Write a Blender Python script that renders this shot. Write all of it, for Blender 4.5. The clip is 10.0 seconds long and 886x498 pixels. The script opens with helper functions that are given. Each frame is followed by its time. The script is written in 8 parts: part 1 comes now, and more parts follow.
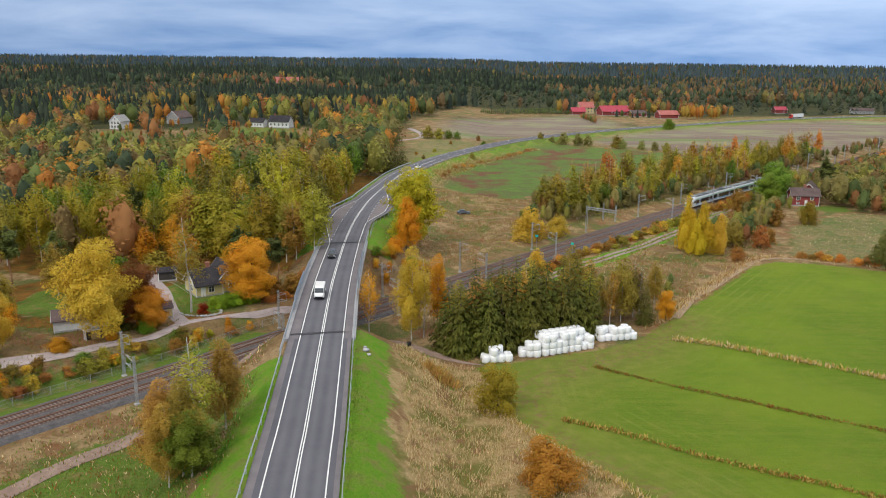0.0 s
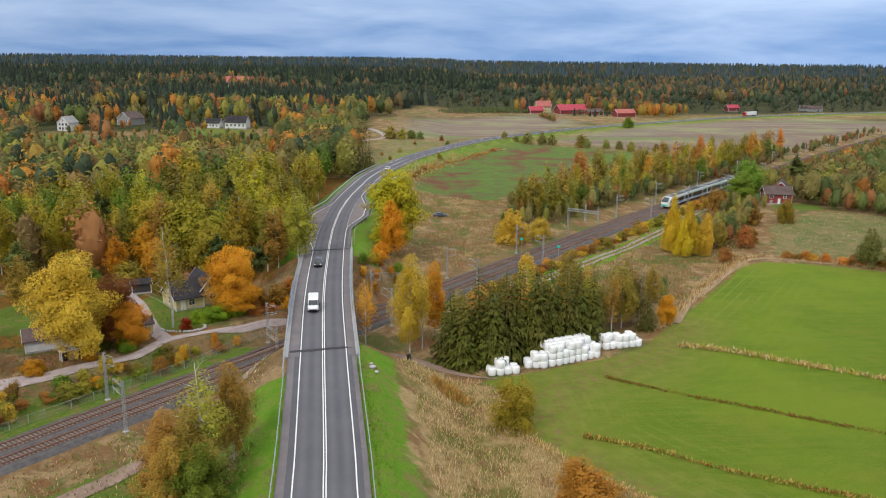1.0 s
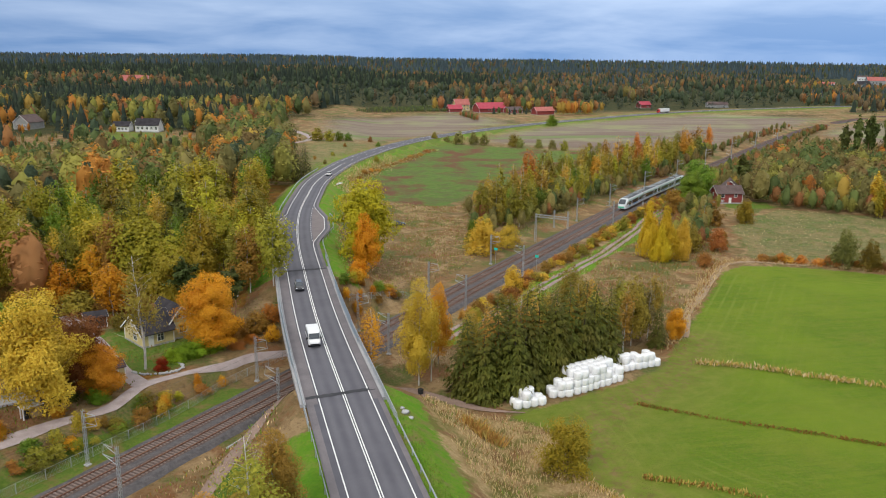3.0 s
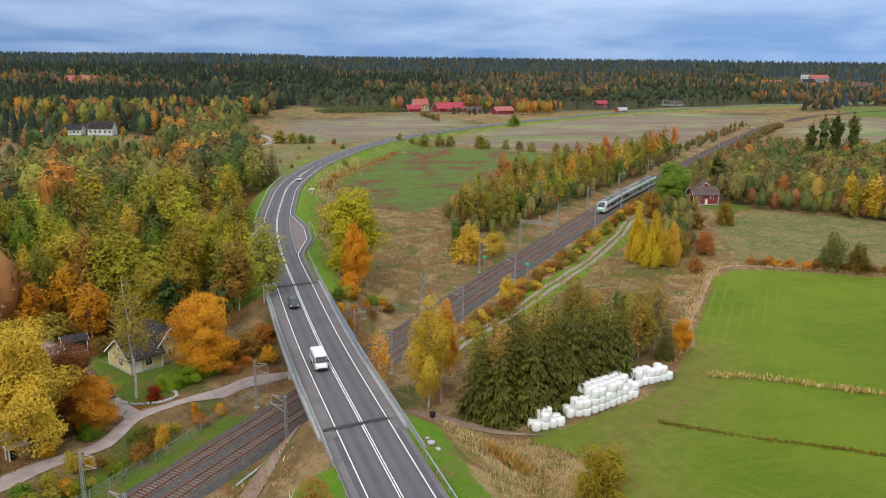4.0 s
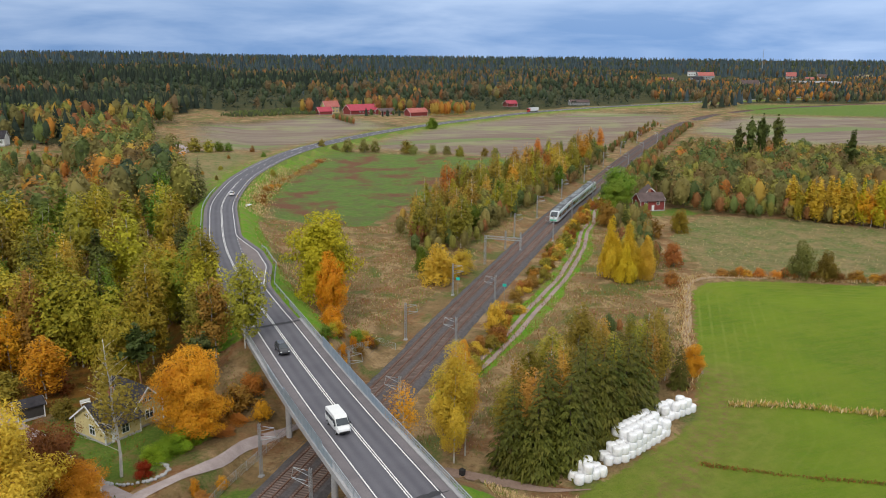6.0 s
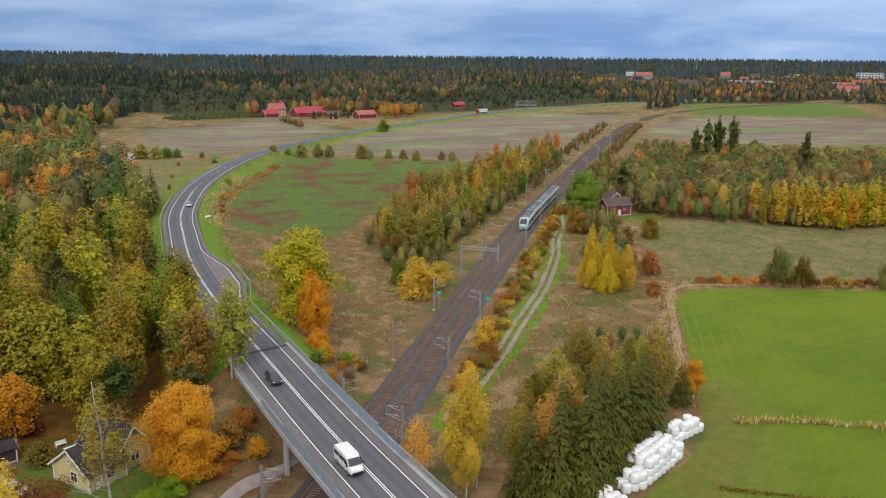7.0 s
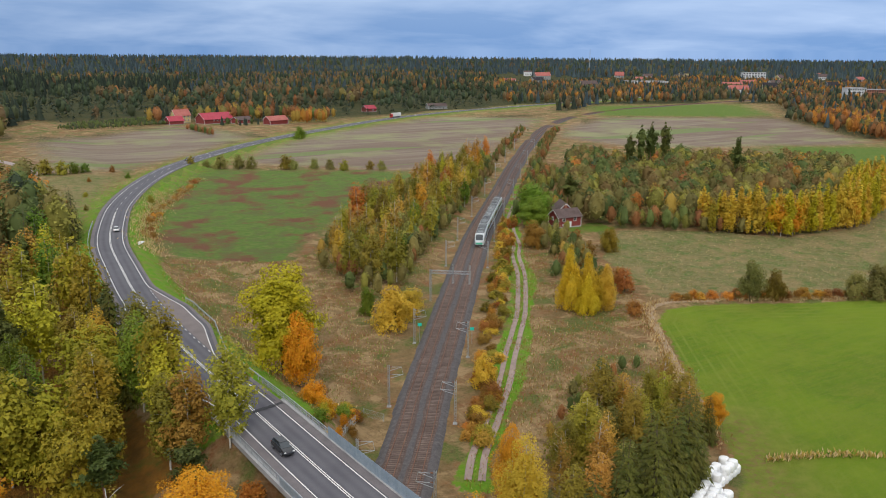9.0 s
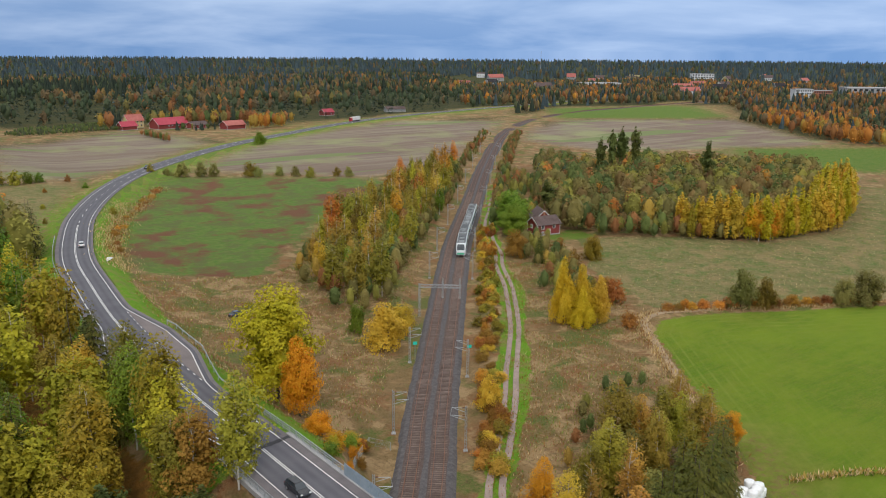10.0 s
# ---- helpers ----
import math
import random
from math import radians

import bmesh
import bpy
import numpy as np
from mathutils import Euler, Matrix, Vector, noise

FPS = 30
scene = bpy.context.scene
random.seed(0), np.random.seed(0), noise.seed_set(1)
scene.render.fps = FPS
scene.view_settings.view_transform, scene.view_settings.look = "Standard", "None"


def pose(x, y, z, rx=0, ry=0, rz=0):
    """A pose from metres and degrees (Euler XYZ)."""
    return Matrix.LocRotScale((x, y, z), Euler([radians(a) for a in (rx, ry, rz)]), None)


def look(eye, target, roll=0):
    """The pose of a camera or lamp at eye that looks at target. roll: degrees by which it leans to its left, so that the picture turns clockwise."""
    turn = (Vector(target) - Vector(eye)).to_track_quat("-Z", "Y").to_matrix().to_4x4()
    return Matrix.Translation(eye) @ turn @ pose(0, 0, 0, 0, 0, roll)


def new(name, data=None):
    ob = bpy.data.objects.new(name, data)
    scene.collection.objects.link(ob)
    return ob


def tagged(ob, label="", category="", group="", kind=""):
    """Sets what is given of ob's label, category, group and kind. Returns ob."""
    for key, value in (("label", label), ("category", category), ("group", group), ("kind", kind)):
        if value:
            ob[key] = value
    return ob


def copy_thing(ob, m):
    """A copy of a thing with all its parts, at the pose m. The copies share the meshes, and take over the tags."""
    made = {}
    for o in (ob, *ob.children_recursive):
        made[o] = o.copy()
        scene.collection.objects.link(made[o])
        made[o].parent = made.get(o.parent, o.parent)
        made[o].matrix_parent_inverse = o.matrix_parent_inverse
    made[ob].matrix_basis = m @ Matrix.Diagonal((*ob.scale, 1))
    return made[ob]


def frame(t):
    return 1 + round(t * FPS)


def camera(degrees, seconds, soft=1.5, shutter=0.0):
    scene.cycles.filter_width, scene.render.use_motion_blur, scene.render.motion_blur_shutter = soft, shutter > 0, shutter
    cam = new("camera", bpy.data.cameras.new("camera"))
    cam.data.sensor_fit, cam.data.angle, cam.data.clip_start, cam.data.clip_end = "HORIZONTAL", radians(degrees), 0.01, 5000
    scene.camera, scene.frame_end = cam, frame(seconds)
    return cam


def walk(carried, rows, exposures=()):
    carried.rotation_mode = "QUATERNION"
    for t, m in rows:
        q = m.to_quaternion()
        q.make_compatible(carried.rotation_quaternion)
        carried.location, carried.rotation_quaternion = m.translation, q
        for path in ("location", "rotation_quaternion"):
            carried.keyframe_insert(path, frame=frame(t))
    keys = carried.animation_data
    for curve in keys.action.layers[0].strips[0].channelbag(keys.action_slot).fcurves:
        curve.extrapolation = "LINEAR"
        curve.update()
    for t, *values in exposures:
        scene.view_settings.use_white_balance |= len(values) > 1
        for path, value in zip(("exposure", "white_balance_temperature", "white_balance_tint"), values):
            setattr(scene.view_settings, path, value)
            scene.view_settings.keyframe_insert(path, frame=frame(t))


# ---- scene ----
cam = camera(56.5, 10.0, soft=1.05)
METRES, EYE, TILT, LEAN, TURN = 118.0, 54.0, -13.2, -0.6, 0.0
ROWS = [
    (0.0, 0.0, 0.0, 0.0, -0.0, 0.0, 0.0),
    (0.5, -0.0392, 0.031, 0.007, -1.76, -0.04, 0.42),
    (1.0, -0.0775, 0.0629, 0.014, -3.53, -0.1, 0.84),
    (1.5, -0.1151, 0.096, 0.0216, -5.29, -0.18, 1.25),
    (2.0, -0.1518, 0.1294, 0.0303, -7.02, -0.27, 1.67),
    (2.5, -0.1874, 0.1632, 0.0409, -8.72, -0.38, 2.06),
    (4.0, -0.2882, 0.2679, 0.0789, -13.86, -0.79, 3.29),
    (4.5, -0.3194, 0.3041, 0.0931, -15.6, -0.96, 3.71),
    (5.0, -0.3495, 0.3406, 0.1084, -17.35, -1.14, 4.1),
    (5.5, -0.378, 0.3784, 0.1238, -19.18, -1.32, 4.51),
    (7.0, -0.4554, 0.4976, 0.1733, -25.37, -1.96, 5.8),
    (7.5, -0.4777, 0.5387, 0.1904, -27.3, -2.18, 6.19),
    (8.0, -0.4987, 0.5806, 0.2072, -29.12, -2.4, 6.56),
    (8.5, -0.518, 0.6233, 0.2236, -30.91, -2.62, 6.95),
    (9.0, -0.5361, 0.6661, 0.2406, -32.65, -2.85, 7.27),
    (9.5, -0.5526, 0.7099, 0.2566, -34.37, -3.03, 7.6),
    (10.0, -0.5675, 0.7542, 0.2733, -36.09, -3.23, 7.93),
]
walk(cam, [(t, pose(0, 0, EYE, TILT, LEAN, TURN) @ pose(METRES * x, METRES * y, METRES * z, 90 + pitch, roll, yaw)) for t, x, y, z, yaw, pitch, roll in ROWS],
     [(0.0, 0.0), (4.5, -0.06), (7.0, -0.15), (10.0, -0.19)])

# ---- world, sun, exposure ----
SUN_EL, SUN_AZ = 42.0, 215.0
world = bpy.data.worlds.new("overcast_sky")
scene.world = world
world.use_nodes = True
wt = world.node_tree
wt.nodes.clear()


def wnode(kind, **props):
    n = wt.nodes.new(kind)
    for k, v in props.items():
        n.inputs[k].default_value = v
    return n


w_out = wt.nodes.new("ShaderNodeOutputWorld")
w_bg = wt.nodes.new("ShaderNodeBackground")
w_sky = wt.nodes.new("ShaderNodeTexSky")
w_sky.sky_type, w_sky.sun_disc = "NISHITA", False
w_sky.sun_elevation, w_sky.sun_rotation = radians(SUN_EL), radians(SUN_AZ)
w_sky.air_density, w_sky.dust_density = 1.2, 2.0
w_tc = wt.nodes.new("ShaderNodeTexCoord")
w_sep = wt.nodes.new("ShaderNodeSeparateXYZ")
wt.links.new(w_tc.outputs["Generated"], w_sep.inputs[0])


def wmath(op, a, b=None, clamp=False):
    n = wt.nodes.new("ShaderNodeMath")
    n.operation, n.use_clamp = op, clamp
    for i, v in enumerate((a, b)):
        if v is None:
            continue
        if isinstance(v, (int, float)):
            n.inputs[i].default_value = v
        else:
            wt.links.new(v, n.inputs[i])
    return n.outputs[0]


up = wmath("MAXIMUM", w_sep.outputs[2], 0.0)
lift = wmath("ADD", up, 0.15)
w_comb = wt.nodes.new("ShaderNodeCombineXYZ")
wt.links.new(wmath("DIVIDE", w_sep.outputs[0], lift), w_comb.inputs[0])
wt.links.new(wmath("DIVIDE", w_sep.outputs[1], lift), w_comb.inputs[1])
w_noise = wt.nodes.new("ShaderNodeTexNoise")
wt.links.new(w_comb.outputs[0], w_noise.inputs["Vector"])
w_noise.inputs["Scale"].default_value = 0.75
w_noise.inputs["Detail"].default_value = 5.0
w_noise.inputs["Roughness"].default_value = 0.55
w_noise.inputs["Distortion"].default_value = 0.25
w_ramp = wt.nodes.new("ShaderNodeValToRGB")
w_ramp.color_ramp.elements[0].position, w_ramp.color_ramp.elements[0].color = 0.36, (0.175, 0.335, 0.65, 1)
w_ramp.color_ramp.elements[1].position, w_ramp.color_ramp.elements[1].color = 0.68, (0.42, 0.575, 0.86, 1)
wt.links.new(w_noise.outputs[0], w_ramp.inputs[0])
# An overcast dome is about three times as bright overhead as at its rim.
w_gain = wmath("ADD", wmath("ADD", wmath("MULTIPLY", up, 2.3), 1.08), wmath("MULTIPLY", w_sep.outputs[0], 0.28))
w_cloud = wt.nodes.new("ShaderNodeVectorMath")
w_cloud.operation = "SCALE"
wt.links.new(w_ramp.outputs[0], w_cloud.inputs[0])
wt.links.new(w_gain, w_cloud.inputs["Scale"])
w_pale = wt.nodes.new("ShaderNodeMix")
w_pale.data_type = "RGBA"
wt.links.new(wmath("MULTIPLY", up, 2.2, True), w_pale.inputs["Factor"])
wt.links.new(w_ramp.outputs[0], w_pale.inputs["A"])
w_pale.inputs["B"].default_value = (0.45, 0.455, 0.455, 1)
wt.links.new(w_pale.outputs["Result"], w_cloud.inputs[0])
w_skyk = wt.nodes.new("ShaderNodeVectorMath")
w_skyk.operation = "SCALE"
w_skyk.inputs["Scale"].default_value = 0.1
wt.links.new(w_sky.outputs[0], w_skyk.inputs[0])
w_mix = wt.nodes.new("ShaderNodeMix")
w_mix.data_type = "RGBA"
w_mix.inputs["Factor"].default_value = 0.90
wt.links.new(w_skyk.outputs[0], w_mix.inputs["A"])
wt.links.new(w_cloud.outputs[0], w_mix.inputs["B"])
wt.links.new(w_mix.outputs["Result"], w_bg.inputs[0])
w_bg.inputs[1].default_value = 1.0
wt.links.new(w_bg.outputs[0], w_out.inputs[0])

sun_data = bpy.data.lights.new("sun", "SUN")
sun_data.energy, sun_data.angle, sun_data.color = 1.5, radians(16), (1.0, 0.95, 0.87)
sun = new("sun", sun_data)
_a, _e = radians(SUN_AZ), radians(SUN_EL)
sun.matrix_world = look((0, 0, 300), Vector((0, 0, 300)) - Vector((math.sin(_a) * math.cos(_e), math.cos(_a) * math.cos(_e), math.sin(_e))))

# ---- materials ----
def shader(name):
    m = bpy.data.materials.new(name)
    m.use_nodes = True
    return m, m.node_tree, m.node_tree.nodes["Principled BSDF"]


def mixer(nt, fac, a, b, how="MIX"):
    """Colour mix: fac, a, b are sockets or values."""
    n = nt.nodes.new("ShaderNodeMix")
    n.data_type, n.blend_type, n.clamp_factor = "RGBA", how, True
    for key, v in (("Factor", fac), ("A", a), ("B", b)):
        if isinstance(v, (int, float)):
            n.inputs[key].default_value = v
        elif isinstance(v, tuple):
            n.inputs[key].default_value = (*v[:3], 1)
        else:
            nt.links.new(v, n.inputs[key])
    return n.outputs["Result"]


def grain(nt, scale, detail=4, rough=0.6, vec=None, low=0.35, high=0.65, to=(0, 1), distort=0.0):
    """Noise in world metres, stretched between low and high. scale: per metre."""
    if vec is None:
        g = nt.nodes.new("ShaderNodeNewGeometry")
        vec = g.outputs["Position"]
    n = nt.nodes.new("ShaderNodeTexNoise")
    nt.links.new(vec, n.inputs["Vector"])
    n.inputs["Scale"].default_value, n.inputs["Detail"].default_value = scale, detail
    n.inputs["Roughness"].default_value, n.inputs["Distortion"].default_value = rough, distort
    r = nt.nodes.new("ShaderNodeMapRange")
    for i, v in enumerate((low, high, *to)):
        r.inputs[i + 1].default_value = v
    nt.links.new(n.outputs[0], r.inputs[0])
    return r.outputs[0]


def bumped(nt, bsdf, height, strength, dist):
    b = nt.nodes.new("ShaderNodeBump")
    b.inputs["Strength"].default_value, b.inputs["Distance"].default_value = strength, dist
    nt.links.new(height, b.inputs["Height"])
    nt.links.new(b.outputs[0], bsdf.inputs["Normal"])


def plain(name, a, b, rough=0.7, big=0.4, fine=6.0, metal=0.0, bump=0.0, spec=0.3, per_object=0.0):
    """Two-scale mottled surface between colours a and b."""
    m, nt, s = shader(name)
    c = mixer(nt, grain(nt, big), a, b)
    dark = tuple(0.72 * v for v in a)
    c = mixer(nt, grain(nt, fine, low=0.45, high=0.8, to=(0, 0.7)), c, dark)
    if per_object:
        o = nt.nodes.new("ShaderNodeObjectInfo")
        h = nt.nodes.new("ShaderNodeHueSaturation")
        r = nt.nodes.new("ShaderNodeMapRange")
        r.inputs[3].default_value, r.inputs[4].default_value = 1 - per_object, 1 + per_object
        nt.links.new(o.outputs["Random"], r.inputs[0])
        nt.links.new(r.outputs[0], h.inputs["Value"])
        nt.links.new(c, h.inputs["Color"])
        c = h.outputs[0]
    nt.links.new(c, s.inputs["Base Color"])
    s.inputs["Roughness"].default_value, s.inputs["Metallic"].default_value = rough, metal
    s.inputs["Specular IOR Level"].default_value = spec
    if bump:
        bumped(nt, s, grain(nt, fine * 2, to=(0, 1)), 0.6, bump)
    return m


def foliage(name, a, b, c=None, hue=0.02, val=0.34, glow=0.26):
    """Leaves between colours a and b: leaf by leaf, clump by clump and tree by tree."""
    m, nt, s = shader(name)
    g = nt.nodes.new("ShaderNodeNewGeometry")
    col = mixer(nt, g.outputs["Random Per Island"], a, b)
    if c:
        col = mixer(nt, grain(nt, 0.22, low=0.48, high=0.75, to=(0, 0.45)), col, c)
    o = nt.nodes.new("ShaderNodeObjectInfo")
    h = nt.nodes.new("ShaderNodeHueSaturation")
    for key, lo, hi, mul in (("Hue", 0.5 - hue, 0.5 + hue, 1.0), ("Value", 1 - val, 1 + val, 7.31)):
        f = nt.nodes.new("ShaderNodeMath")
        f.operation = "MULTIPLY"
        f.inputs[1].default_value = mul
        nt.links.new(o.outputs["Random"], f.inputs[0])
        fr = nt.nodes.new("ShaderNodeMath")
        fr.operation = "FRACT"
        nt.links.new(f.outputs[0], fr.inputs[0])
        r = nt.nodes.new("ShaderNodeMapRange")
        r.inputs[3].default_value, r.inputs[4].default_value = lo, hi
        nt.links.new(fr.outputs[0], r.inputs[0])
        nt.links.new(r.outputs[0], h.inputs[key])
    nt.links.new(col, h.inputs["Color"])
    col = h.outputs[0]
    nt.links.new(col, s.inputs["Base Color"])
    s.inputs["Roughness"].default_value, s.inputs["Specular IOR Level"].default_value = 0.6, 0.2
    t = nt.nodes.new("ShaderNodeBsdfTranslucent")
    nt.links.new(col, t.inputs[0])
    mx = nt.nodes.new("ShaderNodeMixShader")
    mx.inputs[0].default_value = glow
    nt.links.new(s.outputs[0], mx.inputs[1])
    nt.links.new(t.outputs[0], mx.inputs[2])
    nt.links.new(mx.outputs[0], nt.nodes["Material Output"].inputs[0])
    return m


def tinted(name, rough=0.75):
    """Foliage of many trees in one mesh, coloured tree by tree by the attribute "tint"."""
    m, nt, s = shader(name)
    a = nt.nodes.new("ShaderNodeAttribute")
    a.attribute_name = "tint"
    g = nt.nodes.new("ShaderNodeNewGeometry")
    r = nt.nodes.new("ShaderNodeMapRange")
    r.inputs[3].default_value, r.inputs[4].default_value = 0.66, 1.10
    nt.links.new(g.outputs["Random Per Island"], r.inputs[0])
    v = nt.nodes.new("ShaderNodeVectorMath")
    v.operation = "SCALE"
    nt.links.new(a.outputs["Color"], v.inputs[0])
    nt.links.new(r.outputs[0], v.inputs["Scale"])
    nt.links.new(v.outputs[0], s.inputs["Base Color"])
    s.inputs["Roughness"].default_value, s.inputs["Specular IOR Level"].default_value = rough, 0.2
    t = nt.nodes.new("ShaderNodeBsdfTranslucent")
    nt.links.new(v.outputs[0], t.inputs[0])
    mx = nt.nodes.new("ShaderNodeMixShader")
    mx.inputs[0].default_value = 0.24
    nt.links.new(s.outputs[0], mx.inputs[1])
    nt.links.new(t.outputs[0], mx.inputs[2])
    nt.links.new(mx.outputs[0], nt.nodes["Material Output"].inputs[0])
    return m


def lane_asphalt():
    """Asphalt with paler, polished wheel tracks and darker oil strips between them."""
    m, nt, s = shader("asphalt")

    def calc(op, a, b):
        n = nt.nodes.new("ShaderNodeMath")
        n.operation = op
        for i, v in enumerate((a, b)):
            if isinstance(v, (int, float)):
                n.inputs[i].default_value = v
            elif v is not None:
                nt.links.new(v, n.inputs[i])
        return n.outputs[0]

    a = nt.nodes.new("ShaderNodeAttribute")
    a.attribute_name = "across"
    d = calc("ABSOLUTE", a.outputs["Fac"], None)
    track = calc("ADD", calc("MULTIPLY", calc("COSINE", calc("MULTIPLY", calc("SUBTRACT", d, 0.95), 3.808), None), 0.5), 0.5)
    lane = calc("MULTIPLY", track, calc("LESS_THAN", d, 3.4))
    c = mixer(nt, grain(nt, 0.2), (0.088, 0.086, 0.102), (0.112, 0.109, 0.126))
    c = mixer(nt, multiply_by(nt, lane, grain(nt, 0.12, to=(0.35, 0.8))), c, (0.145, 0.141, 0.158))
    c = mixer(nt, grain(nt, 9.0, low=0.45, high=0.8, to=(0, 0.5)), c, (0.075, 0.072, 0.084))
    nt.links.new(c, s.inputs["Base Color"])
    s.inputs["Roughness"].default_value, s.inputs["Specular IOR Level"].default_value = 0.85, 0.3
    bumped(nt, s, grain(nt, 18.0), 0.5, 0.004)
    return m


def multiply_by(nt, a, b):
    n = nt.nodes.new("ShaderNodeMath")
    n.operation = "MULTIPLY"
    nt.links.new(a, n.inputs[0])
    nt.links.new(b, n.inputs[1])
    return n.outputs[0]


M_ASPHALT = lane_asphalt()
M_ASPHALT_RED = plain("reddish_asphalt", (0.17, 0.145, 0.145), (0.21, 0.18, 0.175), 0.9, 0.3, 7.0)
M_WALKWAY = plain("worn_shoulder_asphalt", (0.15, 0.135, 0.142), (0.195, 0.175, 0.182), 0.9, 0.3, 7.0)
M_PATCH = plain("dark_asphalt_patch", (0.035, 0.035, 0.04), (0.055, 0.055, 0.06), 0.8, 0.5, 5.0)
M_PAINT = plain("road_paint", (0.72, 0.72, 0.70), (0.82, 0.82, 0.80), 0.6, 0.6, 5.0)
M_CONCRETE = plain("concrete", (0.34, 0.34, 0.35), (0.45, 0.44, 0.44), 0.85, 0.3, 4.0, bump=0.01)
M_STEEL = plain("galvanised_steel", (0.42, 0.45, 0.48), (0.55, 0.58, 0.60), 0.45, 1.0, 8.0, metal=0.6)
M_BLUE_STEEL = plain("pale_blue_steel", (0.30, 0.38, 0.46), (0.40, 0.48, 0.55), 0.5, 1.0, 8.0, metal=0.3)
M_BALLAST = plain("railway_ballast", (0.08, 0.074, 0.077), (0.135, 0.123, 0.125), 0.95, 1.2, 5.0, bump=0.05)
M_BALLAST_RUST = plain("rusty_ballast", (0.088, 0.062, 0.055), (0.128, 0.092, 0.08), 0.95, 1.0, 5.0, bump=0.05)
M_SLEEPER = plain("weathered_sleeper", (0.14, 0.10, 0.085), (0.21, 0.16, 0.14), 0.9, 0.8, 5.0, per_object=0.2)
M_RAIL = plain("rusty_rail", (0.20, 0.10, 0.07), (0.28, 0.15, 0.10), 0.6, 0.6, 5.0, metal=0.4)
M_GRAVEL = plain("pale_gravel", (0.32, 0.262, 0.252), (0.43, 0.36, 0.345), 0.95, 0.5, 4.0, bump=0.02)
M_RUT = plain("track_gravel", (0.26, 0.197, 0.172), (0.36, 0.278, 0.242), 0.95, 0.5, 4.0, bump=0.02)
M_DIRT = plain("brown_dirt", (0.215, 0.145, 0.112), (0.31, 0.222, 0.175), 0.95, 0.4, 3.0, bump=0.03)
M_BARK = plain("brown_bark", (0.07, 0.055, 0.045), (0.13, 0.10, 0.08), 0.95, 0.8, 5.0)
M_BIRCH_BARK = plain("birch_bark", (0.45, 0.42, 0.38), (0.62, 0.60, 0.56), 0.8, 0.9, 2.5)
M_PINE_BARK = plain("pine_bark", (0.20, 0.10, 0.06), (0.30, 0.16, 0.09), 0.9, 0.6, 4.0)

# ---- land ----
def step(a, b, v):
    u = np.clip((np.asarray(v, float) - a) / (b - a), 0, 1)
    return u * u * (3 - 2 * u)


def lumps(x, y, size, seed=0):
    """Smooth value noise in 0..1, with lumps of that size in metres."""
    x, y = np.asarray(x, float) / size, np.asarray(y, float) / size
    i, j = np.floor(x).astype(np.int64), np.floor(y).astype(np.int64)
    u, v = x - i, y - j
    u, v = u * u * (3 - 2 * u), v * v * (3 - 2 * v)

    def cell(a, b):
        k = np.sin((a * 127.1 + b * 311.7 + seed * 74.7)) * 43758.5453
        return k - np.floor(k)

    low = cell(i, j) * (1 - u) + cell(i + 1, j) * u
    top = cell(i, j + 1) * (1 - u) + cell(i + 1, j + 1) * u
    return low * (1 - v) + top * v


def smooth_line(pts, gap):
    """Points about gap metres apart on a smooth curve through pts."""
    p = [Vector(q) for q in pts]
    out = []
    for n in range(len(p) - 1):
        a, b, c, d = p[max(n - 1, 0)], p[n], p[n + 1], p[min(n + 2, len(p) - 1)]
        k = max(1, round((c - b).length / gap))
        for m in range(k):
            t = m / k
            out.append(0.5 * ((2 * b) + (c - a) * t + (2 * a - 5 * b + 4 * c - d) * t * t + (3 * b - a - 3 * c + d) * t ** 3))
    out.append(p[-1])
    return np.array([tuple(v) for v in out])


def road_z(y):
    return np.interp(y, (-300, 60, 135, 195, 250, 310, 430, 490, 626, 900), (2.5, 7.5, 8.9, 9.7, 8.7, 8.0, 6.3, 6.0, 4.3, 5.0))


ROAD_PLAN = [(-2, -300), (-6, -100), (-11, 20), (-15.9, 83.3), (-16.9, 97.2), (-19.4, 127.7), (-21.7, 158), (-23.0, 185), (-24.0, 217), (-23.9, 244), (-22.6, 270),
             (-19.7, 298), (-15.6, 330), (-8, 363), (2, 397), (18, 437), (37, 474), (57, 505), (84, 539), (120, 579), (164, 620), (215, 657), (270, 695), (340, 733),
             (460, 775), (760, 850)]
ROAD = smooth_line([(x, y, 0) for x, y in ROAD_PLAN], 3.0)
ROAD[:, 2] = road_z(ROAD[:, 1])
BRIDGE = (129.0, 195.5)     # stretch of y where the road is on the bridge

RAIL_PLAN = [(-230, -91, 1.0), (-120, 42.2, 1.0), (-60, 114.9, 1.0), (-1, 186.4, 1.0), (18.4, 210.6, 1.0), (89.9, 296.5, 1.3), (118.7, 328.7, 1.5), (159.3, 373, 1.7), (219, 438.6, 2.0),
             (317.8, 542.5, 2.4), (381, 602, 2.7), (442, 650, 3.0), (505, 686, 3.2), (560, 708, 3.3), (640, 728, 3.5), (900, 760, 4.0)]
RAIL = smooth_line(RAIL_PLAN, 3.0)


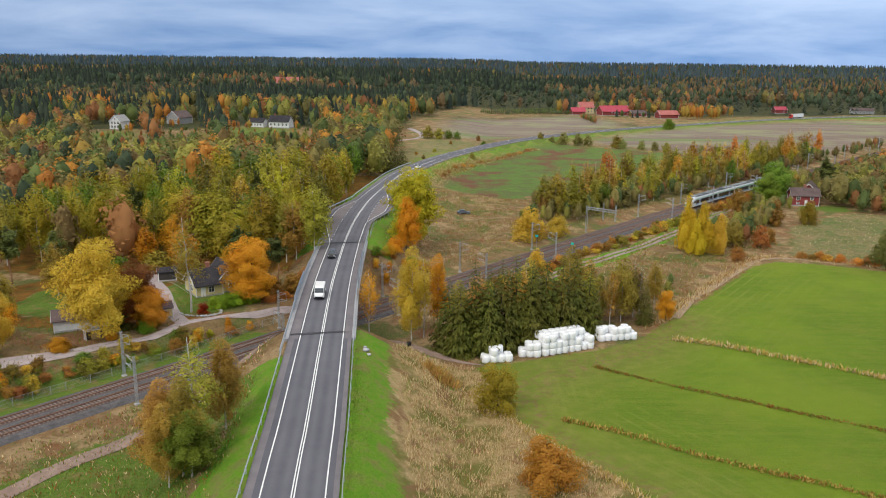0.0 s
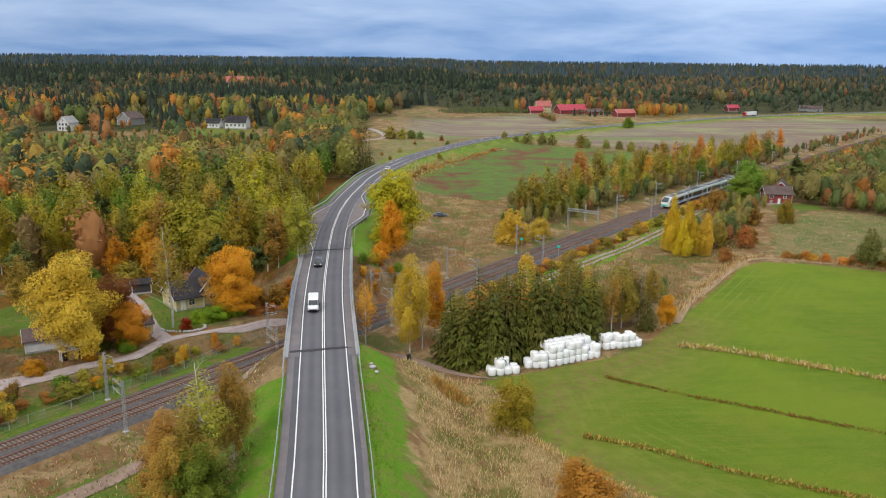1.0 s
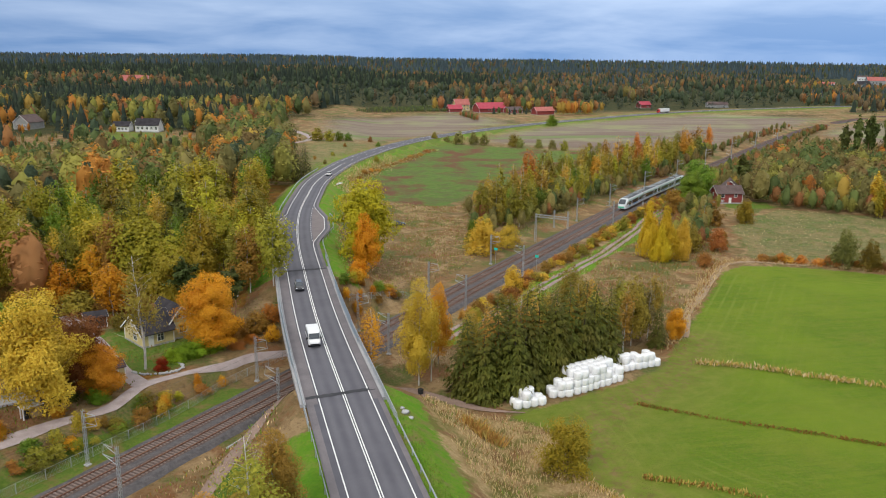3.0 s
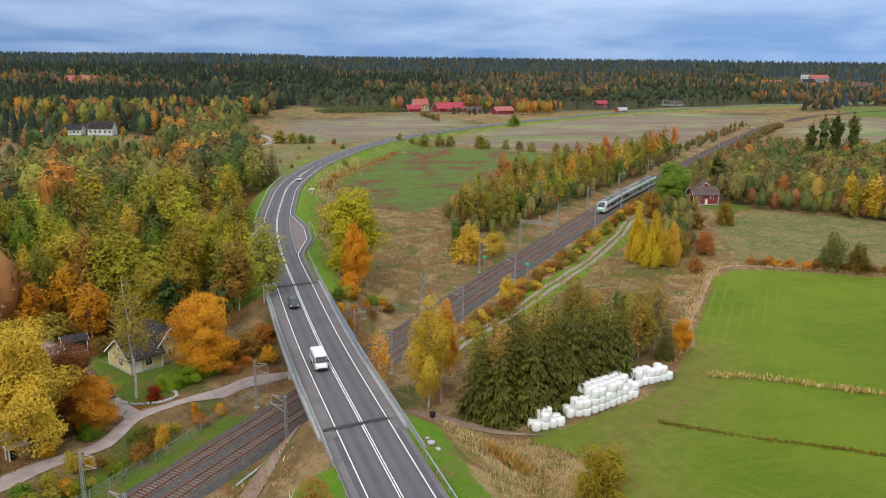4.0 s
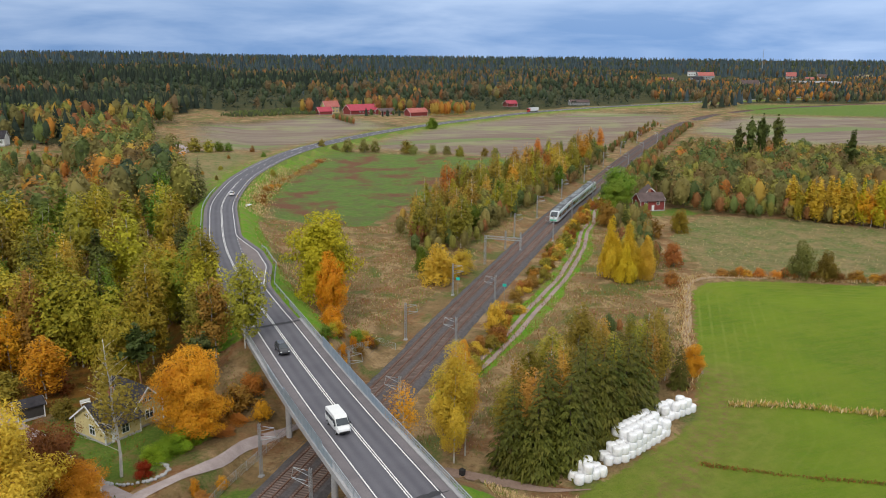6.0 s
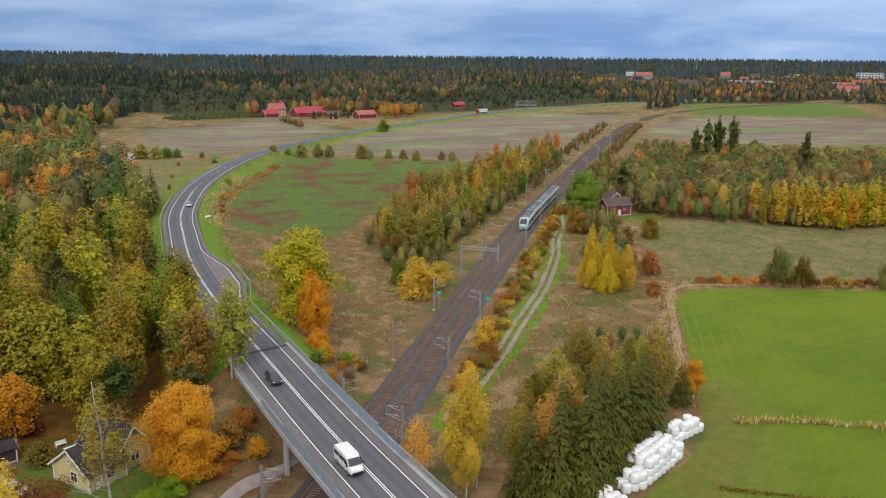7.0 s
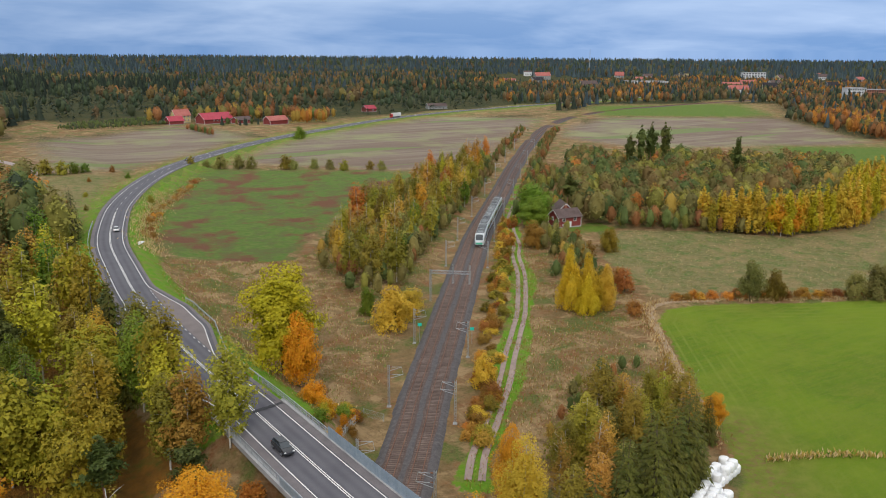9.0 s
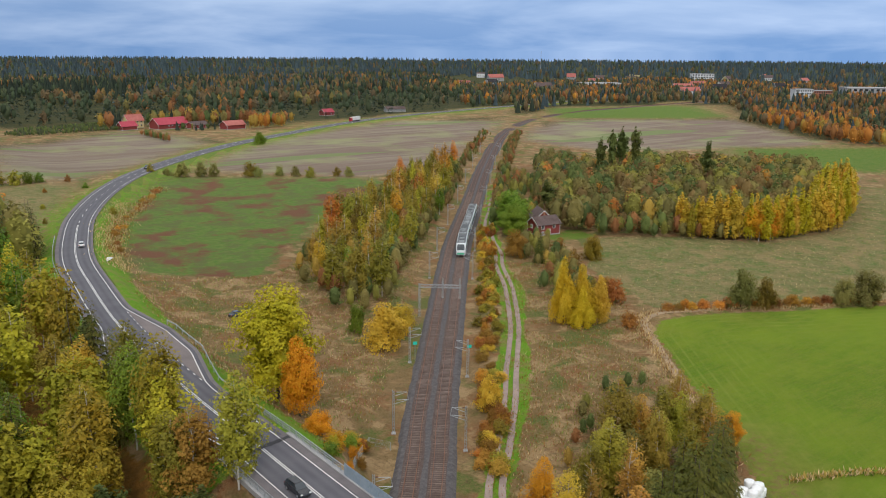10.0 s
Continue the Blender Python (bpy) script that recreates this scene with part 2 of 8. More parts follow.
def far_from(line, x, y):
    """Distance in plan to a polyline, its height there, and the signed side (positive to its left)."""
    x, y = np.asarray(x, float), np.asarray(y, float)
    if x.size < 40:
        a, d = line[:-1], np.diff(line, axis=0)
        px, py = x.reshape(-1, 1) - a[:, 0], y.reshape(-1, 1) - a[:, 1]
        t = np.clip((px * d[:, 0] + py * d[:, 1]) / (d[:, 0] ** 2 + d[:, 1] ** 2), 0, 1)
        dist = np.hypot(px - t * d[:, 0], py - t * d[:, 1])
        k = dist.argmin(1)
        i = np.arange(len(k))
        return dist[i, k].reshape(x.shape), (a[k, 2] + t[i, k] * d[k, 2]).reshape(x.shape), np.sign(d[k, 0] * py[i, k] - d[k, 1] * px[i, k]).reshape(x.shape)
    best = np.full(x.shape, 1e9)
    high, side = np.zeros(x.shape), np.zeros(x.shape)
    for a, b in zip(line[:-1], line[1:]):
        d = b - a
        near = (np.abs(x - a[0]) < 140 + abs(d[0])) & (np.abs(y - a[1]) < 140 + abs(d[1]))
        if not near.any():
            continue
        px, py = x[near] - a[0], y[near] - a[1]
        t = np.clip((px * d[0] + py * d[1]) / (d[0] ** 2 + d[1] ** 2), 0, 1)
        dist = np.hypot(px - t * d[0], py - t * d[1])
        closer = dist < best[near]
        idx = np.flatnonzero(near.ravel())[closer]
        best.ravel()[idx] = dist[closer]
        high.ravel()[idx] = (a[2] + t * d[2])[closer]
        side.ravel()[idx] = np.sign(d[0] * py - d[1] * px)[closer]
    return best, high, side


RAIL_DIR = np.array((0.6363, 0.7714))


def base_z(x, y):
    x, y = np.asarray(x, float), np.asarray(y, float)
    low = np.interp(y, (100, 160, 220, 300, 500, 700, 1500), (0, 0, 1.0, 1.5, 3, 3.5, 4))
    left = np.interp(y, (0, 200, 350, 500, 700, 1500), (2.8, 3, 4.5, 5.5, 7, 10))
    d = (x + 1) * -0.7714 + (y - 186.4) * 0.6363
    k = step(6.5, 13, d) * step(5, -30, x - np.maximum(0, y - 150) * 0.08)
    z = low * (1 - k) + left * k
    r, az = np.hypot(x, y), np.degrees(np.arctan2(x, np.maximum(y, 1e-3)))
    z = z + 9 * step(720, 1500, y - 0.25 * np.abs(x)) * step(11, -3, az) * 0.8
    z = z + 5 * step(1300, 3300, r) + 6 * (lumps(x, y, 700, 3) - 0.5) * step(900, 2000, r)
    return z


def land_z(x, y, dress=True):
    x, y = np.asarray(x, float), np.asarray(y, float)
    z = base_z(x, y) + (lumps(x, y, 9, 5) - 0.5) * 0.35
    # the road's embankment, open under the bridge
    for part_ in (ROAD[ROAD[:, 1] < BRIDGE[0] + 2], ROAD[ROAD[:, 1] > BRIDGE[1] - 2]):
        d, hz, _ = far_from(part_, x, y)
        z = np.maximum(z, np.where(d < 130, hz - 0.3 - np.maximum(0, d - 6.6) / 1.75, -99))
    d, hz, _ = far_from(ROAD, x, y)
    deck = (y > BRIDGE[0] + 3) & (y < BRIDGE[1] - 3)
    z = np.where((d < 7.0) & ~deck, hz - 0.3, z)
    # the railway's bed
    d, hz, _ = far_from(RAIL, x, y)
    bed = hz - 0.75
    k = step(13, 6.5, d)
    return z * (1 - k) + np.where(d < 16, bed, z) * k


def ground(x, y):
    return float(land_z(np.array([x]), np.array([y]))[0])


def inside(poly, x, y):
    x, y = np.asarray(x, float), np.asarray(y, float)
    hit = np.zeros(x.shape, bool)
    n = len(poly)
    for i in range(n):
        (ax, ay), (bx, by) = poly[i], poly[(i + 1) % n]
        if ay == by:
            continue
        cross = (ay > y) != (by > y)
        hit ^= cross & (x < (bx - ax) * (y - ay) / (by - ay) + ax)
    return hit


def depth_in(poly, x, y):
    """Signed distance to a polygon's edge, positive inside."""
    x, y = np.asarray(x, float), np.asarray(y, float)
    best = np.full(x.shape, 1e9)
    for (ax, ay), (bx, by) in zip(poly, poly[1:] + poly[:1]):
        dx, dy = bx - ax, by - ay
        t = np.clip(((x - ax) * dx + (y - ay) * dy) / (dx * dx + dy * dy + 1e-9), 0, 1)
        best = np.minimum(best, np.hypot(x - ax - t * dx, y - ay - t * dy))
    return np.where(inside(poly, x, y), best, -best)


CROP = [(60, 20), (40, 70), (26.6, 94), (17.7, 106), (11.5, 117), (12, 131), (6, 138), (14, 140.5), (28, 146.5), (38, 152), (45, 161), (59.5, 180), (82, 210), (90, 215),
        (100, 213.5), (125, 201), (151, 189), (330, 100), (330, -100)]
STRAW = [(-9, 40), (-10, 80), (-10.5, 125), (-6, 141), (6, 137), (12, 131), (11, 117), (18, 106), (26, 94), (40, 70), (60, 20)]
TILLED = [[(84, 512), (129, 570), (184, 624), (272, 680), (348, 714), (432, 668), (327, 573), (240, 489), (199, 445), (147, 448)],
          [(5, 648), (116, 741), (150, 640), (66, 545), (30, 516), (-5, 504)],
          [(329, 525), (399, 592), (486, 643), (628, 559), (499, 390), (398, 429), (336, 453)]]
MEADOW = [(4, 371), (34, 452), (58, 502), (146, 446), (150, 412), (73, 358), (26, 307), (0, 324)]
HAY = [(114, 262), (146, 286), (171, 268), (185, 248), (227, 242), (319, 283), (348, 284), (330, 110), (155, 192), (121, 215), (98, 223)]
FAR_GREEN = [[(491, 655), (639, 567), (773, 720), (575, 767)], [(407, 427), (513, 366), (600, 330), (397, 305), (362, 343)],
             [(150, 735), (235, 722), (330, 752), (225, 745)]]


LAWNS = [[(-58, 160), (-52, 156), (-47, 157.5), (-42, 163), (-43, 172), (-57, 183), (-62, 177), (-58, 168)], [(-90, 158), (-72, 154), (-67, 160), (-66, 172), (-86, 178)], [(128, 290), (146, 288), (148, 300), (132, 300)],
         [(-92, 106), (-61, 131), (-48, 146), (-37, 156), (-31, 155), (-46, 138), (-62, 118), (-84, 94)], [(-88, 40), (-70, 74), (-50, 105), (-35, 123), (-27, 116), (-30, 80), (-36, 40)]]
FALLOW = [(-16, 486), (25, 501), (8, 443), (-16, 378), (-20, 408)]
GARDENS = [[(-220, 520), (-196, 528), (-168, 440), (-190, 430)], [(-148, 562), (-100, 556), (-92, 470), (-125, 465)]]
FAR_OPEN = [FALLOW] + GARDENS + [[(-30, 500), (20, 520), (10, 660), (-25, 660)], [(150, 640), (100, 735), (240, 735), (560, 800), (470, 690), (330, 720), (215, 655)],
            [(490, 640), (650, 560), (820, 700), (600, 780), (520, 720)], [(300, 560), (380, 640), (470, 710), (520, 690), (400, 590)],
            [(-5, 650), (60, 700), (116, 741), (150, 735), (142, 812), (22, 792), (-10, 700)]]


TRACK_PLAN = [(2.5, 173.5), (7.6, 179.5), (15.4, 187), (24, 195.5), (31.2, 203), (40.6, 213.3), (52.6, 226), (61, 235.5), (78.2, 257.1), (91.5, 276.5), (101, 288), (111.4, 304.4),
              (128.5, 326.4), (147.3, 347), (175, 377), (230, 432)]
TRACK = np.array([(x_, y_, 0.0) for x_, y_ in TRACK_PLAN])


def spread(lo, hi, fine_lo, fine_hi, fine, n):
    """Coordinates that are fine in the middle and grow towards both ends."""
    mid = np.arange(fine_lo, fine_hi + fine / 2, fine)
    k = np.linspace(0, 1, n + 1)[1:]
    return np.r_[(fine_lo - (fine_lo - lo) * k ** 2.6)[::-1], mid, fine_hi + (hi - fine_hi) * k ** 2.6]


def quick_mesh(name, verts, faces, mats, idx=None, smooth=False):
    me = bpy.data.meshes.new(name)
    me.from_pydata([tuple(v) for v in verts], [], [tuple(f) for f in faces])
    for m in mats if isinstance(mats, (list, tuple)) else (mats,):
        me.materials.append(m)
    if idx is not None:
        me.polygons.foreach_set("material_index", idx)
    if smooth:
        me.polygons.foreach_set("use_smooth", [True] * len(me.polygons))
    me.update()
    return me


def multiplied(nt, a, b):
    n = nt.nodes.new("ShaderNodeMath")
    n.operation = "MULTIPLY"
    nt.links.new(a, n.inputs[0])
    nt.links.new(b, n.inputs[1])
    return n.outputs[0]


def soil():
    m, nt, s = shader("soil_and_grass")

    def attr(n):
        a = nt.nodes.new("ShaderNodeAttribute")
        a.attribute_name = n
        return a.outputs["Fac"]

    def edged(n):
        """A zone's mask with a ragged edge."""
        add = nt.nodes.new("ShaderNodeMath")
        add.operation = "ADD"
        nt.links.new(attr(n), add.inputs[0])
        nt.links.new(grain(nt, 0.9, 5, 0.7, low=0.3, high=0.7, to=(-0.3, 0.3)), add.inputs[1])
        r = nt.nodes.new("ShaderNodeMapRange")
        r.inputs[1].default_value, r.inputs[2].default_value = 0.38, 0.62
        nt.links.new(add.outputs[0], r.inputs[0])
        return r.outputs[0]

    big, mid, fine = grain(nt, 0.05, 3), grain(nt, 0.35, 5), grain(nt, 2.2, 5, 0.7)
    # rough grass: olive, straw and rust
    c = mixer(nt, mid, (0.16, 0.112, 0.042), (0.29, 0.18, 0.085))
    c = mixer(nt, grain(nt, 0.10, 5, 0.65, low=0.5, high=0.6), c, (0.25, 0.108, 0.046))
    c = mixer(nt, grain(nt, 0.15, 5, 0.65, low=0.5, high=0.6, distort=0.6), c, (0.43, 0.29, 0.15))
    c = mixer(nt, grain(nt, 0.085, 5, 0.65, low=0.52, high=0.6, distort=0.4), c, (0.085, 0.135, 0.022))
    c = mixer(nt, grain(nt, 0.9, 5, 0.75, low=0.52, high=0.66, to=(0, 0.7)), c, (0.10, 0.062, 0.028))
    c = mixer(nt, fine, c, mixer(nt, 0.5, c, (0.33, 0.235, 0.12)))
    # meadow with red-brown patches
    mead = mixer(nt, grain(nt, 0.5, 5, 0.7), (0.09, 0.18, 0.03), (0.165, 0.22, 0.055))
    mead = mixer(nt, grain(nt, 0.13, 5, 0.65, low=0.48, high=0.6), mead, (0.13, 0.15, 0.05))
    mead = mixer(nt, grain(nt, 0.045, 5, 0.65, low=0.5, high=0.6), mead, (0.185, 0.085, 0.05))
    c = mixer(nt, edged("meadow"), c, mead)
    # hay meadow
    hay = mixer(nt, mid, (0.15, 0.16, 0.05), (0.25, 0.21, 0.09))
    hay = mixer(nt, grain(nt, 0.07, 5, 0.65, low=0.46, high=0.6), hay, (0.29, 0.22, 0.10))
    hay = mixer(nt, grain(nt, 0.2, 4, low=0.48, high=0.66), hay, (0.125, 0.18, 0.045))
    hay = mixer(nt, grain(nt, 1.1, 5, 0.75, low=0.48, high=0.66, to=(0, 0.7)), hay, (0.34, 0.275, 0.15))
    hay = mixer(nt, grain(nt, 0.6, 5, 0.75, low=0.52, high=0.68, to=(0, 0.7)), hay, (0.10, 0.115, 0.04))
    c = mixer(nt, edged("hay"), c, hay)
    # straw-pale tall grass
    st = mixer(nt, mid, (0.43, 0.30, 0.14), (0.60, 0.44, 0.23))
    st = mixer(nt, grain(nt, 0.14, 5, 0.65, low=0.46, high=0.58), st, (0.16, 0.18, 0.04))
    st = mixer(nt, grain(nt, 0.2, 5, 0.65, low=0.53, high=0.63, distort=0.5), st, (0.27, 0.145, 0.075))
    st = mixer(nt, fine, st, mixer(nt, 0.6, st, (0.24, 0.15, 0.0544)))
    c = mixer(nt, edged("straw"), c, st)
    # young crop, sown in rows
    g = nt.nodes.new("ShaderNodeNewGeometry")
    mp = nt.nodes.new("ShaderNodeMapping")
    mp.inputs["Rotation"].default_value = (0, 0, radians(32.6))
    nt.links.new(g.outputs["Position"], mp.inputs[0])
    wv = nt.nodes.new("ShaderNodeTexWave")
    wv.bands_direction = "Y"
    nt.links.new(mp.outputs[0], wv.inputs[0])
    wv.inputs["Scale"].default_value, wv.inputs["Distortion"].default_value = 0.085, 3.0
    wv.inputs["Detail"].default_value, wv.inputs["Detail Scale"].default_value = 3.0, 0.25
    st2 = nt.nodes.new("ShaderNodeMapping")
    st2.inputs["Rotation"].default_value = (0, 0, radians(32.6))
    st2.inputs["Scale"].default_value = (0.03, 0.5, 0.204)
    nt.links.new(g.outputs["Position"], st2.inputs[0])
    rows_ = grain(nt, 1.0, 4, 0.6, st2.outputs[0], 0.38, 0.62)
    crop = mixer(nt, rows_, (0.125, 0.222, 0.012), (0.185, 0.255, 0.018))
    crop = mixer(nt, wv.outputs["Fac"], crop, mixer(nt, 0.45, crop, (0.14, 0.25, 0.012)))
    crop = mixer(nt, grain(nt, 0.06, 4, low=0.5, high=0.72), crop, (0.215, 0.255, 0.028))
    crop = mixer(nt, grain(nt, 1.6, 5, 0.75, low=0.48, high=0.75, to=(0, 0.6)), crop, (0.22, 0.21, 0.045))
    st3 = nt.nodes.new("ShaderNodeMapping")
    st3.inputs["Rotation"].default_value = (0, 0, radians(32.6))
    st3.inputs["Scale"].default_value = (0.25, 2.6, 1.0)
    nt.links.new(g.outputs["Position"], st3.inputs[0])
    crop = mixer(nt, grain(nt, 1.0, 4, 0.75, st3.outputs[0], 0.5, 0.72, (0, 0.55)), crop, (0.10, 0.175, 0.018))
    crop = mixer(nt, grain(nt, 0.9, 5, 0.8, st3.outputs[0], 0.52, 0.68, (0, 0.6)), crop, (0.235, 0.295, 0.045))
    crop = mixer(nt, grain(nt, 5.0, 3, 0.7, low=0.5, high=0.72, to=(0, 0.6)), crop, (0.105, 0.165, 0.018))
    crop = mixer(nt, grain(nt, 2.4, 5, 0.8, low=0.46, high=0.62, to=(0, 0.42)), crop, (0.095, 0.165, 0.012))
    crop = mixer(nt, grain(nt, 0.35, 5, 0.75, low=0.5, high=0.66, to=(0, 0.4)), crop, (0.24, 0.27, 0.04))
    # tramlines that follow the field's rim
    sw = nt.nodes.new("ShaderNodeMath")
    sw.operation = "PINGPONG"
    sw.inputs[1].default_value = 1.15
    nt.links.new(attr("rim"), sw.inputs[0])
    thin = nt.nodes.new("ShaderNodeMapRange")
    for i_, v_ in enumerate((0.72, 1.1, 0.0, 1.0)):
        thin.inputs[i_ + 1].default_value = v_
    nt.links.new(sw.outputs[0], thin.inputs[0])
    fade = nt.nodes.new("ShaderNodeMapRange")
    for i_, v_ in enumerate((9.0, 26.0, 0.45, 0.0)):
        fade.inputs[i_ + 1].default_value = v_
    nt.links.new(attr("rim"), fade.inputs[0])
    lines_ = multiplied(nt, multiplied(nt, thin.outputs[0], fade.outputs[0]), grain(nt, 0.11, 4, low=0.4, high=0.62))
    crop = mixer(nt, lines_, crop, (0.29, 0.33, 0.07))
    crop = mixer(nt, grain(nt, 0.025, 4, 0.6, low=0.48, high=0.62, to=(0, 0.55)), crop, (0.215, 0.30, 0.022))
    c = mixer(nt, edged("crop"), c, crop)
    c = mixer(nt, multiplied(nt, attr("headland"), grain(nt, 0.5, 5, 0.7, low=0.3, high=0.6, to=(0.25, 0.8))), c, mixer(nt, mid, (0.185, 0.23, 0.03), (0.26, 0.275, 0.055)))
    # worn, brownish field margin
    c = mixer(nt, multiplied(nt, attr("worn"), grain(nt, 0.8, 5, 0.7, low=0.42, high=0.62)), c, mixer(nt, mid, (0.20, 0.15, 0.05), (0.28, 0.19, 0.085)))
    # tilled stubble
    t2 = nt.nodes.new("ShaderNodeMapping")
    t2.inputs["Rotation"].default_value = (0, 0, radians(-42))
    t2.inputs["Scale"].default_value = (0.012, 0.16, 0.068)
    nt.links.new(g.outputs["Position"], t2.inputs[0])
    til = mixer(nt, grain(nt, 1.0, 4, 0.6, t2.outputs[0], 0.35, 0.65), (0.2125, 0.1615, 0.1275), (0.306, 0.2507, 0.187))
    t3 = nt.nodes.new("ShaderNodeMapping")
    t3.inputs["Rotation"].default_value = (0, 0, radians(-42))
    t3.inputs["Scale"].default_value = (0.004, 0.03, 0.02)
    nt.links.new(g.outputs["Position"], t3.inputs[0])
    til = mixer(nt, grain(nt, 1.0, 2, 0.5, t3.outputs[0], 0.47, 0.53), til, mixer(nt, 0.6, til, (0.21, 0.145, 0.115)))
    til = mixer(nt, grain(nt, 0.018, 4, low=0.5, high=0.64), til, (0.30, 0.30, 0.155))
    til = mixer(nt, grain(nt, 1.0, 3, 0.5, t3.outputs[0], 0.60, 0.63), til, (0.20, 0.24, 0.10))
    c = mixer(nt, edged("tilled"), c, til)
    fg = mixer(nt, mid, (0.1, 0.18, 0.0272), (0.15, 0.2, 0.0408))
    c = mixer(nt, edged("green"), c, fg)
    # fresh green verge
    ve = mixer(nt, mid, (0.13, 0.30, 0.017), (0.215, 0.33, 0.03))
    ve = mixer(nt, grain(nt, 0.35, 5, 0.7, low=0.5, high=0.66, to=(0, 0.8)), ve, (0.22, 0.21, 0.07))
    ve = mixer(nt, grain(nt, 2.6, 4, 0.75, low=0.46, high=0.7, to=(0, 0.75)), ve, (0.095, 0.215, 0.018))
    ve = mixer(nt, grain(nt, 0.11, 4, 0.7, low=0.55, high=0.66, to=(0, 0.7)), ve, (0.27, 0.19, 0.085))
    c = mixer(nt, edged("verge"), c, ve)
    c = mixer(nt, edged("lawn"), c, mixer(nt, grain(nt, 0.3, 5, 0.7, low=0.5, high=0.64, to=(0, 0.85)), mixer(nt, fine, (0.091, 0.1755, 0.0195), (0.169, 0.2275, 0.039)), (0.252, 0.18, 0.072)))
    # leaf litter under the trees
    li = mixer(nt, mid, (0.16, 0.085, 0.0204), (0.28, 0.13, 0.0238))
    li = mixer(nt, grain(nt, 0.3, 4, low=0.5, high=0.7), li, (0.1, 0.12, 0.0204))
    c = mixer(nt, edged("litter"), c, li)
    # dark floor of the far woods
    c = mixer(nt, edged("woodland"), c, mixer(nt, big, (0.04, 0.05, 0.018), (0.075, 0.07, 0.026)))
    nt.links.new(c, s.inputs["Base Color"])
    s.inputs["Roughness"].default_value, s.inputs["Specular IOR Level"].default_value = 0.95, 0.15
    bumped(nt, s, grain(nt, 1.4, 6, 0.75), 0.8, 0.35)
    return m


def build_land():
    xs = spread(-4500, 4500, -95, 165, 1.6, 74)
    ys = spread(-4500, 4800, 62, 310, 1.6, 80)
    X, Y = np.meshgrid(xs, ys)
    Z = land_z(X, Y)
    n, k = X.shape
    verts = np.stack([X, Y, Z], -1).reshape(-1, 3)
    i = np.arange(n * k).reshape(n, k)
    faces = np.stack([i[:-1, :-1], i[:-1, 1:], i[1:, 1:], i[1:, :-1]], -1).reshape(-1, 4)
    me = quick_mesh("ground", verts.tolist(), faces.tolist(), soil(), smooth=True)
    x, y = X.ravel(), Y.ravel()
    jx, jy = x + (lumps(x, y, 6, 11) - 0.5) * 3, y + (lumps(x, y, 6, 12) - 0.5) * 3
    d_road, _, side = far_from(ROAD, x, y)
    d_rail, _, rside = far_from(RAIL, x, y)
    on_bridge = (y > BRIDGE[0] + 4) & (y < BRIDGE[1] - 4)
    gx, gy = np.gradient(xs), np.gradient(ys)
    cell = np.maximum(gx[None, :] * np.ones((n, 1)), gy[:, None] * np.ones((1, k))).ravel()

    def zone(poly, jag=0.0):
        px, py = (x + (jx - x) * jag, y + (jy - y) * jag)
        return np.clip(0.5 + depth_in(poly, px, py) / (2.2 * np.maximum(cell, 1.0)), 0, 1)

    crop = zone(CROP)
    r_far = np.hypot(x + 30, y - 40)
    open_land = np.max([zone(q) for q in TILLED + [MEADOW, HAY, CROP] + FAR_GREEN + FAR_OPEN], axis=0)
    masks = {
        "crop": crop,
        "straw": zone(STRAW, 1.0),
        "hay": np.maximum(zone(HAY, 1.0), zone(FALLOW)),
        "meadow": zone(MEADOW, 1.0),
        "tilled": np.max([zone(q) for q in TILLED], axis=0),
        "green": np.max([zone(q) for q in FAR_GREEN], axis=0),
        "lawn": np.max([zone(q, 0.5) for q in LAWNS + GARDENS], axis=0),
        "verge": np.clip(0.5 + (10.0 + 3 * lumps(x, y, 25, 8) + 1.2 * (lumps(x, y, 7, 18) - 0.5) - d_road) / (2.2 * np.maximum(cell, 1.0)), 0, 1) * ~on_bridge * (y > -200) * ~((side > 0) & (y > 121) & (y < 140)),
        "litter": (np.max([inside(q, x, y) for q in LAWNS], axis=0) < 1) & (d_rail > 17) & (rside > 0) & (jx < -24) & (y > 150) & (y < 480) & (d_road > 12) & (lumps(x, y, 14, 9) > 0.3),
        "woodland": np.clip((r_far - 480) / 60, 0, 1) * (1 - open_land) * np.clip((d_road - 12) / 6, 0, 1) * np.clip((d_rail - 12) / 6, 0, 1),
    }
    edge, _, _ = far_from(np.array([(x_, y_, 0.0) for x_, y_ in [(40, 70), (26.6, 94), (17.7, 106), (13.5, 117), (16, 131), (24, 139), (38, 148), (46, 158), (52, 166)]]), x, y)
    masks["worn"] = (crop > 0.5) * np.clip(1.3 - edge / 4.5, 0, 1) * (0.3 + 0.7 * (np.abs(edge - 1.4) < 0.9) + 0.6 * (np.abs(edge - 3.6) < 0.8))
    masks["headland"] = (crop > 0.5) * np.clip(1.6 - edge / (7 + 4 * lumps(x, y, 12, 19)), 0, 1)
    masks["rim"] = np.clip(depth_in(CROP, x, y), 0, 60)
    track_d, _, _ = far_from(TRACK, x, y)
    masks["verge"] = np.maximum(masks["verge"], 0.95 * step(4.2, 2.2, track_d + 2.6 * (lumps(x, y, 7, 61) - 0.45)))
    gap_ = [(150, 385), (330, 290), (420, 300), (540, 380), (330, 580), (200, 480)]
    masks["woodland"] = masks["woodland"] * ~inside(gap_, x, y)
    for name, mask in masks.items():
        a = me.attributes.new(name, "FLOAT", "POINT")
        a.data.foreach_set("value", np.asarray(mask, np.float32))
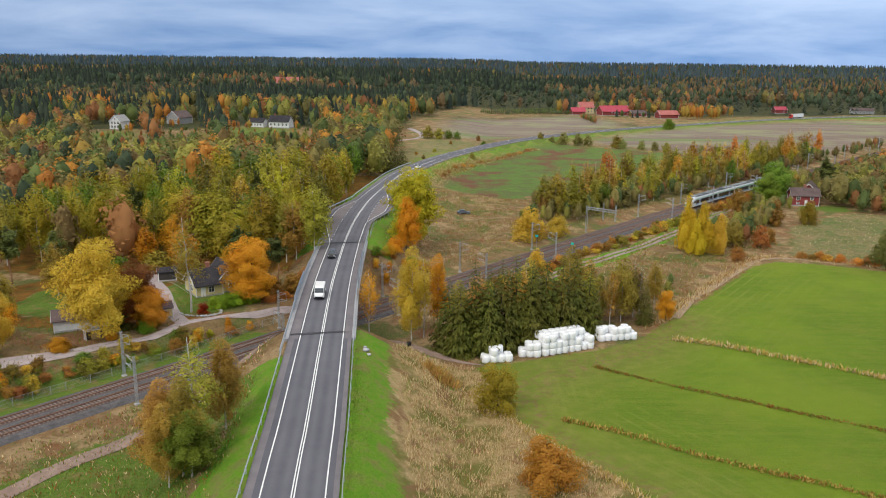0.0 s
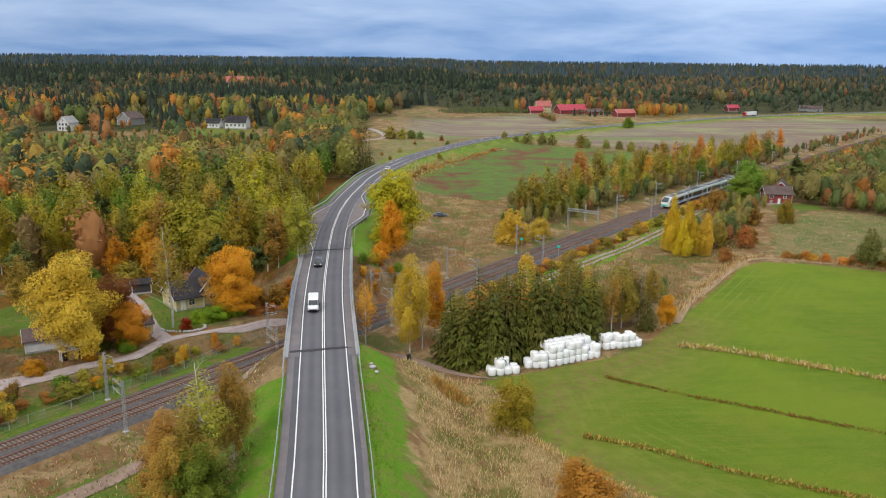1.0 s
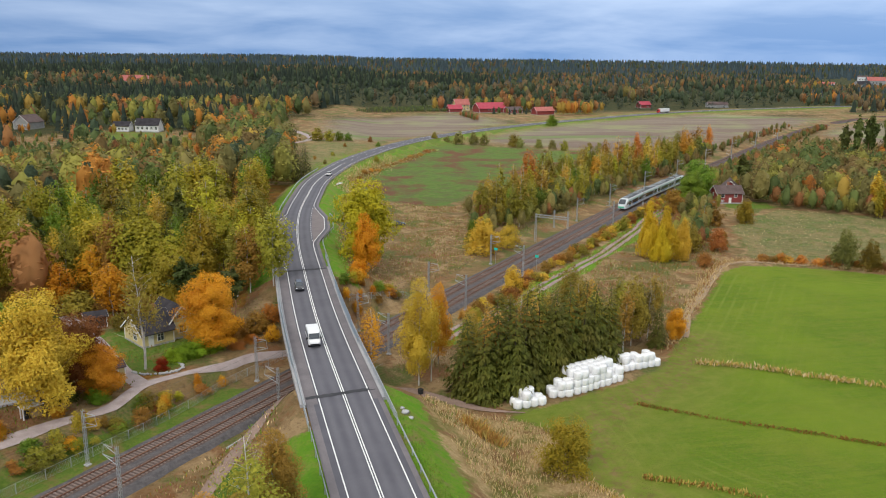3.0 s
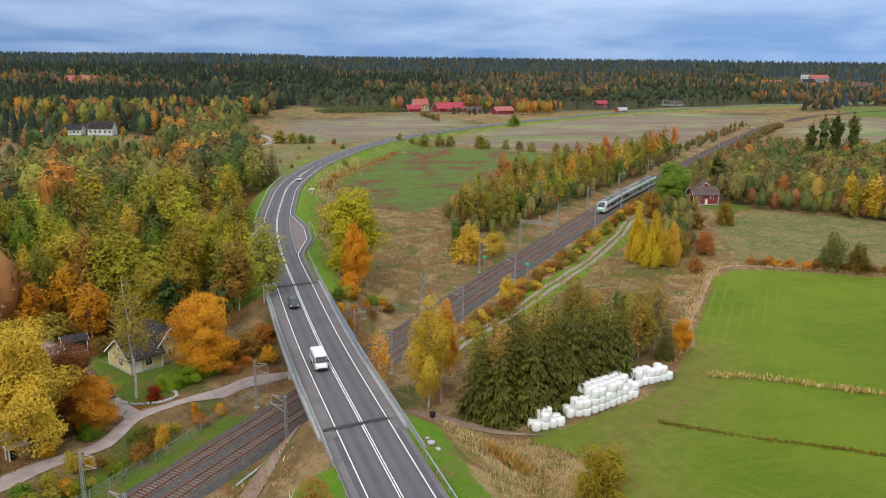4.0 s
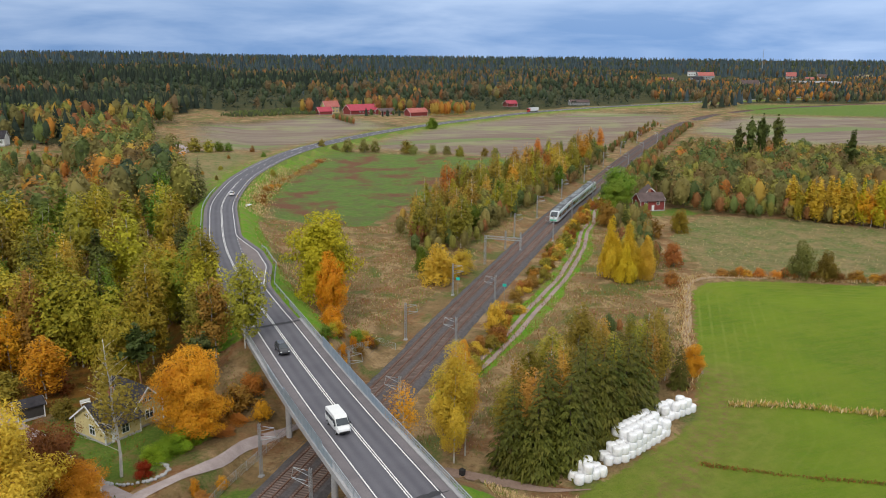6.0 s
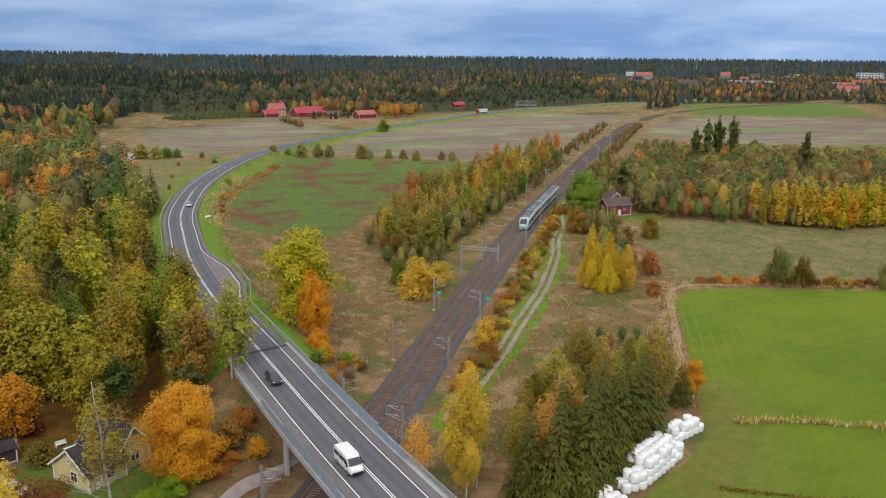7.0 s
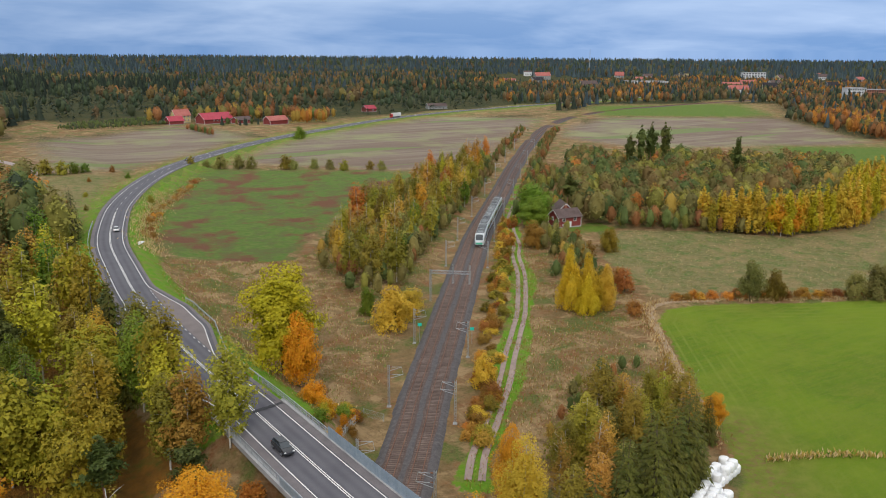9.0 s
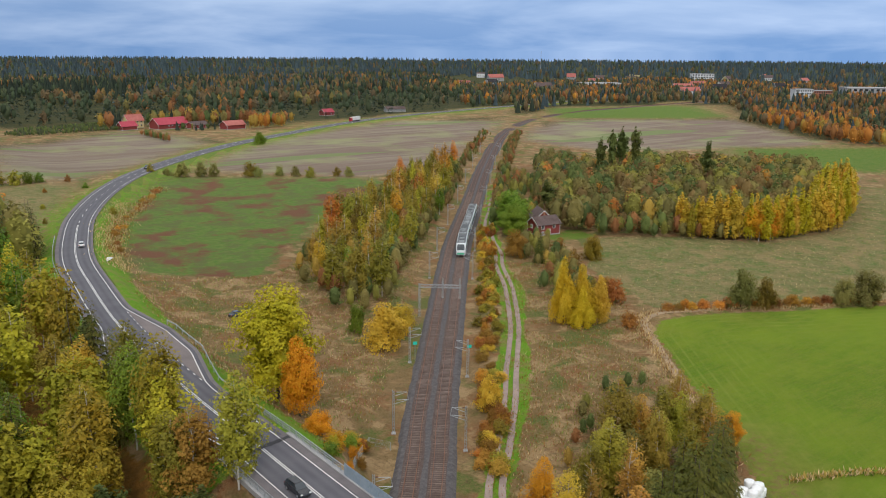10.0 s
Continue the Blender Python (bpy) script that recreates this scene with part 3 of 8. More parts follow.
    tagged(new("ground", me), "open farmland with crop fields, rough autumn grass and tilled soil", "ground", kind="structure")


build_land()


# ---- ribbons: road, rails, paths ----
def sides(line):
    d = np.gradient(line[:, :2], axis=0)
    d /= np.linalg.norm(d, axis=1)[:, None] + 1e-9
    return np.stack([d[:, 1], -d[:, 0]], -1)     # to the right


def ribbon_mesh(name, line, a, b, z, mat, thick=0.0):
    """A strip along line between the offsets a and b (numbers or arrays, to the right), z above it."""
    r = sides(line)
    n = len(line)
    a, b = np.broadcast_to(a, n), np.broadcast_to(b, n)
    L = np.c_[line[:, :2] + r * a[:, None], line[:, 2] + z]
    R_ = np.c_[line[:, :2] + r * b[:, None], line[:, 2] + z]
    verts = np.concatenate([L, R_])
    i = np.arange(n - 1)
    faces = np.stack([i, i + n, i + n + 1, i + 1], -1).tolist()
    if thick:
        low = verts.copy()
        low[:, 2] -= thick
        verts = np.concatenate([verts, low])
        m = 2 * n
        faces += np.stack([i, i + 1, i + 1 + m, i + m], -1).tolist()
        faces += np.stack([i + n, i + n + m, i + n + 1 + m, i + n + 1], -1).tolist()
        faces += np.stack([i + m, i + 1 + m, i + 1 + n + m, i + n + m], -1).tolist()
        faces += [[0, m, m + n, n], [n - 1, 2 * n - 1, m + 2 * n - 1, m + n - 1]]
    me = quick_mesh(name, verts.tolist(), faces, mat, smooth=False)
    across = me.attributes.new("across", "FLOAT", "POINT")
    across.data.foreach_set("value", np.tile(np.r_[a, b], len(verts) // (2 * n)).astype(np.float32))
    return me


def part(name, me, parent, label=""):
    """A mesh (or a bmesh with its material set apart) as one part under a thing."""
    ob = new(name, me)
    ob.parent = parent
    return tagged(ob, label)


BAY_L = ((194.9, 219.7, 243.2, 263.1), (0, 3.6, 3.6, 0))
BAY_R = ((222, 240, 256.4, 277), (0, 3.7, 3.7, 0))


def build_road():
    y = ROAD[:, 1]
    lw = np.interp(y, *BAY_L, left=0, right=0)
    rw = np.interp(y, *BAY_R, left=0, right=0)
    road = tagged(new("road", ribbon_mesh("road", ROAD, -5.3 - lw, 4.9 + rw, 0.0, M_ASPHALT, 0.25)), "grey two-lane asphalt main road with white markings", "road", kind="structure")
    part("shoulder", ribbon_mesh("shoulder", ROAD, -5.35 - lw, -4.35 - lw, 0.012, M_WALKWAY), road)
    part("shoulder", ribbon_mesh("shoulder", ROAD, 4.3 + rw, 4.95 + rw, 0.012, M_WALKWAY), road)
    keep = (y > 196) & (y < 262)
    part("bus_bay", ribbon_mesh("bus_bay", ROAD[keep], (-3.6 - lw)[keep], -3.75, 0.010, M_ASPHALT_RED), road, "reddish asphalt bus bay")
    keep = (y > 223) & (y < 276)
    part("bus_bay", ribbon_mesh("bus_bay", ROAD[keep], 3.75, (3.6 + rw)[keep], 0.010, M_ASPHALT_RED), road, "reddish asphalt bus bay")
    part("edge_line", ribbon_mesh("edge_line", ROAD, -3.58 - lw, -3.42 - lw, 0.022, M_PAINT), road, "white edge line")
    part("edge_line", ribbon_mesh("edge_line", ROAD, 3.42 + rw, 3.58 + rw, 0.022, M_PAINT), road, "white edge line")
    solid = y < 385
    part("centre_line", ribbon_mesh("centre_line", ROAD[solid], -0.22, -0.08, 0.022, M_PAINT), road, "white double centre line")
    part("centre_line", ribbon_mesh("centre_line", ROAD[solid], 0.08, 0.22, 0.022, M_PAINT), road)
    fine = smooth_line([(x_, y_, 0) for x_, y_ in ROAD_PLAN], 1.0)
    fine[:, 2] = road_z(fine[:, 1])
    for a, b, off, on, gap in ((385, 760, 0.0, 4, 12), (197, 262, -3.5, 1, 3), (224, 275, 3.5, 1, 3)):
        seg = fine[(fine[:, 1] > a) & (fine[:, 1] < b)]
        for k in range(0, len(seg) - on - 1, gap):
            part("dash", ribbon_mesh("dash", seg[k:k + on + 1], off - 0.09, off + 0.09, 0.022, M_PAINT), road)
    return road


road = build_road()


def build_verges():
    """Grassy shoulders of the far road, from the asphalt's edge down to the fields."""
    grass = plain("verge_grass", (0.10, 0.17, 0.018), (0.17, 0.20, 0.035), 0.95, 0.3, 2.0)
    seg = ROAD[(ROAD[:, 1] > 296)]
    r = sides(seg)
    n = len(seg)
    for side, name in ((-1, "left"), (1, "right")):
        rings = []
        for off, k in ((5.2, 0.0), (7.0, 0.25), (9.5, 0.75), (12.5, 1.0)):
            xy = seg[:, :2] + r * (side * off)
            base = np.minimum(base_z(xy[:, 0], xy[:, 1]) - 0.6, seg[:, 2] - 0.4)
            rings.append(np.c_[xy, (seg[:, 2] - 0.06) * (1 - k) + base * k])
        v = np.concatenate(rings)
        i = np.arange(n - 1)
        f = [q for c in range(3) for q in np.stack([i + c * n, i + (c + 1) * n, i + (c + 1) * n + 1, i + c * n + 1], -1).tolist()]
        tagged(new("road_verge", quick_mesh("road_verge", v.tolist(), f, grass, smooth=True)), "green grass verge beside the main road", "verge", kind="structure")


build_verges()


def drape(pts, gap=2.0, lift=0.06):
    line = smooth_line([(x_, y_, 0) for x_, y_ in pts], gap)
    line[:, 2] = land_z(line[:, 0], line[:, 1]) + lift
    return line


def ragged(n, a, amp, seed):
    r = np.random.RandomState(seed)
    w = np.convolve(r.rand(n + 4) - 0.5, np.ones(5) / 5, "valid")
    return a + amp * w


def draped_ribbon(name, line, a, b, mat, cols=4, crown=0.0, lift=0.18):
    """A strip that follows the land across its width too."""
    r = sides(line)
    n = len(line)
    a, b = np.broadcast_to(a, n), np.broadcast_to(b, n)
    rows_ = []
    for c in range(cols + 1):
        off = a + (b - a) * c / cols
        xy = line[:, :2] + r * off[:, None]
        rows_.append(np.c_[xy, land_z(xy[:, 0], xy[:, 1]) + lift * (1 if 0 < c < cols else 0.55)])
    verts = np.concatenate(rows_)
    i = np.arange(n - 1)
    faces = []
    for c in range(cols):
        faces += np.stack([i + c * n, i + (c + 1) * n, i + (c + 1) * n + 1, i + c * n + 1], -1).tolist()
    return quick_mesh(name, verts.tolist(), faces, mat, smooth=True)


def build_paths():
    track = drape(TRACK_PLAN)
    n = len(track)
    t = tagged(new("farm_track", None), "pale gravel farm track with two wheel ruts beside the railway", "track", kind="structure")
    part("wheel_rut", draped_ribbon("wheel_rut", track, ragged(n, -1.55, 0.3, 1), ragged(n, -0.42, 0.3, 2), M_RUT, 3, lift=0.2), t)
    part("wheel_rut", draped_ribbon("wheel_rut", track, ragged(n, 0.42, 0.3, 3), ragged(n, 1.55, 0.3, 4), M_RUT, 3, lift=0.2), t)
    lane = drape([(-140, 95), (-100, 115), (-73, 130), (-66, 134.5), (-59.3, 140), (-53, 144.5), (-49.5, 152), (-44, 156.3), (-38, 160.2), (-33.5, 164.5), (-26, 170), (-18, 175)])
    n = len(lane)
    wide = np.interp(np.arange(n), (0, n * 0.5, n * 0.64, n), (2.9, 2.6, 1.2, 0.4))
    tagged(new("gravel_road", draped_ribbon("gravel_road", lane, -wide + ragged(n, 0, 0.8, 5), wide + ragged(n, 0, 0.8, 6), M_GRAVEL, 6)), "pinkish grey gravel lane past the gardens", "road", kind="structure")
    drive = drape([(-50, 152.5), (-53.5, 158), (-57.5, 166.2), (-61, 174), (-65.1, 181.3), (-70, 191)], lift=0.08)
    n = len(drive)
    tagged(new("garden_drive", draped_ribbon("garden_drive", drive, ragged(n, -1.5, 0.6, 7), ragged(n, 1.5, 0.6, 8), M_GRAVEL, 4, lift=0.11)), "grey gravel garden drive", "path", kind="structure")
    low = drape([(-75, 58), (-62, 80), (-54.7, 92.5), (-50.9, 99.5), (-45.9, 106.5), (-40.3, 114.7), (-33.1, 126.5), (-27, 137), (-18, 146), (-9.7, 150.5), (-4.1, 146.7), (2.2, 141), (9, 138.5)])
    n = len(low)
    tagged(new("dirt_path", draped_ribbon("dirt_path", low, ragged(n, -1.5, 0.9, 9) * np.clip((n - 1 - np.arange(n)) / 8, 0.05, 1), ragged(n, 1.5, 0.9, 10) * np.clip((n - 1 - np.arange(n)) / 8, 0.05, 1), M_DIRT, 4)), "brown dirt track under the bridge", "path", kind="structure")
    edge = drape([(50, 167), (59, 183), (64.1, 188.8), (75.4, 203.3), (83, 213.5), (88, 217.5), (96, 218.6), (108, 213)])
    n = len(edge)
    tagged(new("field_path", draped_ribbon("field_path", edge, ragged(n, -0.9, 0.9, 11), ragged(n, 0.8, 0.9, 12), plain("trodden_straw", (0.27, 0.19, 0.115), (0.38, 0.28, 0.17), 0.95, 0.4, 3.0), 3)),
           "trodden straw-coloured strip along the field", "path", kind="structure")
    lane2 = drape([(-60, 470), (-35, 478), (-18, 492), (-12, 515), (-22, 560)], 4)
    tagged(new("far_lane", draped_ribbon("far_lane", lane2, -2, 2, M_GRAVEL, 3, lift=0.2)), "pale gravel lane between fields", "path", kind="structure")


build_paths()

# ---- small kit for building parts ----
def tube(verts, faces, pts, radii, n=6):
    """Adds a tapered tube along pts."""
    base = len(verts)
    for k, (p, r) in enumerate(zip(pts, radii)):
        p = Vector(p)
        d = (Vector(pts[min(k + 1, len(pts) - 1)]) - Vector(pts[max(k - 1, 0)])).normalized()
        u = d.orthogonal().normalized()
        v = d.cross(u)
        for j in range(n):
            a = 2 * math.pi * j / n
            verts.append(tuple(p + u * (math.cos(a) * r) + v * (math.sin(a) * r)))
    for k in range(len(pts) - 1):
        for j in range(n):
            a, b = base + k * n + j, base + k * n + (j + 1) % n
            faces.append((a, b, b + n, a + n))
    faces.append(tuple(base + (len(pts) - 1) * n + j for j in range(n)))


class Kit:
    """Gathers boxes, rods and prisms of one part into one mesh, with soft edges where asked."""

    def __init__(self):
        self.v, self.f = [], []

    def box(self, c, s, turn=None, taper=1.0):
        """Box at centre c of size s; taper: share of its top's width and depth."""
        base = len(self.v)
        for dz in (-0.5, 0.5):
            k = taper if dz > 0 else 1.0
            for dx, dy in ((-0.5, -0.5), (0.5, -0.5), (0.5, 0.5), (-0.5, 0.5)):
                p = Vector((dx * s[0] * k, dy * s[1] * k, dz * s[2]))
                if turn is not None:
                    p = turn @ p
                self.v.append(tuple(p + Vector(c)))
        self.f += [tuple(base + i for i in q) for q in ((3, 2, 1, 0), (4, 5, 6, 7), (0, 1, 5, 4), (1, 2, 6, 5), (2, 3, 7, 6), (3, 0, 4, 7))]
        return self

    def rod(self, a, b, r, n=5, r2=None):
        tube(self.v, self.f, [a, b], [r, r if r2 is None else r2], n)
        return self

    def pipe(self, pts, r, n=5):
        tube(self.v, self.f, pts, [r] * len(pts), n)
        return self

    def bar(self, a, b, w, h):
        """A square bar from a to b."""
        a, b = Vector(a), Vector(b)
        d = b - a
        q = d.to_track_quat("X", "Z").to_matrix()
        return self.box((a + b) / 2, (d.length, w, h), q)

    def prism(self, outline, x0, x1, axis="x"):
        """An outline (pairs) drawn out from x0 to x1 along an axis."""
        base, n = len(self.v), len(outline)
        for x in (x0, x1):
            for p, q in outline:
                self.v.append((x, p, q) if axis == "x" else (p, x, q) if axis == "y" else (p, q, x))
        self.f += [tuple(base + i for i in range(n))[::-1], tuple(base + n + i for i in range(n))]
        self.f += [(base + i, base + (i + 1) % n, base + n + (i + 1) % n, base + n + i) for i in range(n)]
        return self

    def loft(self, rings):
        """Skins a list of equal rings, closed at both ends."""
        base, n = len(self.v), len(rings[0])
        for ring_ in rings:
            self.v += [tuple(p) for p in ring_]
        for k in range(len(rings) - 1):
            for j in range(n):
                a, b = base + k * n + j, base + k * n + (j + 1) % n
                self.f.append((a, b, b + n, a + n))
        self.f.append(tuple(base + j for j in range(n))[::-1])
        self.f.append(tuple(base + (len(rings) - 1) * n + j for j in range(n)))
        return self

    def mesh(self, name, mat, soft=0.0, smooth=False):
        bm = bmesh.new()
        vs = [bm.verts.new(p) for p in self.v]
        for f in self.f:
            try:
                bm.faces.new([vs[i] for i in f])
            except ValueError:
                pass
        bmesh.ops.recalc_face_normals(bm, faces=bm.faces)
        if soft:
            bmesh.ops.bevel(bm, geom=[e for e in bm.edges if len(e.link_faces) == 2 and e.calc_face_angle(0) > 0.5], offset=soft, segments=1, affect="EDGES", profile=0.5)
        me = bpy.data.meshes.new(name)
        bm.to_mesh(me)
        bm.free()
        me.materials.append(mat)
        if smooth:
            me.polygons.foreach_set("use_smooth", [True] * len(me.polygons))
        return me


def glass_like(name, col, rough=0.08):
    m, nt, s = shader(name)
    nt.links.new(mixer(nt, grain(nt, 0.5), tuple(0.7 * c for c in col), col), s.inputs["Base Color"])
    s.inputs["Roughness"].default_value, s.inputs["Specular IOR Level"].default_value = rough, 0.8
    return m


def coated(name, col, rough=0.3, dirt=0.18, metal=0.0):
    """Painted metal with a thin film of dirt."""
    m, nt, s = shader(name)
    c = mixer(nt, grain(nt, 1.1, low=0.45, high=0.75, to=(0, dirt)), col, tuple(0.5 * v + 0.04 for v in col))
    nt.links.new(c, s.inputs["Base Color"])
    s.inputs["Roughness"].default_value, s.inputs["Metallic"].default_value = rough, metal
    s.inputs["Coat Weight"].default_value = 0.3
    return m


def boarded(name, col, pitch=0.18, level=False, rough=0.75):
    """Painted boards with shadow gaps and faded patches."""
    m, nt, s = shader(name)
    tc = nt.nodes.new("ShaderNodeTexCoord")
    wv = nt.nodes.new("ShaderNodeTexWave")
    wv.bands_direction = "Z" if level else "X"
    wv.inputs["Scale"].default_value = 0.314 / pitch
    nt.links.new(tc.outputs["Object"], wv.inputs[0])
    c = mixer(nt, grain(nt, 0.6), col, tuple(0.8 * v for v in col))
    c = mixer(nt, grain(nt, 5.0, low=0.5, high=0.8, to=(0, 0.4)), c, tuple(0.65 * v for v in col))
    nt.links.new(c, s.inputs["Base Color"])
    s.inputs["Roughness"].default_value = rough
    bumped(nt, s, wv.outputs["Fac"], 0.5, 0.03)
    return m


M_GLASS = glass_like("dark_window_glass", (0.03, 0.04, 0.05))
M_BLACK = plain("black_rubber", (0.02, 0.02, 0.022), (0.035, 0.035, 0.035), 0.85)
M_DARK = plain("dark_steel", (0.06, 0.06, 0.065), (0.10, 0.10, 0.105), 0.6, metal=0.3)
M_WHITE = coated("white_paint", (0.78, 0.78, 0.77))
M_WRAP = plain("white_bale_film", (0.86, 0.87, 0.88), (0.91, 0.91, 0.92), 0.35, 0.8, 3.0, spec=0.5)


def at(root, x, y, z, deg=0.0):
    root.matrix_basis = pose(x, y, z, 0, 0, deg)
    return root

# ---- bridge ----
def road_at(y):
    """The road's centre, height and heading (direction, to the right) where it passes y."""
    x = float(np.interp(y, ROAD[:, 1], ROAD[:, 0]))
    d = Vector((float(np.interp(y + 1, ROAD[:, 1], ROAD[:, 0])) - x, 1.0)).normalized()
    return Vector((x, y, float(road_z(y)))), Vector((d.x, d.y, 0)), Vector((d.y, -d.x, 0))


def build_bridge():
    b = tagged(new("road_bridge"), "grey concrete road bridge with steel railings over the railway", "bridge", kind="structure")
    y = ROAD[:, 1]
    deck = ROAD[(y > BRIDGE[0] - 3) & (y < BRIDGE[1] + 3)].copy()
    part("deck", ribbon_mesh("deck", deck, -5.6, 5.5, -0.255, M_CONCRETE, 0.75), b, "grey concrete bridge deck")
    for a, c in ((-6.15, -5.35), (4.95, 5.6)):
        part("edge_beam", ribbon_mesh("edge_beam", deck, a, c, 0.12, M_CONCRETE, 0.75), b, "pale concrete edge beam")
    for a in (-4.0, -1.3, 1.4, 4.0):
        part("girder", ribbon_mesh("girder", deck, a - 0.3, a + 0.3, -1.0, M_CONCRETE, 0.75), b)
    part("pavement_strip", ribbon_mesh("pavement_strip", deck, -5.35, -3.75, 0.03, M_WALKWAY), b, "pale worn asphalt walkway")
    part("pavement_strip", ribbon_mesh("pavement_strip", deck, 3.75, 4.95, 0.03, M_WALKWAY), b)
    for s, off in ((146.2, None), (168.5, None)):
        c, d, r = road_at(s)
        for k in (-4.0, 0.0, 4.0):
            p = c + r * k
            z0 = ground(p.x, p.y) - 0.5
            kit = Kit()
            kit.rod((p.x, p.y, z0), (p.x, p.y, c.z - 1.7), 0.45, 12)
            part("pier", kit.mesh("pier", M_CONCRETE, smooth=False), b, "round concrete pier")
        k = Kit()
        k.bar(c - r * 5 - Vector((0, 0, 1.95)), c + r * 5 - Vector((0, 0, 1.95)), 0.9, 0.5)
        part("crossbeam", k.mesh("crossbeam", M_CONCRETE, 0.03), b)
    for s in (BRIDGE[0] - 0.5, BRIDGE[1] + 0.5):
        c, d, r = road_at(s)
        k = Kit()
        k.bar(c - r * 5.6 - Vector((0, 0, 3.1)), c + r * 5.4 - Vector((0, 0, 3.1)), 1.2, 4.0)
        part("abutment", k.mesh("abutment", M_CONCRETE, 0.03), b, "grey concrete abutment")
    for s in (BRIDGE[0] + 1.5, BRIDGE[1] - 1.0):
        c, d, r = road_at(s)
        seg = np.array([tuple(c + d * t + Vector((0, 0, 0))) for t in (-0.45, -0.15, 0.15, 0.45)])
        v, n = [], 24
        rnd = np.random.RandomState(int(s))
        pts = [c + r * (-5.2 + 10.0 * i / n) + d * (1.4 * (i / n - 0.5)) for i in range(n + 1)]
        L = [p - d * (0.33 + 0.25 * rnd.rand()) for p in pts]
        Rr = [p + d * (0.33 + 0.25 * rnd.rand()) for p in pts]
        v = [(q.x, q.y, q.z + 0.036) for q in L + Rr]
        f = [(i, i + 1, i + n + 2, i + n + 1) for i in range(n)]
        part("joint_patch", quick_mesh("joint_patch", v, f, M_PATCH), b, "black asphalt patch over the joint")
    # railings
    span = [BRIDGE[0] - 9 + 2.0 * i for i in range(43)]
    for side, off in (("l", -5.85), ("r", 5.3)):
        prev = None
        top_, mid_, low_ = [], [], []
        for i, s in enumerate(span):
            c, d, r = road_at(s)
            p = c + r * off + Vector((0, 0, 0.12))
            k = Kit()
            k.box((p.x, p.y, p.z + 0.55), (0.09, 0.09, 1.1))
            part("railing_post", k.mesh("railing_post", M_STEEL), b)
            for lst, h in ((top_, 1.1), (mid_, 0.72), (low_, 0.36)):
                lst.append(p + Vector((0, 0, h)))
        for lst, rad in ((top_, 0.065), (mid_, 0.04), (low_, 0.04)):
            k = Kit()
            k.pipe(lst, rad)
            part("railing_bar", k.mesh("railing_bar", M_STEEL, smooth=True), b, "galvanised railing bar")
        lo, hi = (141, 172) if side == "l" else (149, 181)
        for s in np.arange(lo, hi, 2.0):
            c, d, r = road_at(s)
            c2, d2, r2 = road_at(s + 1.94)
            k = Kit()
            a1, a2 = c + r * (off - 0.12), c2 + r2 * (off - 0.12)
            tall = 1.75 if (side == "l" and 143 < s < 163) or (side == "r" and s > 155) else 1.15
            k.bar((a1.x, a1.y, a1.z + 0.1 + tall / 2), (a2.x, a2.y, a2.z + 0.1 + tall / 2), 0.03, tall)
            part("screen_panel", k.mesh("screen_panel", M_BLUE_STEEL), b, "pale blue-grey steel screen panel")
        for s in np.arange(BRIDGE[0] - 8, BRIDGE[1] + 8, 2.0):
            if lo <= s < hi:
                continue
            c, d, r = road_at(s)
            c2, d2, r2 = road_at(s + 2.0)
            k = Kit()
            for t in np.arange(0, 1, 0.1):
                q = c.lerp(c2, t) + r * off
                k.box((q.x, q.y, q.z + 0.66), (0.025, 0.025, 0.95))
            part("baluster_panel", k.mesh("baluster_panel", M_STEEL), b)
    return b


build_bridge()


def build_guardrail(y0, y1, off):
    g = tagged(new("guardrail"), "galvanised steel guardrail along the road's edge", "guardrail", "guardrails", "structure")
    beam = []
    y = y0
    post = Kit()
    post.box((0, 0, 0.2), (0.1, 0.14, 1.1))
    pm = post.mesh("post", M_STEEL)
    k = 0
    while y <= y1:
        c, d, r = road_at(y)
        lw = float(np.interp(y, *BAY_L, left=0, right=0)) if off < 0 else -float(np.interp(y, *BAY_R, left=0, right=0))
        p = c + r * (off - lw)
        beam.append(p + Vector((0, 0, 0.62)))
        if k % 2 == 0:
            o = part("post", pm, g)
            o.matrix_basis = Matrix.LocRotScale(p, Euler((0, 0, math.atan2(d.y, d.x))), None)
        y += 2.0 * d.y + 0.05
        k += 1
    rings = []
    for i, p in enumerate(beam):
        d = (beam[min(i + 1, len(beam) - 1)] - beam[max(i - 1, 0)]).normalized()
        s = Vector((d.y, -d.x, 0)) * (-1 if off > 0 else 1)
        rings.append([p + s * a + Vector((0, 0, h)) for a, h in ((0.0, -0.16), (0.08, -0.1), (0.02, 0.0), (0.08, 0.1), (0.0, 0.16), (-0.02, 0.0))])
    kit = Kit()
    kit.loft(rings)
    part("beam", kit.mesh("beam", M_STEEL), g, "corrugated steel beam")


build_guardrail(20, 121, -5.75)
build_guardrail(30, 121, 5.35)
build_guardrail(203, 365, -6.0)
build_guardrail(203, 262, 5.8)


# ---- railway ----
def along_rail(s):
    """Plan point, direction and right-hand normal s metres past (-1, 186.4) on the railway's axis."""
    i0 = int(np.argmin(np.hypot(RAIL[:, 0] + 1, RAIL[:, 1] - 186.4)))
    seg = np.r_[0, np.cumsum(np.hypot(*np.diff(RAIL[:, :2], axis=0).T))]
    seg = seg - seg[i0]
    p = [float(np.interp(s, seg, RAIL[:, k])) for k in range(3)]
    q = [float(np.interp(s + 1, seg, RAIL[:, k])) for k in range(3)]
    d = Vector((q[0] - p[0], q[1] - p[1], 0)).normalized()
    return Vector(p), d, Vector((d.y, -d.x, 0))


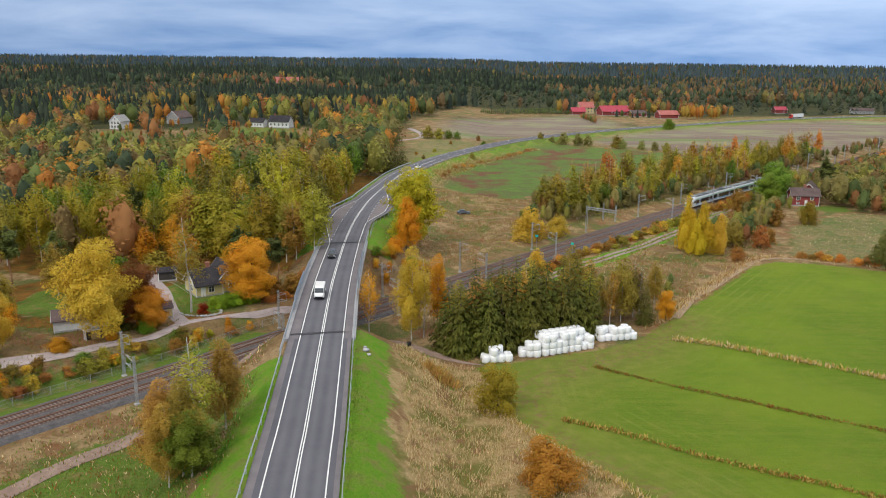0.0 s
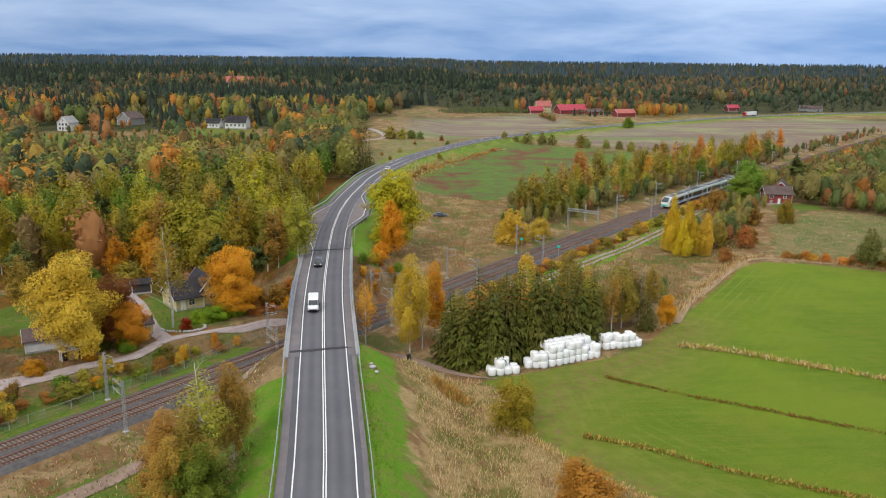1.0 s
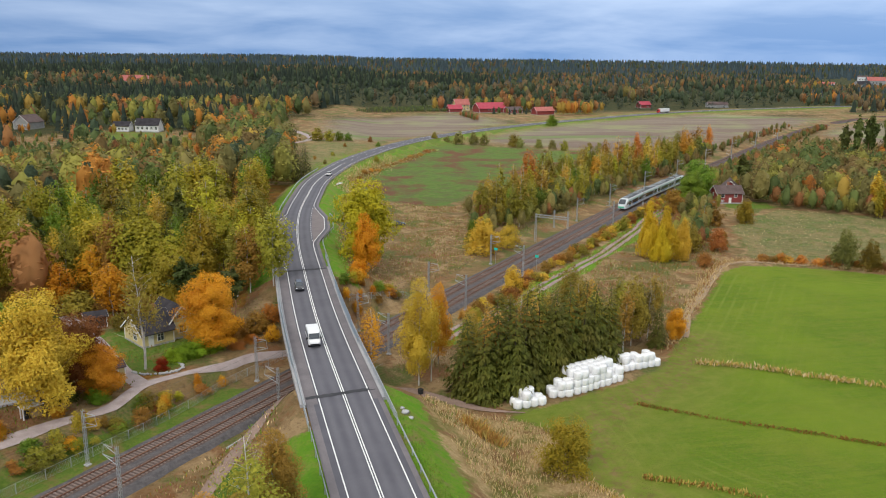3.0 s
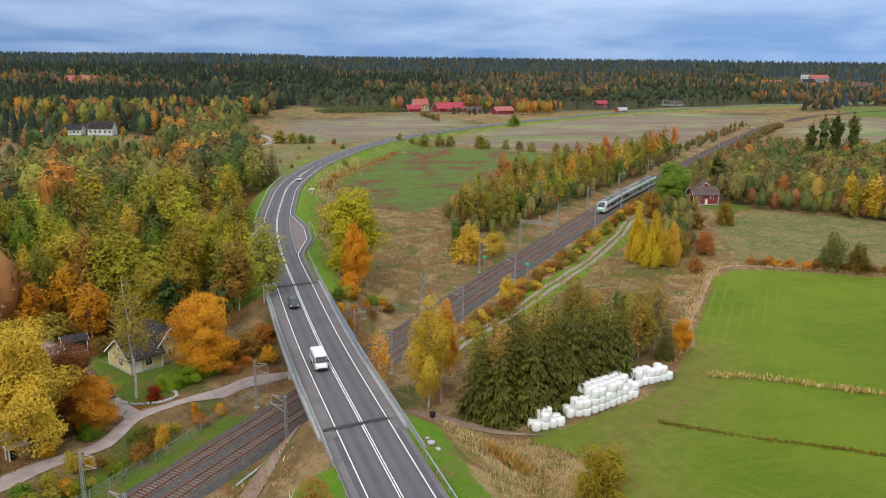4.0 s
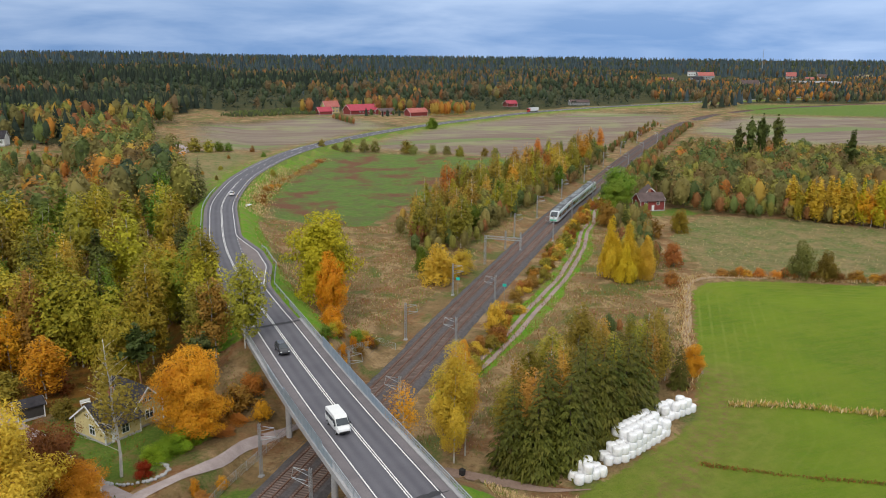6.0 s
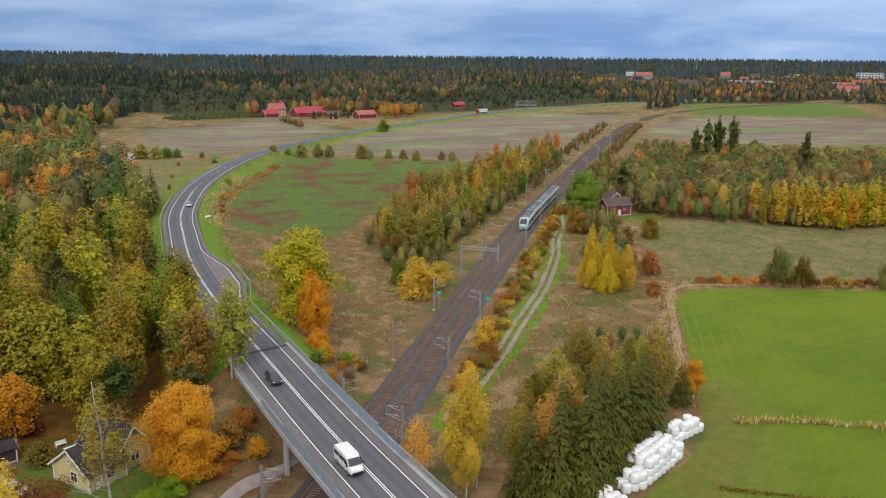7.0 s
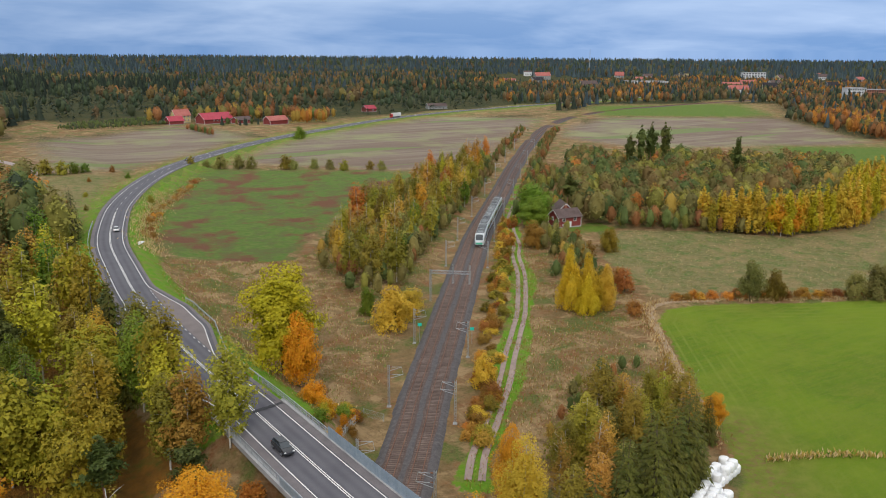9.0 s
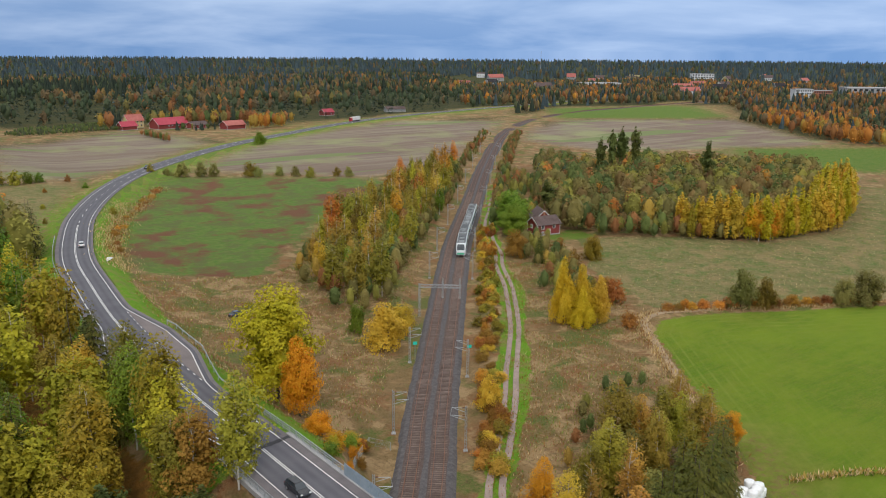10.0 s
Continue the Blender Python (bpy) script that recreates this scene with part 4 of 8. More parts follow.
def build_railway():
    rw = tagged(new("railway"), "double-track electrified railway on dark grey ballast", "railway", kind="structure")
    r = sides(RAIL)
    n = len(RAIL)
    prof = ((-5.1, -0.85), (-4.2, -0.3), (-3.55, -0.22), (-0.5, -0.22), (0.5, -0.22), (3.55, -0.22), (4.2, -0.3), (5.1, -0.85))
    rag = np.random.RandomState(4)
    verts = np.concatenate([np.c_[RAIL[:, :2] + r * (a + (rag.rand(n) - 0.5)[:, None] * 0.3), RAIL[:, 2] + h] for a, h in prof])
    faces, idx = [], []
    i = np.arange(n - 1)
    for c in range(len(prof) - 1):
        faces += np.stack([i + c * n, i + (c + 1) * n, i + (c + 1) * n + 1, i + c * n + 1], -1).tolist()
        idx += [1 if c in (2, 4) else 0] * (n - 1)
    part("ballast", quick_mesh("ballast", verts.tolist(), faces, [M_BALLAST, M_BALLAST_RUST], idx), rw, "grey crushed-stone ballast with rusty track beds")
    for tr in (-2.07, 2.07):
        for g in (-0.80, 0.80):
            kit = Kit()
            rings = []
            for k in range(n):
                c = Vector(RAIL[k]) + Vector((r[k, 0], r[k, 1], 0)) * (tr + g)
                s = Vector((r[k, 0], r[k, 1], 0))
                rings.append([c + s * a + Vector((0, 0, h)) for a, h in ((-0.07, -0.17), (0.07, -0.17), (0.05, 0.0), (-0.05, 0.0))])
            kit.loft(rings)
            part("rail", kit.mesh("rail", M_RAIL), rw, "rust-brown steel rail")
    return rw


railway = build_railway()


def lattice(kit, base, top, w, step_=0.55):
    """A four-cornered lattice column from base to top."""
    base, top = Vector(base), Vector(top)
    h = (top - base).length
    for a, b in ((-1, -1), (1, -1), (1, 1), (-1, 1)):
        kit.bar(base + Vector((a, b, 0)) * w / 2, top + Vector((a, b, 0)) * w * 0.4, 0.06, 0.06)
    k = int(h / step_)
    for i in range(k):
        z0, z1 = h * i / k, h * (i + 1) / k
        s = 1 if i % 2 else -1
        for fx, fy in ((1, 0), (0, 1)):
            for o in (-1, 1):
                a = base + Vector((fx * s * w / 2 + fy * o * w / 2, fy * s * w / 2 + fx * o * w / 2, z0))
                b = base + Vector((-fx * s * w / 2 + fy * o * w / 2, -fy * s * w / 2 + fx * o * w / 2, z1))
                kit.bar(a, b, 0.035, 0.035)


def mast_proto():
    m = new("catenary_mast")
    k = Kit()
    lattice(k, (0, 0, -0.4), (0, 0, 8.0), 0.34)
    part("column", k.mesh("column", M_STEEL), m, "galvanised lattice column")
    k = Kit()
    k.box((0, 0, -0.15), (0.75, 0.75, 0.7))
    part("footing", k.mesh("footing", M_CONCRETE, 0.03), m, "concrete footing")
    k = Kit()
    for z, out in ((7.6, 2.3), (6.2, 2.6)):
        k.rod((0, 0, z), (-out, 0, z + 0.15), 0.045)
        k.rod((0, 0, z - 0.75), (-out, 0, z + 0.12), 0.045)
    k.rod((-2.3, 0, 7.75), (-2.6, 0, 6.35), 0.03)
    part("bracket", k.mesh("bracket", M_STEEL), m, "steel cantilever bracket")
    brown = plain("brown_porcelain", (0.16, 0.07, 0.04), (0.2, 0.09, 0.05), 0.3)
    for z in (7.7, 6.3):
        k = Kit()
        k.rod((-0.25, 0, z), (-0.65, 0, z + 0.04), 0.10, 8)
        part("insulator", k.mesh("insulator", brown), m, "brown porcelain insulator")
    return m


proto = mast_proto()
tagged(proto, "galvanised lattice catenary mast beside the railway", "mast", "catenary masts")
first = True
MAST_S = ([(s, 6.3) for s in (-140, -110, -80.5, -51, -20, 11, 43)] + [(s, -6.0) for s in (-108, -75.6, -42, -12, 17, 50)] + [(s, o) for s in (116, 150, 190, 235, 285, 340, 400) for o in (6.2, -6.2)])
for s, off in MAST_S:
    p, d, r = along_rail(s)
    q = p + r * off
    m = pose(q.x, q.y, ground(q.x, q.y), 0, 0, math.degrees(math.atan2(r.y, r.x)) + (0 if off > 0 else 180))
    if first:
        proto.matrix_basis, first = m, False
    else:
        copy_thing(proto, m)


def build_gantry():
    g = tagged(new("catenary_gantry"), "grey lattice gantry across the railway tracks", "gantry")
    p, d, r = along_rail(81)
    zb = ground(p.x, p.y)
    foot = p - r * 6.3
    k = Kit()
    lattice(k, (foot.x, foot.y, zb - 0.5), (foot.x, foot.y, 8.9), 0.5, 0.7)
    part("column", k.mesh("column", M_STEEL), g)
    far = p + r * 4.0
    for n_, (dz, dd) in enumerate(((8.6, -0.3), (8.6, 0.3), (7.9, -0.3), (7.9, 0.3))):
        k = Kit()
        k.bar((foot.x + d.x * dd, foot.y + d.y * dd, dz), (far.x + d.x * dd, far.y + d.y * dd, dz), 0.09, 0.09)
        part("chord", k.mesh("chord", M_STEEL), g)
    k = Kit()
    for i in range(14):
        a = foot.lerp(far, i / 14)
        b = foot.lerp(far, (i + 1) / 14)
        for dd in (-0.3, 0.3):
            z0, z1 = (7.9, 8.6) if i % 2 else (8.6, 7.9)
            k.bar((a.x + d.x * dd, a.y + d.y * dd, z0), (b.x + d.x * dd, b.y + d.y * dd, z1), 0.05, 0.05)
    part("bracing", k.mesh("bracing", M_STEEL), g)
    for off in (-0.6, 3.6):
        c = p + r * off
        k = Kit()
        lattice(k, (c.x, c.y, 5.2), (c.x, c.y, 10.4), 0.35, 0.6)
        part("drop_post", k.mesh("drop_post", M_STEEL), g, "short lattice drop post")


build_gantry()


def build_wires():
    for off in (-2.07, 2.07):
        for name, h, sag in (("contact_wire", 6.4, 0.0), ("carrier_wire", 7.75, 0.7)):
            k = Kit()
            pts = []
            for s in np.arange(-200, 420, 7.5):
                p, d, r = along_rail(float(s))
                t = (s % 30) / 30
                pts.append(p + r * off + Vector((0, 0, h - sag * 4 * t * (1 - t) - 0.0)))
            k.pipe(pts, 0.014, 3)
            tagged(new(name, k.mesh(name, M_DARK)), "thin dark overhead wire above the track", "wire", "overhead wires")


build_wires()


def build_fence(name, pts, high, gap, label):
    f = tagged(new(name), label, "fence")
    line = smooth_line([(x, y, 0) for x, y in pts], gap)
    line[:, 2] = land_z(line[:, 0], line[:, 1])
    post = Kit()
    post.rod((0, 0, -0.3), (0, 0, high), 0.05, 6)
    pm = post.mesh("post", M_STEEL)
    for p in line:
        part("post", pm, f).matrix_basis = pose(*p)
    for h in (high - 0.03, high * 0.5, 0.12):
        k = Kit()
        k.pipe([(p[0], p[1], p[2] + h) for p in line], 0.022 if h > 1 else 0.012, 4)
        part("wire", k.mesh("wire", M_STEEL), f)
    k = Kit()
    for a, b in zip(line[:-1], line[1:]):
        for t in np.arange(0, 1, 0.12):
            u = a + (b - a) * t
            w = a + (b - a) * min(1, t + 0.24)
            for z0, z1 in ((0.1, high - 0.05), (high - 0.05, 0.1)):
                k.bar((u[0], u[1], u[2] + z0), (w[0], w[1], w[2] + z1), 0.012, 0.012)
    part("netting", k.mesh("netting", M_STEEL), f, "wire netting")
    return f


def rail_side(s, off):
    p, d, r = along_rail(s)
    q = p + r * off
    return q.x, q.y


build_fence("wire_fence", [rail_side(s, -7.4) for s in (-130, -85, -60)] + [rail_side(s, -8.6) for s in (-47, -36, -26)], 1.5, 3.0, "grey wire mesh fence along the railway")
build_fence("wire_fence", [(-14.5, 186.8), (-12.9, 188.2), (-1.3, 201.5), (1.0, 198.5)], 1.5, 3.0, "grey wire mesh fence beside the bridge")
# a low cable duct beside the right-hand track
k = Kit()
for a, b in ((-63, -53.5),):
    x0, y0 = rail_side(a, 7.0)
    x1, y1 = rail_side(b, 6.4)
    k.bar((x0, y0, ground(x0, y0) + 0.15), (x1, y1, ground(x1, y1) + 0.15), 0.35, 0.3)
tagged(new("cable_duct", k.mesh("cable_duct", M_CONCRETE, 0.02)), "long pale concrete cable duct beside the tracks", "cable duct")

M_TURQ = coated("turquoise_sign_paint", (0.02, 0.55, 0.45), 0.4)
for x, y, h in ((27.2, 229.0, 4.2), (36.3, 222.0, 3.6)):
    sg = tagged(new("railway_sign"), "small turquoise railway sign on a grey post", "sign", "railway signs")
    z = ground(x, y)
    k = Kit()
    k.rod((0, 0, -0.3), (0, 0, h), 0.05, 6)
    part("post", k.mesh("post", M_STEEL), sg)
    k = Kit()
    k.box((0, -0.07, h - 0.1), (0.9, 0.04, 0.7))
    part("plate", k.mesh("plate", M_TURQ, 0.01), sg, "turquoise sign plate")
    at(sg, x, y, z, -30)

# ---- trees ----
def cards(rng, centres, size, flat=0.0, long=1.5, out=None, hang=0.0):
    """Pointed leaf sprays at the centres: vertices (n*3) and faces. flat pulls their normals upwards, hang their length."""
    n = len(centres)
    nor = rng.normal(size=(n, 3))
    if out is not None:
        nor = nor * 0.5 + out
    nor[:, 2] += flat
    nor /= np.linalg.norm(nor, axis=1)[:, None]
    t = rng.normal(size=(n, 3))
    t[:, 2] -= hang
    t -= (t * nor).sum(1)[:, None] * nor
    t /= np.linalg.norm(t, axis=1)[:, None]
    b = np.cross(nor, t)
    s = size * rng.uniform(0.6, 1.35, n)[:, None]
    v = np.stack([centres + t * s * long * 0.6, centres + b * s * 0.5 - t * s * long * 0.4, centres - b * s * 0.5 - t * s * long * 0.4], 1)
    return v.reshape(-1, 3), np.arange(n * 3).reshape(n, 3)


def thirds(f):
    """Four-cornered faces cut into triangles."""
    f = np.asarray(f)
    return f if f.shape[1] == 3 else np.concatenate([f[:, [0, 1, 2]], f[:, [0, 2, 3]]])


def crown_points(rng, n, top, bottom, radius, shape, lobes, depth=0.32, tall=1.0):
    """Points in the outer part of a lobed crown, and their outward directions.

    shape(u) gives the share of the radius at the share u of its height; depth is how far the creases between lobes
    cut in, tall how much longer than wide a lobe is."""
    ug = np.linspace(0, 1, 80)
    pg = np.array([max(0.02, shape(u)) for u in ug])
    cdf = np.cumsum(pg ** 1.2 + 0.1)
    cdf /= cdf[-1]

    def surface(m):
        u, a = np.interp(rng.uniform(size=m), cdf, ug), rng.uniform(0, 2 * math.pi, m)
        p = np.interp(u, ug, pg) * radius
        return u, a, p, np.stack([np.cos(a) * p, np.sin(a) * p, bottom + u * (top - bottom)], -1)

    ph = rng.uniform(0, 6.28, 3)
    _, _, _, lobe = surface(lobes)
    lobe[:, :2] *= 0.9
    wide = radius * rng.uniform(0.22, 0.46, lobes)
    push = rng.uniform(0.45, 1.05, lobes)
    u, a, p, q = surface(n)
    d2 = ((q[:, None, :2] - lobe[None, :, :2]) ** 2).sum(2) + ((q[:, None, 2] - lobe[None, :, 2]) / tall) ** 2
    bump = np.exp(-d2 / wide[None, :] ** 2) * push[None, :]
    k, m = bump.argmax(1), bump.max(1)
    lop = 1 + 0.15 * np.sin(a + ph[0] + 2 * u) + 0.12 * np.sin(2 * a + ph[1] + 5 * u) + 0.08 * np.sin(4 * a + ph[2] + 11 * u)
    r = p * lop * (1 - depth + 1.45 * depth * m) * (1 - 0.6 * rng.uniform(size=n) ** 2.6)
    pts = np.stack([np.cos(a) * r, np.sin(a) * r, q[:, 2] + 0.22 * radius * (m - 0.5)], -1) + rng.normal(size=(n, 3)) * radius * 0.035
    pts[:, 2] = np.maximum(pts[:, 2], bottom * 0.6)
    keep = (m > 0.30) | (rng.uniform(size=n) < 0.25)
    pts, k = pts[keep], k[keep]
    axis = np.stack([np.zeros(len(pts)), np.zeros(len(pts)), pts[:, 2] * 0.5 + (bottom + (top - bottom) * 0.35) * 0.5], -1)
    out = (pts - lobe[k] * np.array((0.75, 0.75, 1.0))) / radius * 1.2 + (pts - axis) / radius * 0.7
    out /= np.linalg.norm(out, axis=1)[:, None] + 1e-6
    return pts, out


SHAPES = {
    "birch": lambda u: math.sin(math.pi * ((u + 0.10) / 1.13) ** 0.9) ** 0.7,
    "thin": lambda u: math.sin(math.pi * ((u + 0.10) / 1.13) ** 0.8) ** 0.7,
    "maple": lambda u: math.sqrt(max(0.04, 1 - ((u - 0.42) / 0.6) ** 2)),
    "bush": lambda u: 0.98 * math.sqrt(max(0.02, 1 - (u * 0.94) ** 2)),
    "pine": lambda u: 0.45 + 0.55 * math.sin(math.pi * u ** 0.75) - 0.30 * u,
    "cone": lambda u: 1.02 * (1 - u) ** 0.72 * (0.75 + 0.25 * min(1, u * 6)) + 0.05,
    "poplar": lambda u: 0.62 + 0.50 * math.sin(math.pi * u ** 0.85) - 0.55 * u,
}
LOBES = {"thin": (24, 0.72, 1.6, 1.6), "birch": (34, 0.52, 1.9, 1.6), "maple": (38, 0.46, 0.8, 0.0), "bush": (26, 0.46, 1.2, 0.0), "pine": (15, 0.66, 0.45, 0.0), "cone": (16, 0.62, 2.6, -1.2), "poplar": (18, 0.46, 2.4, -0.8)}


def leafy(kind, rng, H, R_, n, size, bottom, flat=0.3):
    """Crown arrays of a broad-leaved tree or pine: small sprays outside, a few broader ones within."""
    lobes, depth, tall, hang = LOBES[kind]
    p, out = crown_points(rng, n, H * 0.985, bottom, R_, SHAPES[kind], lobes, depth, tall)
    v, f = cards(rng, p, size, flat, 1.3, out, hang)
    m = n // 4
    mid = np.array((0, 0, bottom + (H - bottom) * 0.45))
    q = mid + (p[:m] - mid) * 0.72
    v2, f2 = cards(rng, q, size * 1.7, flat, out=out[:m])
    return np.concatenate([v, v2]), np.concatenate([f, f2 + len(v)])


def needled(rng, H, R_, whorls, per, fine=0):
    """Crown arrays of a spruce: whorls of drooping boughs that shorten to the tip, each with fine hanging sprays."""
    A, B, W = [], [], []
    for k in range(whorls):
        u = max(0.0, (k + rng.uniform(-0.4, 0.4)) / whorls)
        z = H * (0.03 + 0.97 * u)
        reach = R_ * (1 - u) ** 0.8 * rng.uniform(0.82, 1.1) + 0.012 * H
        m = max(4, int(per * (1 - 0.55 * u)))
        for a in rng.uniform(0, 6.28) + np.arange(m) * 2 * math.pi / m + rng.uniform(-0.3, 0.3, m):
            L = reach * rng.uniform(0.65, 1.15)
            z1 = z + rng.uniform(-0.5, 0.5) * H / whorls
            droop = 0.34 + 0.3 * (1 - u) + rng.uniform(-0.1, 0.1)
            n = fine or 2
            s = rng.uniform(0.25, 1.0, n) ** 0.7 if fine else np.array((0.05, 0.45))
            turn = a + (rng.uniform(-0.9, 0.9, n) if fine else np.zeros(n))
            size = (0.35 * L + 0.3 * R_ * (1 - u) ** 0.5) * rng.uniform(0.2, 0.36, n) if fine else L * np.array((0.6, 0.68))
            fall = droop * rng.uniform(0.9, 2.6, n) if fine else np.full(n, droop)
            d0 = np.array((math.cos(a), math.sin(a), 0.0))
            p = np.array((0, 0, z1)) + d0 * (L * s)[:, None] - np.outer(L * droop * s, (0, 0, 1))
            if fine:
                p += np.outer(rng.uniform(-0.25, 0.25, n) * L * s, (-math.sin(a), math.cos(a), 0.0))
            A.append(p)
            B.append(p + np.stack([np.cos(turn), np.sin(turn), -fall], -1) * size[:, None])
            w = size * (rng.uniform(0.24, 0.36, n) if fine else np.array((0.5, 0.42)))
            W.append(np.stack([-np.sin(turn), np.cos(turn), np.zeros(n)], -1) * w[:, None])
    A, B, W = np.concatenate(A), np.concatenate(B), np.concatenate(W)
    v = np.stack([A + W, B, A - W], 1).reshape(-1, 3)
    return v, np.arange(len(v)).reshape(-1, 3)


def trunk_arrays(rng, H, r, limbs, low, high, reach, lean=0.02, upper=1.0, tips=None):
    verts, faces = [], []
    k = 6
    sway = rng.normal(size=(k + 1, 2)) * H * 0.008
    sway[0] = 0
    pts = [(sway[i, 0] + lean * H * (i / k), sway[i, 1], H * upper * i / k - (0.25 if i == 0 else 0)) for i in range(k + 1)]
    tube(verts, faces, pts, [r * (1.25 if i == 0 else 1) * (1 - 0.9 * i / k) + r * 0.05 for i in range(k + 1)], 7)
    for i in range(limbs):
        u = low + (high - low) * (i + rng.uniform(0, 0.8)) / limbs
        f = u * k / upper
        j = min(int(f), k - 1)
        p0 = Vector(pts[j]).lerp(Vector(pts[j + 1]), min(1, f - j))
        a = rng.uniform(0, 2 * math.pi)
        L = reach * rng.uniform(0.6, 1.05) * (1 - 0.55 * (u - low) / max(0.01, high - low))
        d = Vector((math.cos(a), math.sin(a), 0))
        p1 = p0 + d * L * 0.5 + Vector((0, 0, L * 0.42))
        p2 = p0 + d * L + Vector((0, 0, L * rng.uniform(0.55, 0.95)))
        tube(verts, faces, [p0, p1, p2], [r * 0.30 * (1 - 0.6 * u), r * 0.18 * (1 - 0.5 * u), r * 0.04], 4)
    return verts, faces


def array_mesh(name, v, f, mat):
    me = bpy.data.meshes.new(name)
    f = np.asarray(f)
    n, (m, c) = len(v), f.shape
    me.vertices.add(n)
    me.vertices.foreach_set("co", np.asarray(v, np.float32).ravel())
    me.loops.add(m * c)
    me.loops.foreach_set("vertex_index", np.asarray(f, np.int32).ravel())
    me.polygons.add(m)
    me.polygons.foreach_set("loop_start", np.arange(0, m * c, c, dtype=np.int32))
    me.materials.append(mat)
    me.update(calc_edges=True)
    return me


LEAF = {
    "gold": foliage("golden_leaves", (0.58, 0.385, 0.038), (0.72, 0.49, 0.055), (0.43, 0.34, 0.036), hue=0.008, val=0.14),
    "yellow": foliage("yellow_leaves", (0.568, 0.389, 0.020), (0.692, 0.503, 0.028), (0.395, 0.332, 0.023), hue=0.008, val=0.14),
    "orange": foliage("orange_leaves", (0.596, 0.216, 0.012), (0.696, 0.343, 0.015), (0.500, 0.280, 0.018), hue=0.008, val=0.14),
    "amber": foliage("amber_leaves", (0.548, 0.251, 0.015), (0.692, 0.355, 0.020), (0.596, 0.209, 0.013), hue=0.008, val=0.14),
    "rust": foliage("rust_brown_leaves", (0.287, 0.119, 0.025), (0.397, 0.189, 0.038), (0.242, 0.159, 0.028)),
    "olive": foliage("olive_leaves", (0.232, 0.197, 0.026), (0.355, 0.288, 0.035), (0.179, 0.184, 0.022), hue=0.025),
    "citron": foliage("citron_leaves", (0.44, 0.385, 0.018), (0.60, 0.48, 0.024), (0.30, 0.33, 0.018), hue=0.005, val=0.08),
    "lime": foliage("yellow_green_leaves", (0.295, 0.267, 0.022), (0.443, 0.357, 0.029), (0.503, 0.357, 0.029)),
    "fresh": foliage("fresh_green_leaves", (0.181, 0.293, 0.015), (0.271, 0.359, 0.022), (0.326, 0.342, 0.022)),
    "green": foliage("green_leaves", (0.108, 0.181, 0.017), (0.187, 0.263, 0.024), (0.229, 0.263, 0.024)),
    "fawn": foliage("thin_fawn_birch_leaves", (0.391, 0.235, 0.041), (0.521, 0.316, 0.053), (0.326, 0.235, 0.038)),
    "copper": foliage("copper_leaves", (0.463, 0.189, 0.028), (0.552, 0.258, 0.033), (0.442, 0.239, 0.033)),
    "red": foliage("deep_red_leaves", (0.397, 0.012, 0.010), (0.497, 0.030, 0.013)),
    "grey": foliage("grey_green_leaves", (0.208, 0.212, 0.053), (0.286, 0.270, 0.068), (0.261, 0.212, 0.044)),
    "spruce": foliage("spruce_needles", (0.071, 0.084, 0.012), (0.124, 0.128, 0.017), (0.157, 0.118, 0.021), val=0.2, glow=0.2),
    "pine": foliage("pine_needles", (0.075, 0.098, 0.022), (0.125, 0.145, 0.030), (0.10, 0.125, 0.03), glow=0.15),
    "bare": foliage("bare_grey_twigs", (0.210, 0.154, 0.068), (0.276, 0.199, 0.085)),
}
PROTO = {}


